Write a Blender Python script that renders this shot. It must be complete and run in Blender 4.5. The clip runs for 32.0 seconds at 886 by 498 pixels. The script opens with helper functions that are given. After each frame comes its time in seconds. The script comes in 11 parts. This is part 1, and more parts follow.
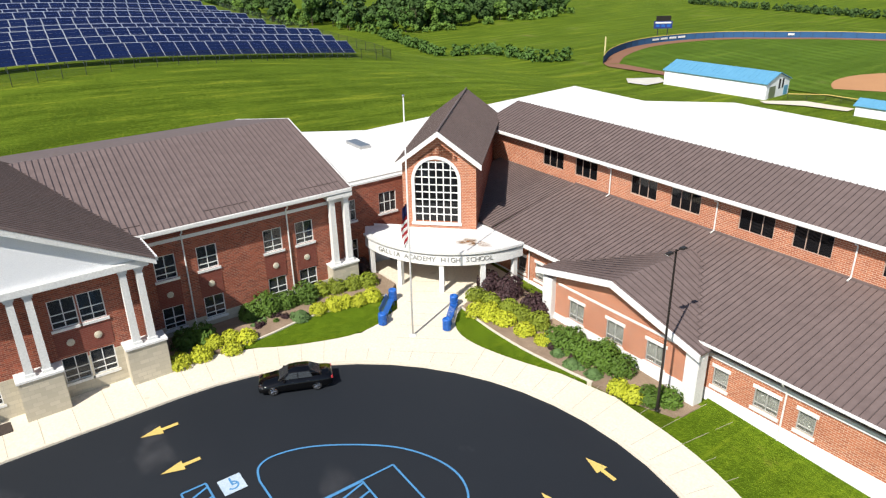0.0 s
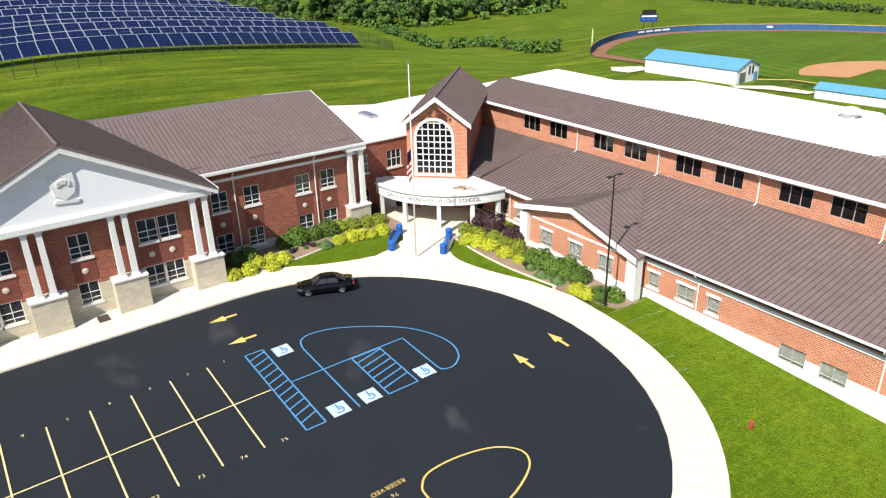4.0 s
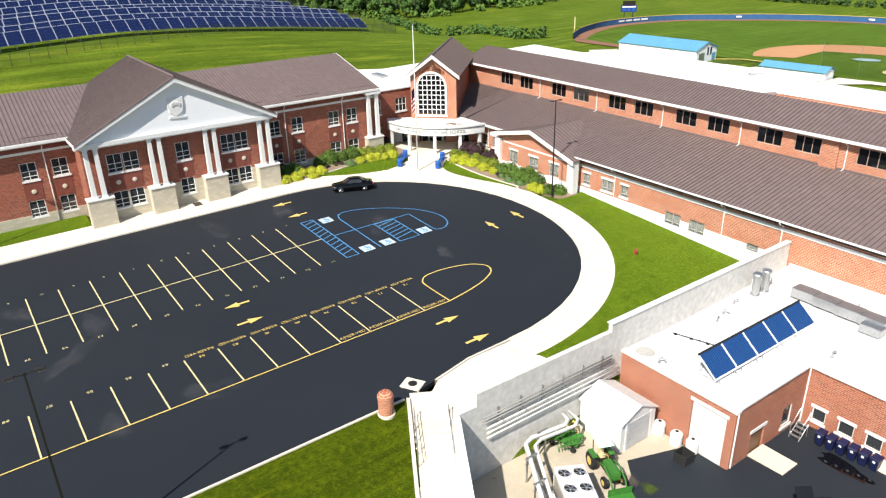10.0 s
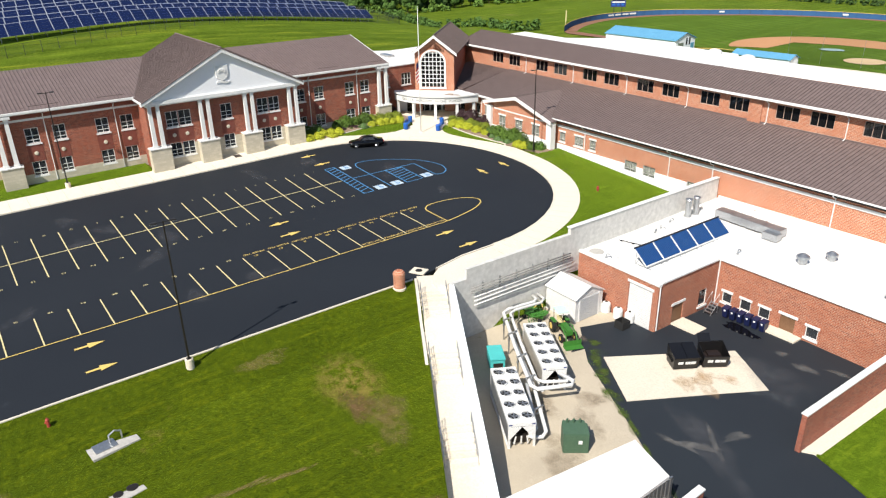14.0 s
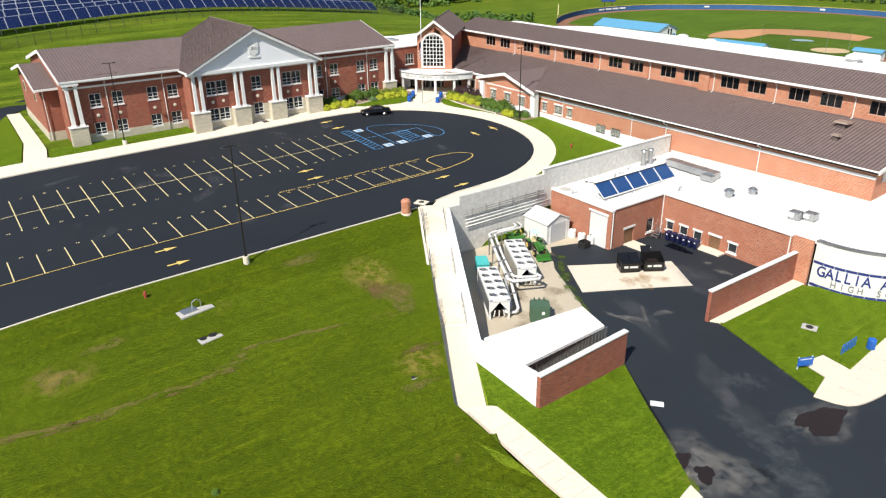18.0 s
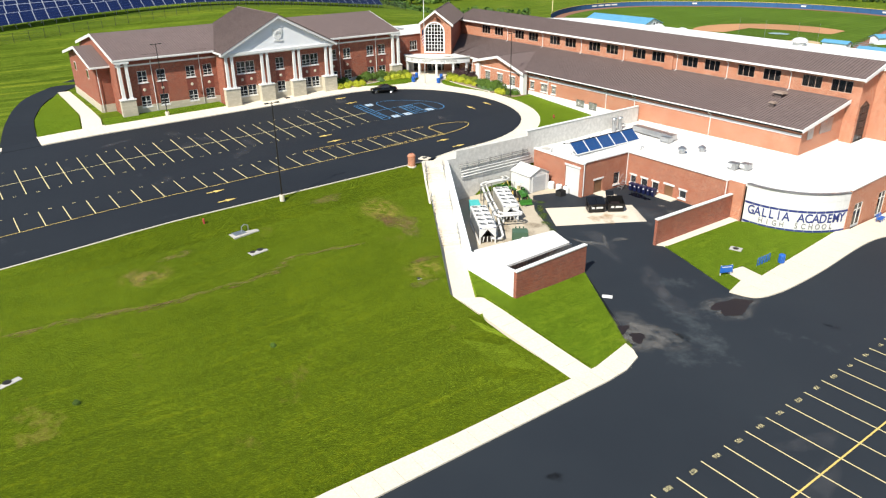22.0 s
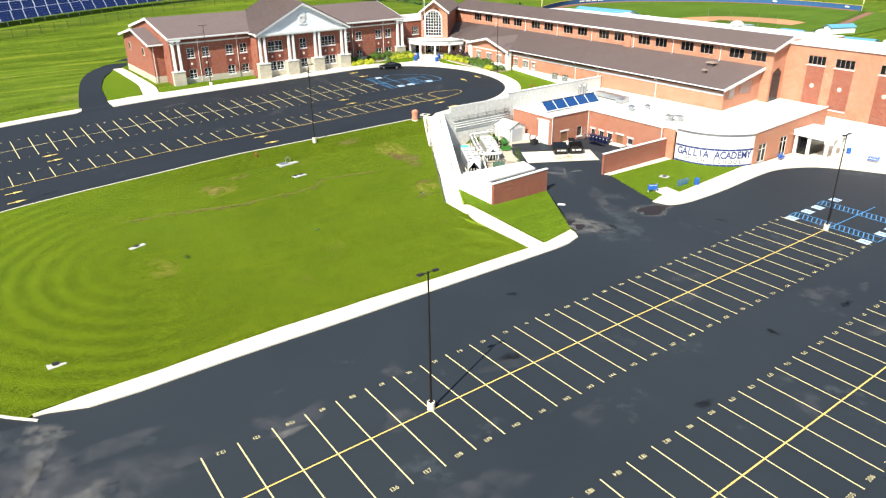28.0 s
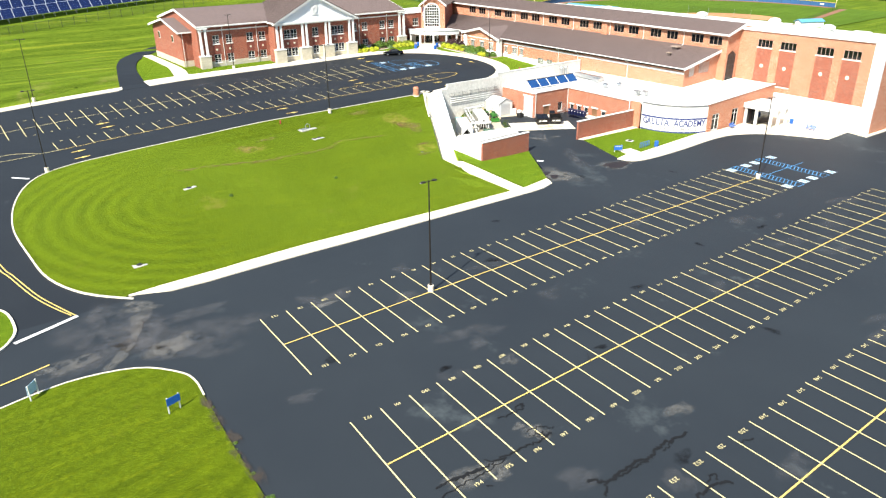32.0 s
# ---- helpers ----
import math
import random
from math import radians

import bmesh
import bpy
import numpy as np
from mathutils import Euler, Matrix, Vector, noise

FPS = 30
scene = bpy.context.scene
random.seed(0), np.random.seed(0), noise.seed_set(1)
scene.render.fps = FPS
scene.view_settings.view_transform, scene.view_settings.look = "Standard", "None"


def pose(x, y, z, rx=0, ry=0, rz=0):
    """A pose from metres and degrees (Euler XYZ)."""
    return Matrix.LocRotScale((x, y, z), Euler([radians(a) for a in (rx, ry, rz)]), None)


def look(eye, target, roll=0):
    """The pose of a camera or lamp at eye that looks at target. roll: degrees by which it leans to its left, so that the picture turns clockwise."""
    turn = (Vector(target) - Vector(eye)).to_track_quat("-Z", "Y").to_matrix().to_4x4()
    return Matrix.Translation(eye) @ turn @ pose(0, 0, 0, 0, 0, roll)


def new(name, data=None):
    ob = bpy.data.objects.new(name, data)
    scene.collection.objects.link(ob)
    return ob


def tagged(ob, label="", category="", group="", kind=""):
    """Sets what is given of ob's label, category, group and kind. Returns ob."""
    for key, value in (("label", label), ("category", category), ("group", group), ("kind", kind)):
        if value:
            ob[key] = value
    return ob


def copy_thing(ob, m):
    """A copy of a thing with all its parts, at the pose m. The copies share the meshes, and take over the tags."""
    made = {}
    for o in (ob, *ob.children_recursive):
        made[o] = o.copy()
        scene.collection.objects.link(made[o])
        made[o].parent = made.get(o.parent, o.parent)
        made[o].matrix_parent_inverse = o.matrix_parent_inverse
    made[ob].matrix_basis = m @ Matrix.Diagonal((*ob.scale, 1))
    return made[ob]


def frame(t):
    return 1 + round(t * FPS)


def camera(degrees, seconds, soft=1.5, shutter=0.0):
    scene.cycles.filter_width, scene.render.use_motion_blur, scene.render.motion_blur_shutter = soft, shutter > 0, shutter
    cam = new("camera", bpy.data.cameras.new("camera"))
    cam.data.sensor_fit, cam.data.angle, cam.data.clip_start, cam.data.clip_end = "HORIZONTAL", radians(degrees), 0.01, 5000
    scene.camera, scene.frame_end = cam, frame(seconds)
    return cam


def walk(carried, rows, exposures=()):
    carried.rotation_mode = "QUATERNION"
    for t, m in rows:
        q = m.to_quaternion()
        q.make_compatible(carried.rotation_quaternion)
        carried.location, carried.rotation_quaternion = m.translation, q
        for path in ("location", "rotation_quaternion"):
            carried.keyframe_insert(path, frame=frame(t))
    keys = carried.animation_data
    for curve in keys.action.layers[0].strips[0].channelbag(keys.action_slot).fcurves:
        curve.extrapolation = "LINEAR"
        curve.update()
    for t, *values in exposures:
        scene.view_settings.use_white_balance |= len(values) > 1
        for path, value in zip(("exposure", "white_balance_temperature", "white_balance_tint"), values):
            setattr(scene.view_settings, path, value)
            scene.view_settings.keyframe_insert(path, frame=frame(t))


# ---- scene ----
cam = camera(63.63, 32.0, soft=1.25)
PATH = [
    (0, pose(0.55, -0.38, 28.74, 66.420, 1.110, 54.281)),
    (1, pose(3.19, -2.19, 28.80, 66.386, 1.133, 54.272)),
    (2, pose(6.13, -4.21, 28.87, 66.362, 1.148, 54.277)),
    (3, pose(9.26, -6.44, 29.00, 66.286, 1.241, 54.192)),
    (3.5, pose(10.92, -7.62, 29.06, 66.265, 1.264, 54.143)),
    (5.5, pose(17.92, -12.45, 29.27, 66.208, 1.334, 54.118)),
    (6, pose(19.77, -13.71, 29.30, 66.187, 1.332, 54.119)),
    (7, pose(23.46, -16.19, 29.36, 66.171, 1.324, 54.134)),
    (8, pose(27.12, -18.70, 29.37, 66.145, 1.296, 54.130)),
    (9, pose(30.79, -21.24, 29.31, 66.099, 1.258, 54.115)),
    (10, pose(34.42, -23.81, 29.25, 66.053, 1.220, 54.101)),
    (11, pose(38.08, -26.44, 29.18, 66.007, 1.172, 54.106)),
    (12, pose(41.78, -29.05, 29.12, 66.011, 1.114, 54.131)),
    (13, pose(45.40, -31.71, 29.10, 66.005, 1.066, 54.117)),
    (14, pose(49.04, -34.37, 29.09, 65.989, 0.988, 54.122)),
    (14.5, pose(50.86, -35.69, 29.06, 65.968, 0.968, 54.124)),
    (16.5, pose(58.25, -40.86, 29.00, 65.926, 0.849, 54.170)),
    (17, pose(60.08, -42.14, 29.01, 65.906, 0.809, 54.172)),
    (18, pose(63.69, -44.73, 29.01, 65.884, 0.800, 54.155)),
    (19, pose(67.28, -47.25, 28.98, 65.883, 0.780, 54.168)),
    (20, pose(70.86, -49.77, 28.94, 65.892, 0.751, 54.211)),
    (21, pose(74.48, -52.31, 28.91, 65.914, 0.724, 54.238)),
    (22, pose(78.09, -54.89, 28.97, 65.906, 0.707, 54.265)),
    (23, pose(81.73, -57.45, 29.13, 65.858, 0.701, 54.281)),
    (24, pose(85.35, -59.98, 29.26, 65.830, 0.684, 54.268)),
    (25, pose(88.98, -62.46, 29.31, 65.832, 0.647, 54.265)),
    (25.5, pose(90.79, -63.73, 29.33, 65.829, 0.641, 54.248)),
    (27.5, pose(98.14, -68.87, 29.26, 65.889, 0.668, 54.210)),
    (28, pose(100.00, -70.19, 29.20, 65.907, 0.683, 54.202)),
    (29, pose(103.77, -72.88, 29.06, 65.952, 0.691, 54.178)),
    (30, pose(107.73, -75.69, 28.93, 66.007, 0.650, 54.114)),
    (31, pose(111.80, -78.56, 28.86, 66.067, 0.640, 54.064)),
    (32, pose(115.91, -81.49, 28.84, 66.057, 0.630, 54.074)),
]
walk(cam, PATH, [(0, 0.43, 6560, 10), (6, 0.7, 6600, 10), (10, 0.68, 6600, 10), (14, 0.5, 6600, 10), (19, 0.47, 6600, 9), (22, 0.58, 6650, 8), (25, 0.73, 6650, 7), (28, 0.97, 6650, 6.2), (32, 1.2, 6700, 5.5)])

# ---- light ----
SUN_WAY = Vector((-0.39 * 0.68, 0.92 * 0.68, -0.73)).normalized()
world = bpy.data.worlds.new("sky")
scene.world = world
world.use_nodes = True
_nt = world.node_tree
_sky = _nt.nodes.new("ShaderNodeTexSky")
_sky.sky_type = 'NISHITA'
_sky.sun_disc = False
_sky.sun_elevation = radians(47)
_sky.sun_rotation = radians(157)
_sky.air_density, _sky.dust_density, _sky.ozone_density = 1.0, 0.6, 1.5
_bg = _nt.nodes["Background"]
_bg.inputs["Strength"].default_value = 0.085
_nt.links.new(_sky.outputs["Color"], _bg.inputs["Color"])
_sd = bpy.data.lights.new("sun", 'SUN')
_sd.energy, _sd.angle, _sd.color = 5.0, radians(0.6), (1.0, 0.955, 0.88)
sun = new("sun", _sd)
sun.matrix_world = look((0, 0, 60), Vector((0, 0, 60)) + SUN_WAY)
scene.view_settings.exposure = 0.25


# ---- materials ----
def nodes_of(name):
    m = bpy.data.materials.new(name)
    m.use_nodes = True
    nt = m.node_tree
    return m, nt, nt.nodes["Principled BSDF"]


def noise_node(nt, vec, scale, detail=3.0, rough=0.6):
    n = nt.nodes.new("ShaderNodeTexNoise")
    n.inputs["Scale"].default_value = scale
    n.inputs["Detail"].default_value = detail
    n.inputs["Roughness"].default_value = rough
    nt.links.new(vec, n.inputs["Vector"])
    return n.outputs["Fac"]


def ramp(nt, fac, lo, hi):
    n = nt.nodes.new("ShaderNodeMapRange")
    n.inputs["From Min"].default_value, n.inputs["From Max"].default_value = lo, hi
    nt.links.new(fac, n.inputs["Value"])
    return n.outputs["Result"]


def mix(nt, fac, a, b, mode='MIX'):
    n = nt.nodes.new("ShaderNodeMix")
    n.data_type, n.blend_type = 'RGBA', mode
    for sock, val in ((n.inputs["Factor"], fac), (n.inputs[6], a), (n.inputs[7], b)):
        if isinstance(val, (int, float)):
            sock.default_value = val
        elif isinstance(val, tuple):
            sock.default_value = (*val, 1) if len(val) == 3 else val
        else:
            nt.links.new(val, sock)
    return n.outputs[2]


def position(nt):
    return nt.nodes.new("ShaderNodeNewGeometry").outputs["Position"]


def bump(nt, bsdf, height, strength, dist=0.02):
    b = nt.nodes.new("ShaderNodeBump")
    b.inputs["Strength"].default_value, b.inputs["Distance"].default_value = strength, dist
    nt.links.new(height, b.inputs["Height"])
    nt.links.new(b.outputs["Normal"], bsdf.inputs["Normal"])


def mat(name, c1, c2=None, rough=0.75, big=0.35, fine=14.0, bumpy=0.15, metal=0.0, stain=None, amount=0.5, vary=0.0, spec=0.4):
    """Plain surface with variation at two scales, an optional stain colour and a change from piece to piece."""
    m, nt, p = nodes_of(name)
    pos = position(nt)
    c2 = c2 or tuple(c * 0.8 for c in c1)
    nb, nf = noise_node(nt, pos, big, 4), noise_node(nt, pos, fine, 3)
    col = mix(nt, ramp(nt, nb, 0.35, 0.68), c1, c2)
    col = mix(nt, ramp(nt, nf, 0.3, 0.75), col, tuple(c * 0.82 for c in c2))
    if stain:
        ns = noise_node(nt, pos, big * 2.3, 6, 0.7)
        col = mix(nt, ramp(nt, ns, 0.68 - amount * 0.12, 0.74), col, stain)
    if vary:
        info = nt.nodes.new("ShaderNodeObjectInfo")
        hsv = nt.nodes.new("ShaderNodeHueSaturation")
        r = nt.nodes.new("ShaderNodeMapRange")
        r.inputs["To Min"].default_value, r.inputs["To Max"].default_value = 1 - vary, 1 + vary
        nt.links.new(info.outputs["Random"], r.inputs["Value"])
        nt.links.new(r.outputs["Result"], hsv.inputs["Value"])
        nt.links.new(col, hsv.inputs["Color"])
        col = hsv.outputs["Color"]
    nt.links.new(col, p.inputs["Base Color"])
    p.inputs["Roughness"].default_value, p.inputs["Metallic"].default_value = rough, metal
    p.inputs["Specular IOR Level"].default_value = spec
    if bumpy:
        bump(nt, p, nf, bumpy)
    return m


def brick_mat(name, a, b, mortar, w=0.3, h=0.1, gap=0.016):
    m, nt, p = nodes_of(name)
    pos = position(nt)
    sep = nt.nodes.new("ShaderNodeSeparateXYZ")
    nt.links.new(pos, sep.inputs[0])
    add = nt.nodes.new("ShaderNodeMath")
    nt.links.new(sep.outputs["X"], add.inputs[0]), nt.links.new(sep.outputs["Y"], add.inputs[1])
    com = nt.nodes.new("ShaderNodeCombineXYZ")
    nt.links.new(add.outputs[0], com.inputs["X"]), nt.links.new(sep.outputs["Z"], com.inputs["Y"])
    t = nt.nodes.new("ShaderNodeTexBrick")
    nt.links.new(com.outputs[0], t.inputs["Vector"])
    t.inputs["Scale"].default_value = 1.0
    t.inputs["Brick Width"].default_value, t.inputs["Row Height"].default_value = w, h
    t.inputs["Mortar Size"].default_value = gap
    t.inputs["Mortar Smooth"].default_value = 0.2
    t.inputs["Color1"].default_value, t.inputs["Color2"].default_value, t.inputs["Mortar"].default_value = (*a, 1), (*b, 1), (*mortar, 1)
    nb = noise_node(nt, pos, 0.5, 5, 0.65)
    col = mix(nt, ramp(nt, nb, 0.3, 0.75), t.outputs["Color"], tuple(c * 0.72 for c in a))
    col = mix(nt, 0.6, t.outputs["Color"], col)
    nt.links.new(col, p.inputs["Base Color"])
    p.inputs["Roughness"].default_value = 0.85
    bump(nt, p, t.outputs["Fac"], -0.3, 0.01)
    return m


def grass_mat(name, a, b, dry, stripe_dir=(1, 0.2), stripe=0.25, width=1.6, dry_amount=0.4, scale=0.09, rings=None, spots=(), grain=(2.6, 0.16), gain=1.0, sheen=0.62):
    m, nt, p = nodes_of(name)
    pos = position(nt)
    n1, n2, n3 = noise_node(nt, pos, scale, 6, 0.65), noise_node(nt, pos, 0.9, 5, 0.7), noise_node(nt, pos, 7.0, 4, 0.75)
    col = mix(nt, ramp(nt, n1, 0.33, 0.66), a, b)
    nm = noise_node(nt, pos, 0.28, 6, 0.75)
    col = mix(nt, ramp(nt, nm, 0.5, 0.72), col, tuple(x * k for x, k in zip(a, (0.66, 0.72, 0.6))))
    col = mix(nt, ramp(nt, nm, 0.46, 0.3), col, tuple(x * k for x, k in zip(b, (1.22, 1.12, 1.0))))
    col = mix(nt, ramp(nt, n2, 0.42, 0.8), col, tuple(x * 0.62 for x in b))
    col = mix(nt, ramp(nt, n3, 0.4, 0.85), col, tuple(x * 0.55 for x in a))
    mp = nt.nodes.new("ShaderNodeMapping")
    mp.inputs["Scale"].default_value = (*grain, 0.5)
    mp.inputs["Rotation"].default_value = (0, 0, 0.12)
    nt.links.new(pos, mp.inputs["Vector"])
    streak = noise_node(nt, mp.outputs[0], 0.75, 6, 0.75)
    col = mix(nt, ramp(nt, streak, 0.5, 0.5 + 0.18 / gain), col, tuple(x * k for x, k in zip(a, (0.60, 0.60, 0.5))))
    col = mix(nt, ramp(nt, streak, 0.45, 0.45 - 0.17 / gain), col, tuple(x * k for x, k in zip(b, (1.55, 1.25, 1.3))))
    tuft = noise_node(nt, pos, 2.4, 8, 0.8)
    col = mix(nt, ramp(nt, tuft, 0.49, 0.62), col, tuple(x * k for x, k in zip(a, (0.56, 0.6, 0.5))))
    col = mix(nt, ramp(nt, tuft, 0.46, 0.34), col, tuple(x * k for x, k in zip(b, (1.4, 1.2, 1.3))))
    nd = noise_node(nt, pos, scale * 1.7, 7, 0.72)
    col = mix(nt, ramp(nt, nd, 0.64 - 0.1 * dry_amount, 0.82 - 0.1 * dry_amount), col, dry)
    dot = nt.nodes.new("ShaderNodeVectorMath")
    dot.operation = 'DOT_PRODUCT'
    dot.inputs[1].default_value = (*stripe_dir, 0)
    nt.links.new(pos, dot.inputs[0])
    along = dot.outputs["Value"]
    if rings:
        far = nt.nodes.new("ShaderNodeVectorMath")
        far.operation = 'DISTANCE'
        far.inputs[1].default_value = (rings[0], rings[1], -4.5)
        nt.links.new(pos, far.inputs[0])
        along = far.outputs["Value"]
    for sx, sy, rx, ry in spots:
        off = nt.nodes.new("ShaderNodeVectorMath")
        off.operation = 'SUBTRACT'
        off.inputs[1].default_value = (sx, sy, 0)
        nt.links.new(pos, off.inputs[0])
        scl = nt.nodes.new("ShaderNodeVectorMath")
        scl.operation = 'MULTIPLY'
        scl.inputs[1].default_value = (1 / rx, 1 / ry, 0)
        nt.links.new(off.outputs[0], scl.inputs[0])
        ln = nt.nodes.new("ShaderNodeVectorMath")
        ln.operation = 'LENGTH'
        nt.links.new(scl.outputs[0], ln.inputs[0])
        inside = nt.nodes.new("ShaderNodeMath")
        inside.operation = 'MULTIPLY'
        nt.links.new(ramp(nt, ln.outputs["Value"], 1.0, 0.2), inside.inputs[0])
        nt.links.new(ramp(nt, n2, 0.44, 0.60), inside.inputs[1])
        col = mix(nt, inside.outputs[0], col, dry)
    wob = nt.nodes.new("ShaderNodeMath")
    wob.operation = 'MULTIPLY_ADD'
    nt.links.new(n2, wob.inputs[0])
    wob.inputs[1].default_value = 0.9
    nt.links.new(along, wob.inputs[2])
    gate = ramp(nt, noise_node(nt, pos, 0.05, 2), 0.4, 0.62)
    if rings:
        sep = nt.nodes.new("ShaderNodeSeparateXYZ")
        nt.links.new(pos, sep.inputs[0])
        gate = ramp(nt, sep.outputs["Y"], -54.0, -64.0)
    sn = nt.nodes.new("ShaderNodeMath")
    sn.operation = 'SINE'
    sc = nt.nodes.new("ShaderNodeMath")
    sc.operation = 'MULTIPLY'
    sc.inputs[1].default_value = 2 * math.pi / (width * 2)
    nt.links.new(wob.outputs[0], sc.inputs[0]), nt.links.new(sc.outputs[0], sn.inputs[0])
    both = nt.nodes.new("ShaderNodeMath")
    both.operation = 'MULTIPLY'
    nt.links.new(ramp(nt, sn.outputs[0], -0.6, 1.0), both.inputs[0]), nt.links.new(gate, both.inputs[1])
    cut_ = nt.nodes.new("ShaderNodeMath")
    cut_.operation = 'MULTIPLY'
    cut_.inputs[1].default_value = stripe * 4
    nt.links.new(both.outputs[0], cut_.inputs[0])
    col = mix(nt, cut_.outputs[0], col, tuple(min(1, x * 1.3) for x in b))
    nt.links.new(col, p.inputs["Base Color"])
    p.inputs["Roughness"].default_value = 0.95
    p.inputs["Specular IOR Level"].default_value = 0.05
    p.inputs["Sheen Weight"].default_value = sheen
    p.inputs["Sheen Roughness"].default_value = 0.38
    p.inputs["Sheen Tint"].default_value = (0.58, 0.82, 0.06, 1)
    bump(nt, p, n3, 0.8, 0.09)
    return m


def glass_mat(name, tint, rough=0.03, clear=0.85):
    m, nt, p = nodes_of(name)
    p.inputs["Base Color"].default_value = (*tint, 1)
    p.inputs["Transmission Weight"].default_value = clear
    p.inputs["Roughness"].default_value = rough
    p.inputs["IOR"].default_value = 1.45
    return m


M = {}
M["brick"] = brick_mat("red_brick", (0.36, 0.088, 0.044), (0.14, 0.030, 0.020), (0.34, 0.22, 0.16), 0.4, 0.13)
M["brick_service"] = brick_mat("weathered_red_brick", (0.42, 0.125, 0.060), (0.22, 0.055, 0.030), (0.46, 0.32, 0.23), 0.4, 0.145, 0.020)
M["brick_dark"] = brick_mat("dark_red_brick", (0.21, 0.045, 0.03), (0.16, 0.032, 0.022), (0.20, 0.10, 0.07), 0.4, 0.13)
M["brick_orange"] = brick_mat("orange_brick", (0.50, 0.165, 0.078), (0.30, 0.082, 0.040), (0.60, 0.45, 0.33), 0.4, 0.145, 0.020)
M["stone"] = brick_mat("split_face_stone", (0.56, 0.51, 0.40), (0.44, 0.40, 0.31), (0.42, 0.38, 0.31), 0.6, 0.3)
M["stone_plain"] = mat("cream_stone", (0.66, 0.60, 0.47), (0.58, 0.53, 0.42), 0.85, 0.8, 9, 0.1)
M["white"] = mat("white_trim", (0.80, 0.80, 0.78), (0.74, 0.74, 0.72), 0.55, 0.6, 8, 0.03)
M["white_stucco"] = mat("white_stucco", (0.88, 0.89, 0.90), (0.85, 0.86, 0.88), 0.85, 0.5, 30, 0.08)
M["membrane"] = mat("white_roof_membrane", (0.80, 0.79, 0.76), (0.74, 0.73, 0.70), 0.8, 0.12, 3, 0.05, stain=(0.50, 0.48, 0.44), amount=0.32)
M["metal_roof"] = mat("brown_metal_roof", (0.175, 0.132, 0.125), (0.155, 0.116, 0.110), 0.6, 0.1, 1.2, 0.02, metal=0.0, vary=0.08, spec=0.22)
M["seam"] = mat("brown_metal_seam", (0.135, 0.100, 0.095), (0.11, 0.085, 0.08), 0.5, 0.3, 3, 0.0, metal=0.0)
M["concrete"] = mat("pale_concrete", (0.72, 0.645, 0.52), (0.66, 0.59, 0.48), 0.9, 0.25, 6, 0.12, stain=(0.42, 0.37, 0.29), amount=0.15, vary=0.06)
M["kerb"] = mat("kerb_concrete", (0.68, 0.62, 0.52), (0.60, 0.55, 0.46), 0.9, 0.4, 8, 0.1)
M["concrete_grey"] = mat("grey_concrete", (0.50, 0.48, 0.44), (0.40, 0.385, 0.355), 0.92, 0.3, 5, 0.15, stain=(0.27, 0.26, 0.24), amount=0.5)
M["yard_concrete"] = mat("weathered_wall_concrete", (0.66, 0.645, 0.61), (0.56, 0.55, 0.52), 0.92, 0.25, 2, 0.08, stain=(0.40, 0.39, 0.37), amount=0.3)
M["asphalt"] = mat("sealed_asphalt", (0.0118, 0.0150, 0.0205), (0.0165, 0.0200, 0.0255), 0.68, 0.07, 20, 0.25, stain=(0.030, 0.034, 0.041), amount=0.25, spec=0.24)
M["asphalt_lower"] = mat("worn_sealed_asphalt", (0.0118, 0.0164, 0.0232), (0.0190, 0.0248, 0.0318), 0.72, 0.06, 18, 0.3, stain=(0.046, 0.056, 0.062), amount=0.55, spec=0.34)
M["yellow"] = mat("yellow_road_paint", (0.72, 0.52, 0.13), (0.62, 0.45, 0.14), 0.7, 0.9, 9, 0.05, stain=(0.30, 0.24, 0.12), amount=0.3)
M["pale_yellow"] = mat("pale_yellow_road_paint", (0.70, 0.60, 0.30), (0.60, 0.52, 0.28), 0.7, 0.9, 9, 0.05, stain=(0.25, 0.22, 0.14), amount=0.3)
M["white_paint"] = mat("white_road_paint", (0.72, 0.73, 0.74), (0.62, 0.63, 0.64), 0.7, 0.9, 9, 0.05)
M["faded_white"] = mat("faded_white_road_paint", (0.52, 0.60, 0.68), (0.40, 0.50, 0.60), 0.7, 0.9, 9, 0.05, stain=(0.12, 0.26, 0.42), amount=0.5)
M["blue_paint"] = mat("blue_road_paint", (0.075, 0.27, 0.52), (0.065, 0.22, 0.44), 0.7, 0.9, 9, 0.05, stain=(0.05, 0.10, 0.17), amount=0.5)
M["grass"] = grass_mat("mown_lawn", (0.042, 0.064, 0.0020), (0.070, 0.097, 0.0030), (0.19, 0.135, 0.035), (0.9, 0.35), 0.07, 1.1, 0.25)
M["lawn"] = grass_mat("ring_mown_lawn", (0.036, 0.054, 0.0017), (0.065, 0.090, 0.0025), (0.20, 0.135, 0.040), (0.9, 0.35), 0.12, 1.15, 0.05, rings=(25.0, -55.0),
                      spots=((8.6, -42, 2.2, 3), (8, -14, 4, 3), (22, -17.5, 2.2, 2.5)), sheen=0.85)
M["grass_lush"] = grass_mat("lush_lawn", (0.052, 0.098, 0.005), (0.080, 0.132, 0.007), (0.17, 0.15, 0.03), (0.5, 0.5), 0.06, 0.9, 0.15, 0.25)
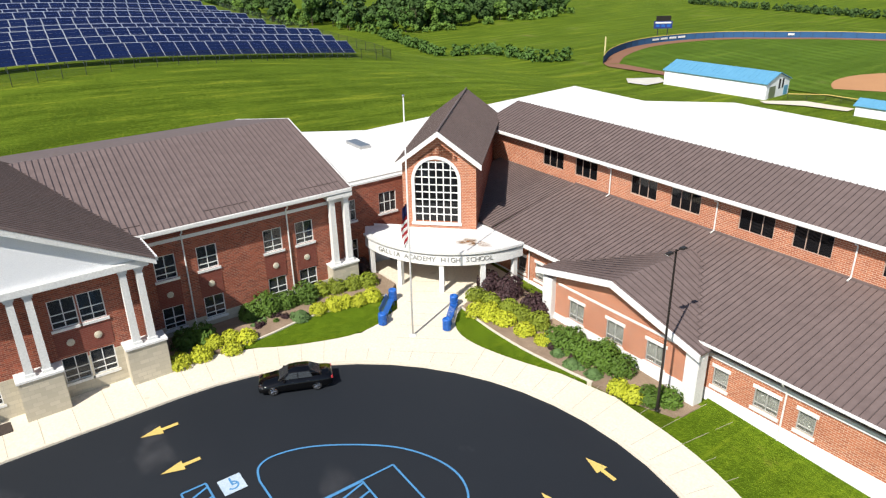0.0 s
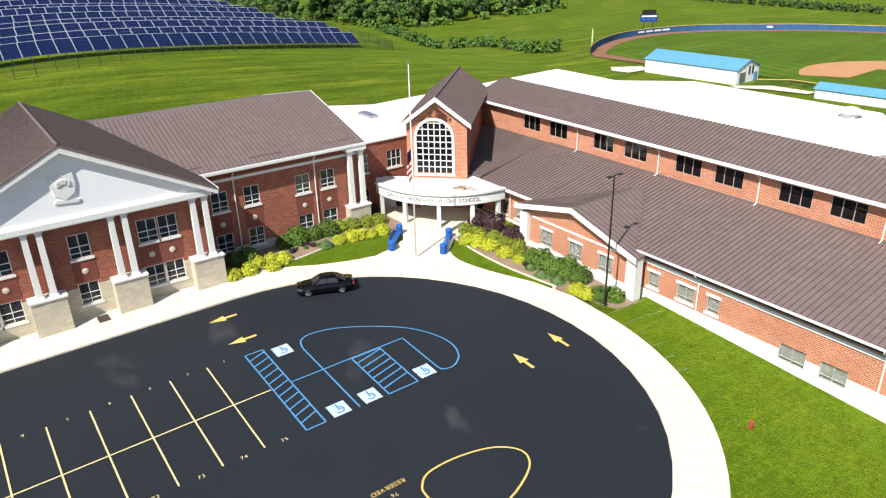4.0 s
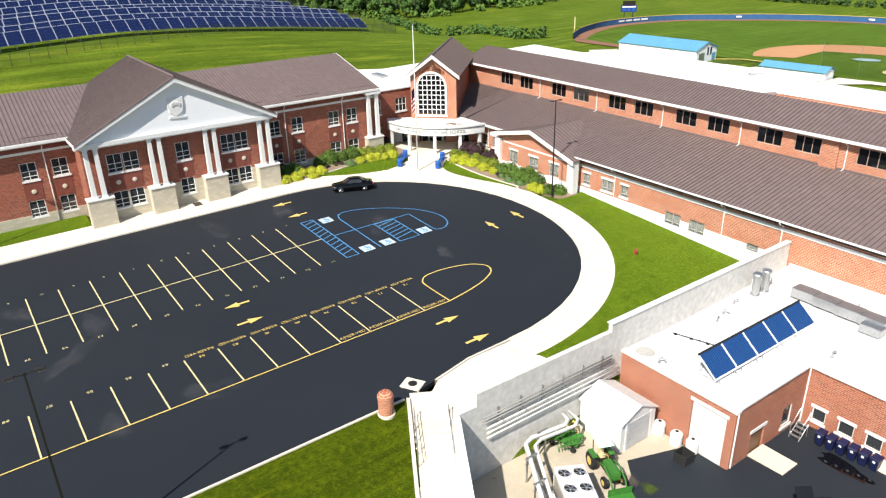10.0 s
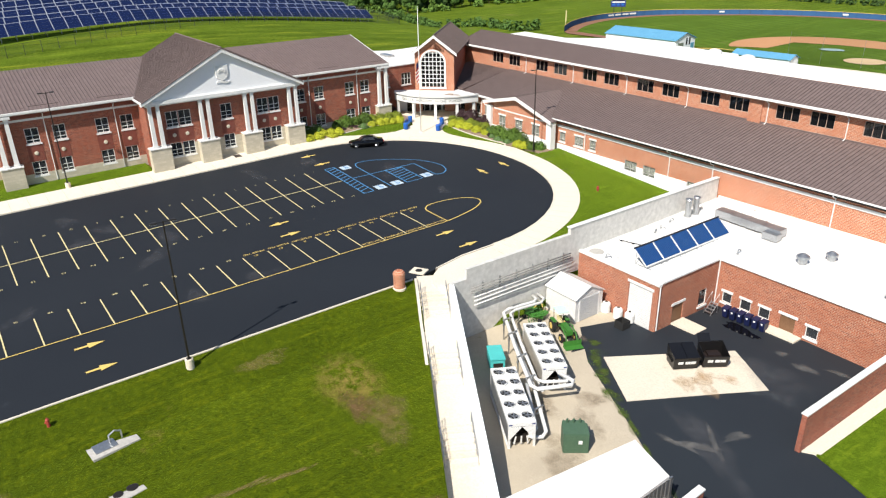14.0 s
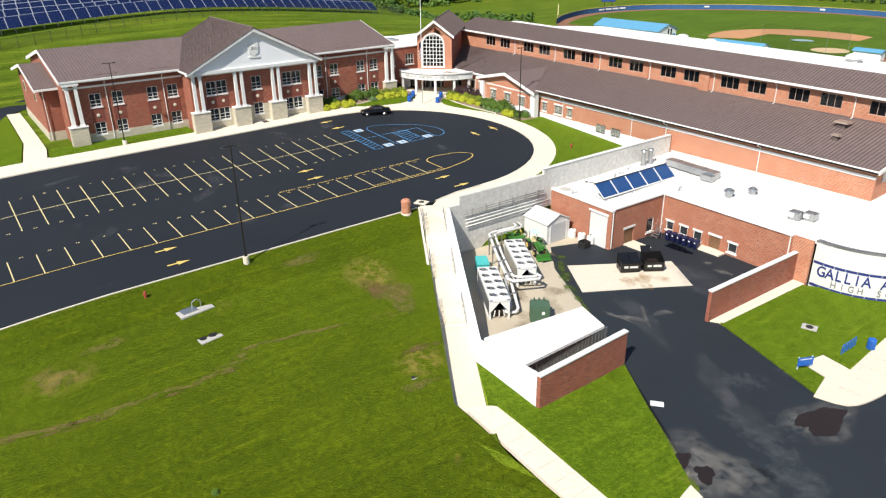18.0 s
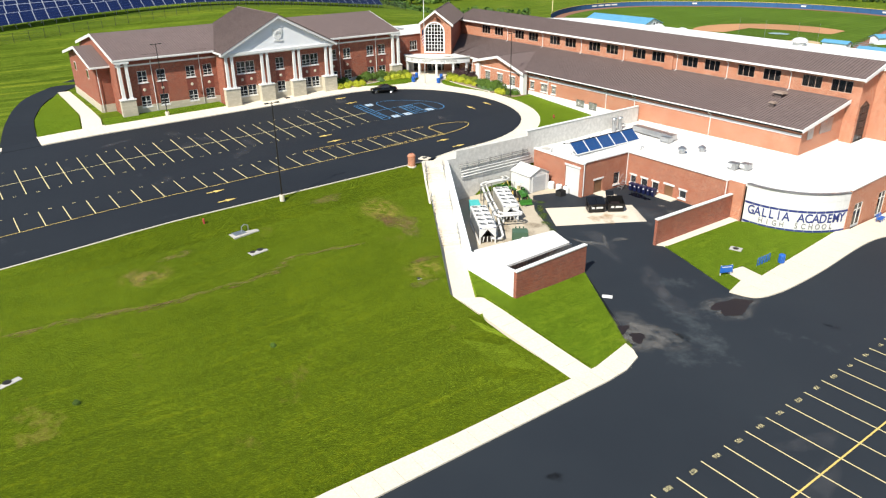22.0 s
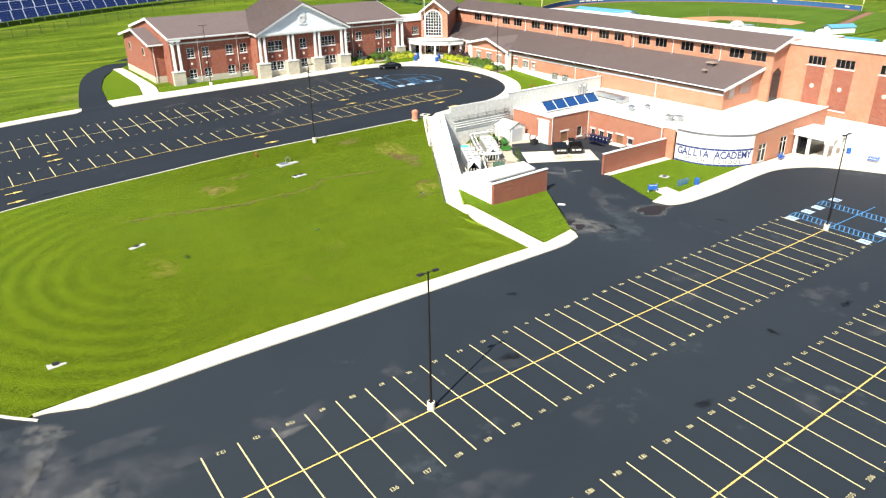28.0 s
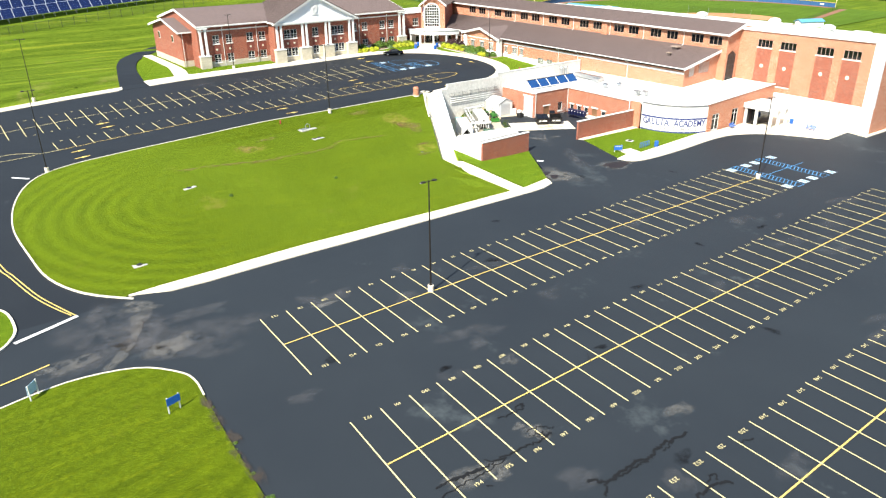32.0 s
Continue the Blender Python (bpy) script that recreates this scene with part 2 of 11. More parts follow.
M["grass_far"] = grass_mat("hill_grass", (0.066, 0.108, 0.009), (0.108, 0.157, 0.013), (0.17, 0.15, 0.05), (0.97, 0.10), 0.10, 2.6, 0.55, 0.03, grain=(0.6, 0.035), gain=2.6, sheen=0.24)
M["mulch"] = mat("brown_mulch", (0.34, 0.255, 0.18), (0.22, 0.155, 0.105), 0.95, 0.8, 12, 0.6)
M["gravel"] = mat("pale_gravel", (0.54, 0.47, 0.36), (0.44, 0.38, 0.29), 0.95, 0.3, 16, 0.5, stain=(0.20, 0.20, 0.08), amount=0.2)
M["dirt"] = mat("infield_dirt", (0.50, 0.26, 0.12), (0.44, 0.22, 0.10), 0.95, 0.1, 4, 0.2)
M["window_grey"] = mat("grey_window_frame", (0.42, 0.42, 0.39), (0.36, 0.36, 0.34), 0.5, 0.6, 8, 0.02)
M["pale_frame"] = mat("pale_pink_window_frame", (0.50, 0.36, 0.29), (0.44, 0.31, 0.25), 0.55, 0.6, 8, 0.02)
M["glass_clear"] = glass_mat("clear_window_glass", (0.42, 0.43, 0.41), 0.05, 0.85)
# half-opaque grey base stands in for sky reflected in the panes
M["glass"] = glass_mat("window_glass", (0.075, 0.082, 0.09), 0.06, 0.6)
# near-black base stands in for the unlit rooms behind the panes
M["glass_dark"] = glass_mat("dark_window_glass", (0.012, 0.013, 0.015), 0.04, 0.5)
M["blind"] = mat("window_blind", (0.42, 0.43, 0.40), (0.36, 0.37, 0.35), 0.7, 0.9, 12, 0.02)
# near-black: own colour of black parts, painted shade for unlit rooms and openings
M["dark"] = mat("black_parts_and_dark_rooms", (0.02, 0.02, 0.022), (0.016, 0.016, 0.018), 0.8, 0.5, 4, 0.0)
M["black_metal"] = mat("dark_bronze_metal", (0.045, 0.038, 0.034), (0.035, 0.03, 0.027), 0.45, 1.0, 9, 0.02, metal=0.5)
M["galv"] = mat("galvanised_metal", (0.55, 0.56, 0.57), (0.46, 0.47, 0.48), 0.35, 1.5, 9, 0.03, metal=0.85)
M["white_metal"] = mat("white_painted_metal", (0.74, 0.74, 0.72), (0.66, 0.66, 0.64), 0.45, 1.2, 8, 0.03)
M["blue"] = mat("blue_plastic_coating", (0.020, 0.13, 0.50), (0.016, 0.11, 0.43), 0.45, 1.5, 9, 0.03)
M["blue_roof"] = mat("light_blue_metal_roof", (0.16, 0.42, 0.62), (0.13, 0.37, 0.57), 0.4, 0.4, 4, 0.02, metal=0.2)
M["navy"] = mat("navy_paint", (0.030, 0.045, 0.20), (0.025, 0.04, 0.17), 0.5, 1.0, 9, 0.02)
M["solar"] = mat("solar_cell_glass", (0.006, 0.012, 0.055), (0.009, 0.018, 0.072), 0.12, 0.3, 3, 0.0, metal=0.1)
M["solar_frame"] = mat("solar_frame", (0.62, 0.64, 0.66), (0.5, 0.52, 0.54), 0.4, 1, 5, 0.0, metal=0.4)
M["collector_tube"] = mat("collector_tube_glass", (0.03, 0.10, 0.27), (0.02, 0.07, 0.20), 0.25, 0.8, 6, 0.0, spec=0.5)
M["collector"] = mat("solar_collector_glass", (0.009, 0.044, 0.15), (0.013, 0.056, 0.19), 0.2, 0.8, 6, 0.0, spec=0.4)
M["car"] = mat("black_car_paint", (0.003, 0.003, 0.004), (0.0025, 0.0025, 0.003), 0.08, 1, 5, 0.0, spec=0.45)
M["tyre"] = mat("tyre_rubber", (0.018, 0.018, 0.018), (0.014, 0.014, 0.014), 0.9, 2, 20, 0.1)
M["chrome"] = mat("bright_metal", (0.7, 0.7, 0.71), (0.62, 0.62, 0.63), 0.2, 2, 9, 0.0, metal=1.0)
M["red"] = mat("red_hydrant_paint", (0.42, 0.06, 0.04), (0.32, 0.05, 0.035), 0.6, 2, 9, 0.05)
M["green_metal"] = mat("green_cabinet_paint", (0.075, 0.14, 0.085), (0.06, 0.115, 0.07), 0.55, 1, 9, 0.03)
M["green_tractor"] = mat("green_machine_paint", (0.05, 0.20, 0.03), (0.04, 0.16, 0.025), 0.45, 1, 9, 0.03)
M["teal"] = mat("teal_plastic", (0.08, 0.52, 0.50), (0.07, 0.45, 0.44), 0.5, 1, 9, 0.03)
M["door"] = mat("brown_steel_door", (0.20, 0.105, 0.055), (0.17, 0.09, 0.047), 0.5, 1, 9, 0.02)
M["leaf_yellow"] = mat("yellow_green_leaves", (0.50, 0.50, 0.025), (0.36, 0.40, 0.02), 0.7, 3, 25, 0.3, vary=0.12)
M["leaf_green"] = mat("green_leaves", (0.095, 0.175, 0.014), (0.060, 0.115, 0.010), 0.7, 3, 25, 0.3, vary=0.15)
M["leaf_olive"] = mat("olive_leaves", (0.235, 0.285, 0.018), (0.16, 0.205, 0.014), 0.7, 3, 25, 0.3, vary=0.15)
M["leaf_dark"] = mat("dark_purple_leaves", (0.055, 0.024, 0.026), (0.035, 0.015, 0.018), 0.7, 3, 25, 0.3, vary=0.15)
M["leaf_wood"] = mat("woodland_leaves", (0.045, 0.105, 0.014), (0.075, 0.150, 0.022), 0.8, 0.35, 5, 0.3)
M["leaf_juniper"] = mat("juniper_leaves", (0.10, 0.18, 0.055), (0.08, 0.14, 0.04), 0.8, 3, 25, 0.3, vary=0.15)
M["teal_pale"] = mat("pale_green_canopy", (0.55, 0.75, 0.66), (0.5, 0.7, 0.6), 0.6, 1, 9, 0.03)
M["blue_fence"] = mat("blue_windscreen_fabric", (0.035, 0.12, 0.27), (0.03, 0.10, 0.23), 0.85, 0.3, 5, 0.05)
M["leaf_wood_dark"] = mat("dark_woodland_leaves", (0.030, 0.070, 0.012), (0.050, 0.100, 0.018), 0.8, 0.25, 5, 0.3)
M["leaf_wood_light"] = mat("bright_woodland_leaves", (0.085, 0.170, 0.020), (0.120, 0.210, 0.030), 0.8, 0.35, 5, 0.3)
M["outfield"] = grass_mat("ball_field_grass", (0.056, 0.104, 0.013), (0.074, 0.128, 0.016), (0.13, 0.14, 0.04), (0.3, 0.95), 0.14, 2.2, 0.2, 0.03, grain=(0.5, 0.05), gain=1.4, sheen=0.24)
M["track"] = mat("brown_track_dirt", (0.26, 0.125, 0.075), (0.22, 0.105, 0.06), 0.95, 0.1, 4, 0.2)
M["gravel_white"] = mat("white_gravel", (0.66, 0.63, 0.57), (0.52, 0.49, 0.44), 0.95, 0.3, 3, 0.5)
M["pale_sign"] = mat("pale_blue_sign", (0.42, 0.60, 0.74), (0.38, 0.55, 0.69), 0.5, 1, 9, 0.02)
M["bark"] = mat("bark", (0.11, 0.08, 0.055), (0.08, 0.058, 0.04), 0.95, 2, 20, 0.4)
M["flag_red"] = mat("flag_red", (0.45, 0.03, 0.04), (0.4, 0.03, 0.04), 0.8, 2, 9, 0.0)
M["flag_blue"] = mat("flag_blue", (0.02, 0.03, 0.16), (0.02, 0.03, 0.14), 0.8, 2, 9, 0.0)
M["crack"] = mat("crack_filler", (0.003, 0.003, 0.004), (0.004, 0.004, 0.005), 0.7, 2, 9, 0.0)
M["plate_dirt"] = mat("pale_plate_dirt", (0.62, 0.46, 0.27), (0.54, 0.39, 0.22), 0.95, 0.2, 4, 0.2)
M["tarp"] = mat("pale_blue_tarpaulin", (0.34, 0.46, 0.44), (0.28, 0.40, 0.40), 0.6, 0.6, 3, 0.1)
M["letter_grey"] = mat("dull_grey_letters", (0.26, 0.26, 0.25), (0.22, 0.22, 0.21), 0.5, 0.8, 9, 0.02)
M["bin_navy"] = mat("dark_navy_plastic", (0.010, 0.015, 0.062), (0.008, 0.012, 0.05), 0.4, 1.0, 9, 0.02)
M["grate_iron"] = mat("rusty_iron_grate", (0.075, 0.055, 0.045), (0.045, 0.035, 0.03), 0.8, 2.0, 9, 0.1)
M["hood_brown"] = mat("pale_brown_metal", (0.30, 0.225, 0.185), (0.25, 0.19, 0.155), 0.55, 0.8, 5, 0.02)
M["pale_grey"] = mat("pale_grey_paint", (0.52, 0.53, 0.54), (0.46, 0.47, 0.48), 0.5, 0.8, 9, 0.02)
M["gloss_black"] = mat("glossy_black_plastic", (0.006, 0.006, 0.008), (0.010, 0.010, 0.011), 0.22, 1, 8, 0.03, spec=0.5)
M["skip_black"] = mat("black_dumpster_paint", (0.006, 0.006, 0.007), (0.011, 0.010, 0.010), 0.35, 1, 8, 0.04, stain=(0.05, 0.032, 0.022), amount=0.15)
M["wet"] = mat("standing_water", (0.004, 0.004, 0.005), (0.005, 0.005, 0.006), 0.06, 1, 5, 0.0, spec=0.5)
M["mud"] = mat("dried_puddle", (0.024, 0.015, 0.013), (0.016, 0.011, 0.010), 0.5, 0.6, 5, 0.1)


def stain_mat(name, colour, strength, scale):
    """A patch of dirt that thins out raggedly towards its rim."""
    m, nt, p = nodes_of(name)
    pos = position(nt)
    rim = nt.nodes.new("ShaderNodeAttribute")
    rim.attribute_name = "rim"
    n = noise_node(nt, pos, scale, 6, 0.7)
    k = nt.nodes.new("ShaderNodeMath")
    k.operation = 'MULTIPLY'
    nt.links.new(rim.outputs["Fac"], k.inputs[0]), nt.links.new(ramp(nt, n, 0.36, 0.66), k.inputs[1])
    k2 = nt.nodes.new("ShaderNodeMath")
    k2.operation = 'MULTIPLY'
    k2.inputs[1].default_value = strength
    nt.links.new(k.outputs[0], k2.inputs[0])
    nt.links.new(k2.outputs[0], p.inputs["Alpha"])
    nt.links.new(mix(nt, ramp(nt, noise_node(nt, pos, scale * 5, 4), 0.3, 0.7), colour, tuple(c * 0.75 for c in colour)), p.inputs["Base Color"])
    p.inputs["Roughness"].default_value = 0.9
    p.inputs["Specular IOR Level"].default_value = 0.15
    return m


M["joint"] = mat("pavement_joint", (0.44, 0.385, 0.305), (0.37, 0.32, 0.25), 0.95, 1.0, 9, 0.0)
M["dust_soft"] = stain_mat("pale_dust_film", (0.17, 0.168, 0.18), 0.24, 0.45)
M["dust_strong"] = stain_mat("pale_dust_drift", (0.25, 0.24, 0.225), 0.48, 0.9)
M["rust_soft"] = stain_mat("rust_film", (0.30, 0.15, 0.055), 1.0, 1.3)
M["oil_soft"] = stain_mat("dark_oil_film", (0.006, 0.006, 0.008), 0.7, 0.8)
M["dry_film"] = stain_mat("dry_worn_grass", (0.23, 0.185, 0.06), 0.6, 1.3)
M["soil_film"] = stain_mat("worn_brown_soil", (0.20, 0.12, 0.055), 0.6, 1.0)
M["weed_film"] = stain_mat("low_green_weeds", (0.085, 0.125, 0.022), 1.0, 0.9)
M["rust_faint"] = stain_mat("faint_rust_film", (0.52, 0.33, 0.16), 0.55, 0.8)
M["damp"] = stain_mat("damp_gravel", (0.30, 0.235, 0.16), 0.6, 0.5)
M["mud_soft"] = stain_mat("brown_mud_film", (0.085, 0.066, 0.05), 0.75, 0.9)


# ---- mesh helpers ----
def box(bm, x0, x1, y0, y1, z0, z1, m=None):
    vs = [bm.verts.new((x, y, z)) for x in (x0, x1) for y in (y0, y1) for z in (z0, z1)]
    for f in ((0, 1, 3, 2), (4, 6, 7, 5), (0, 4, 5, 1), (2, 3, 7, 6), (0, 2, 6, 4), (1, 5, 7, 3)):
        bm.faces.new([vs[i] for i in f])
    if m is not None:
        bmesh.ops.transform(bm, matrix=m, verts=vs)
    return vs


def prism(bm, poly, z0, z1):
    """Upright prism over a polygon (anticlockwise from above)."""
    lo, hi = [bm.verts.new((x, y, z0)) for x, y in poly], [bm.verts.new((x, y, z1)) for x, y in poly]
    n = len(poly)
    bm.faces.new(hi), bm.faces.new(lo[::-1])
    for i in range(n):
        bm.faces.new((lo[i], lo[(i + 1) % n], hi[(i + 1) % n], hi[i]))
    return lo + hi


def loft(bm, a, b):
    """Solid between two rings of as many points."""
    va, vb = [bm.verts.new(p) for p in a], [bm.verts.new(p) for p in b]
    n = len(a)
    bm.faces.new(va[::-1]), bm.faces.new(vb)
    for i in range(n):
        bm.faces.new((va[i], va[(i + 1) % n], vb[(i + 1) % n], vb[i]))
    return va + vb


def slab(bm, quad, thick):
    """A sheet over a flat polygon of points in space, thick downwards."""
    q = [Vector(p) for p in quad]
    return loft(bm, [p - Vector((0, 0, thick)) for p in q], q)


def ring(c, r, z, n=12, a0=0.0):
    return [(c[0] + r * math.cos(a0 + 2 * math.pi * i / n), c[1] + r * math.sin(a0 + 2 * math.pi * i / n), z) for i in range(n)]


def cyl(bm, c, r0, r1, z0, z1, n=12, a0=0.0):
    return loft(bm, ring(c, r0, z0, n, a0), ring(c, r1, z1, n, a0))


def tube(bm, pts, r, n=8):
    """Round bar through points."""
    pts = [Vector(p) for p in pts]
    rings = []
    for i, p in enumerate(pts):
        d = (pts[min(i + 1, len(pts) - 1)] - pts[max(i - 1, 0)]).normalized()
        a = d.orthogonal().normalized() if i == 0 else (rings[-1][1] - d * rings[-1][1].dot(d)).normalized()
        b = d.cross(a)
        rings.append(([bm.verts.new(p + r * (a * math.cos(2 * math.pi * k / n) + b * math.sin(2 * math.pi * k / n))) for k in range(n)], a))
    for (r0, _), (r1, _) in zip(rings, rings[1:]):
        for k in range(n):
            bm.faces.new((r0[k], r0[(k + 1) % n], r1[(k + 1) % n], r1[k]))
    bm.faces.new(rings[0][0][::-1]), bm.faces.new(rings[-1][0])


def done(name, bm, material, parent=None, label="", smooth=False, bevel=0.0):
    if bevel:
        bmesh.ops.bevel(bm, geom=bm.edges[:], offset=bevel, segments=2, affect='EDGES', clamp_overlap=True)
    bmesh.ops.recalc_face_normals(bm, faces=bm.faces[:])
    me = bpy.data.meshes.new(name)
    bm.to_mesh(me)
    bm.free()
    me.materials.append(material)
    if smooth:
        me.shade_smooth()
    ob = new(name, me)
    if parent is not None:
        ob.parent = parent
    if label:
        ob["label"] = label
    return ob


def part(name, bm, material, parent, label="", smooth=False, bevel=0.0):
    return done(name, bm, material, parent, label, smooth, bevel)


def boxpart(name, b, material, parent, label="", bevel=0.0):
    bm = bmesh.new()
    box(bm, *b)
    return done(name, bm, material, parent, label, bevel=bevel)


def empty(name, x, y, z, label, category, group="", kind="", turn=0.0):
    e = new(name)
    e.empty_display_size = 0.3
    e.matrix_world = pose(x, y, z, 0, 0, turn)
    return tagged(e, label, category, group, kind)


def share(name, mesh, m, parent, label=""):
    ob = new(name, mesh)
    ob.parent = parent
    ob.matrix_local = m
    if label:
        ob["label"] = label
    return ob


def flat_text(name, text, size, material, m, parent=None, depth=0.01, space=1.0, bold=0.0):
    cu = bpy.data.curves.new(name, 'FONT')
    cu.body, cu.size, cu.extrude, cu.align_x, cu.align_y = text, size, depth, 'CENTER', 'CENTER'
    cu.space_character, cu.offset = space, bold
    tmp = bpy.data.objects.new(name, cu)
    scene.collection.objects.link(tmp)
    dg = bpy.context.evaluated_depsgraph_get()
    me = bpy.data.meshes.new_from_object(tmp.evaluated_get(dg))
    bpy.data.objects.remove(tmp)
    me.materials.clear()
    me.materials.append(material)
    ob = new(name, me)
    ob.matrix_world = m
    if parent is not None:
        ob.parent = parent
    return ob


# ---- ground ----
def rounded(pts, n=5):
    """A softly curved line through points."""
    out = []
    for i in range(len(pts) - 1):
        p = [Vector(pts[max(0, min(len(pts) - 1, i + k))]) for k in (-1, 0, 1, 2)]
        for j in range(n):
            t = j / n
            q = 0.5 * ((2 * p[1]) + (p[2] - p[0]) * t + (2 * p[0] - 5 * p[1] + 4 * p[2] - p[3]) * t * t + (3 * p[1] - p[0] - 3 * p[2] + p[3]) * t ** 3)
            out.append((q.x, q.y))
    return out + [pts[-1]]


def smooth(t):
    t = max(0.0, min(1.0, t))
    return t * t * (3 - 2 * t)


def along(v, pairs):
    """Broken line through (place, value) pairs."""
    return float(np.interp(v, [p[0] for p in pairs], [p[1] for p in pairs]))


CROSS_FALL = ((-60, 1.6), (-50, 1.3), (-44, 1.0), (-33.6, 0.52), (-23.3, 0.1), (-15, -0.12), (-8, -0.13), (0, -0.17), (10, -0.3))
LONG_FALL = ((-80, -2.9), (-70, -2.3), (-58, -1.55), (-50, -1.15), (-41, -0.78), (-35, -0.56), (60, 0.96))
BANK = ((-0.5, 0.0), (4.7, 0.28), (9.5, 0.43), (23.6, 0.75), (35.0, 0.92), (45.0, 1.0))


def upper(x, y):
    """Level of the upper car park."""
    return along(x, CROSS_FALL) + along(y, LONG_FALL)


def lower(x, y):
    """Level of the lower car park and the service yard."""
    fall = -4.75 + 0.037 * max(0.0, min(10.0, x - 12)) - 0.013 * max(0.0, min(18.0, x - 22))
    return fall - 0.012 * max(0.0, min(40.0, -y - 38))


STAIR_A, STAIR_B = (4.4, -1.75), (24.0, -12.9)     # foot line of the wall beside the steps
KERB_LOW = 46.2


def beside(x, y):
    """Metres to the yard side (+) or lawn side (-) of the wall beside the steps."""
    ax, ay = STAIR_A
    bx, by = STAIR_B
    l = math.hypot(bx - ax, by - ay)
    return (-(by - ay) * (x - ax) + (bx - ax) * (y - ay)) / l


def far_land(x, y):
    hill = 10.2 * smooth((-78 - x) / 58) * smooth((140 - y) / 135)
    rise = 0.06 * max(0.0, min(160.0, -x - 140)) * smooth((130 - y) / 60)
    vale = -(4.15 + 3.85 * smooth(max((y - 272) / 40, (-x - 165) / 40))) * smooth((y - 82) / 50) * smooth((-x + 55) / 60)
    ridge = 16 * smooth((-x - 330) / 500) * smooth((420 - y) / 300)
    return 0.25 + 0.9 * smooth((x + 120) / 55) * smooth((60 - y) / 40) + hill + rise + vale + ridge


def side_bank(x, y, up):
    """Lawn between the drop-off loop and the long wing, whose foot falls towards the parapet."""
    foot = 0.59 - 0.062 * max(0.0, min(26.0, x + 21.6))
    return up + (foot - up) * smooth((math.hypot(x + 22.0, y - 8.1) - 23.05) / (math.hypot(x + 22.0, 28.0) - 23.05))


def ground(x, y):
    if x > 140 or y < -170:
        return lower(x, y)
    up = upper(x, y)
    if x < -44 or y > 60:
        t = max(smooth((-44 - x) / 12), smooth((y - 60) / 20)) if x < -44 else 1.0
        u = up * (1 - t) + far_land(x, y) * t
        if x >= -44:
            u = far_land(x, y) * smooth((y - 60) / 20) + lower(x, y) * (1 - smooth((y - 60) / 20))
        return u
    if y > -1.75 - 0.569 * max(0, x - 4.4) and x > -0.5:
        # behind the retaining walls
        if x < 4.55:
            return side_bank(x, y, up) if y > 8.5 else up + 0.05
        if beside(x, y) > 0:
            return lower(x, y)
    if x <= -0.5:
        r = math.hypot(x + 22.0, y - 8.1)
        if r > 23.3 and y > 8 and x > -24:
            return side_bank(x, y, up)
        return up
    t = smooth((x + 0.5) / 57)
    south = up * (1 - t) + lower(x, y) * t
    if y < -60:
        return south
    t = along(x, BANK)
    bank = upper(-0.5, y) * (1 - t) + lower(KERB_LOW, y) * t
    if y > -40:
        return bank
    k = smooth((y + 60) / 20)
    return bank * k + south * (1 - k)


def cut(bm, xs, ys):
    for v in xs:
        bmesh.ops.bisect_plane(bm, geom=bm.verts[:] + bm.edges[:] + bm.faces[:], plane_co=(v, 0, 0), plane_no=(1, 0, 0))
    for v in ys:
        bmesh.ops.bisect_plane(bm, geom=bm.verts[:] + bm.edges[:] + bm.faces[:], plane_co=(0, v, 0), plane_no=(0, 1, 0))


def patch(name, poly, lift, material, label="", category="", kind="structure", step=4.0, skirt=0.35, level=None, parent=None):
    """A paved or planted area over a polygon, draped on the ground, with a side that reaches down."""
    level = level or ground
    bm = bmesh.new()
    bm.faces.new([bm.verts.new((x, y, 0)) for x, y in poly])
    x0, x1 = min(p[0] for p in poly), max(p[0] for p in poly)
    y0, y1 = min(p[1] for p in poly), max(p[1] for p in poly)
    cut(bm, [x0 + i * step for i in range(1, int((x1 - x0) / step) + 1)], [y0 + i * step for i in range(1, int((y1 - y0) / step) + 1)])
    for v in bm.verts:
        v.co.z = level(v.co.x, v.co.y) + lift
    if bm.faces[:][0].normal.z < 0:
        bmesh.ops.reverse_faces(bm, faces=bm.faces[:])
    if skirt:
        edges = [e for e in bm.edges if e.is_boundary]
        ext = bmesh.ops.extrude_edge_only(bm, edges=edges)
        for v in (g for g in ext["geom"] if isinstance(g, bmesh.types.BMVert)):
            v.co.z -= skirt
    bmesh.ops.recalc_face_normals(bm, faces=bm.faces[:])
    me = bpy.data.meshes.new(name)
    bm.to_mesh(me)
    bm.free()
    me.materials.append(material)
    ob = new(name, me)
    if parent is not None:
        ob.parent = parent
        return ob
    return tagged(ob, label, category, "", kind)


def arc(cx, cy, r, a0, a1, n):
    return [(cx + r * math.cos(radians(a0 + (a1 - a0) * i / n)), cy + r * math.sin(radians(a0 + (a1 - a0) * i / n))) for i in range(n + 1)]


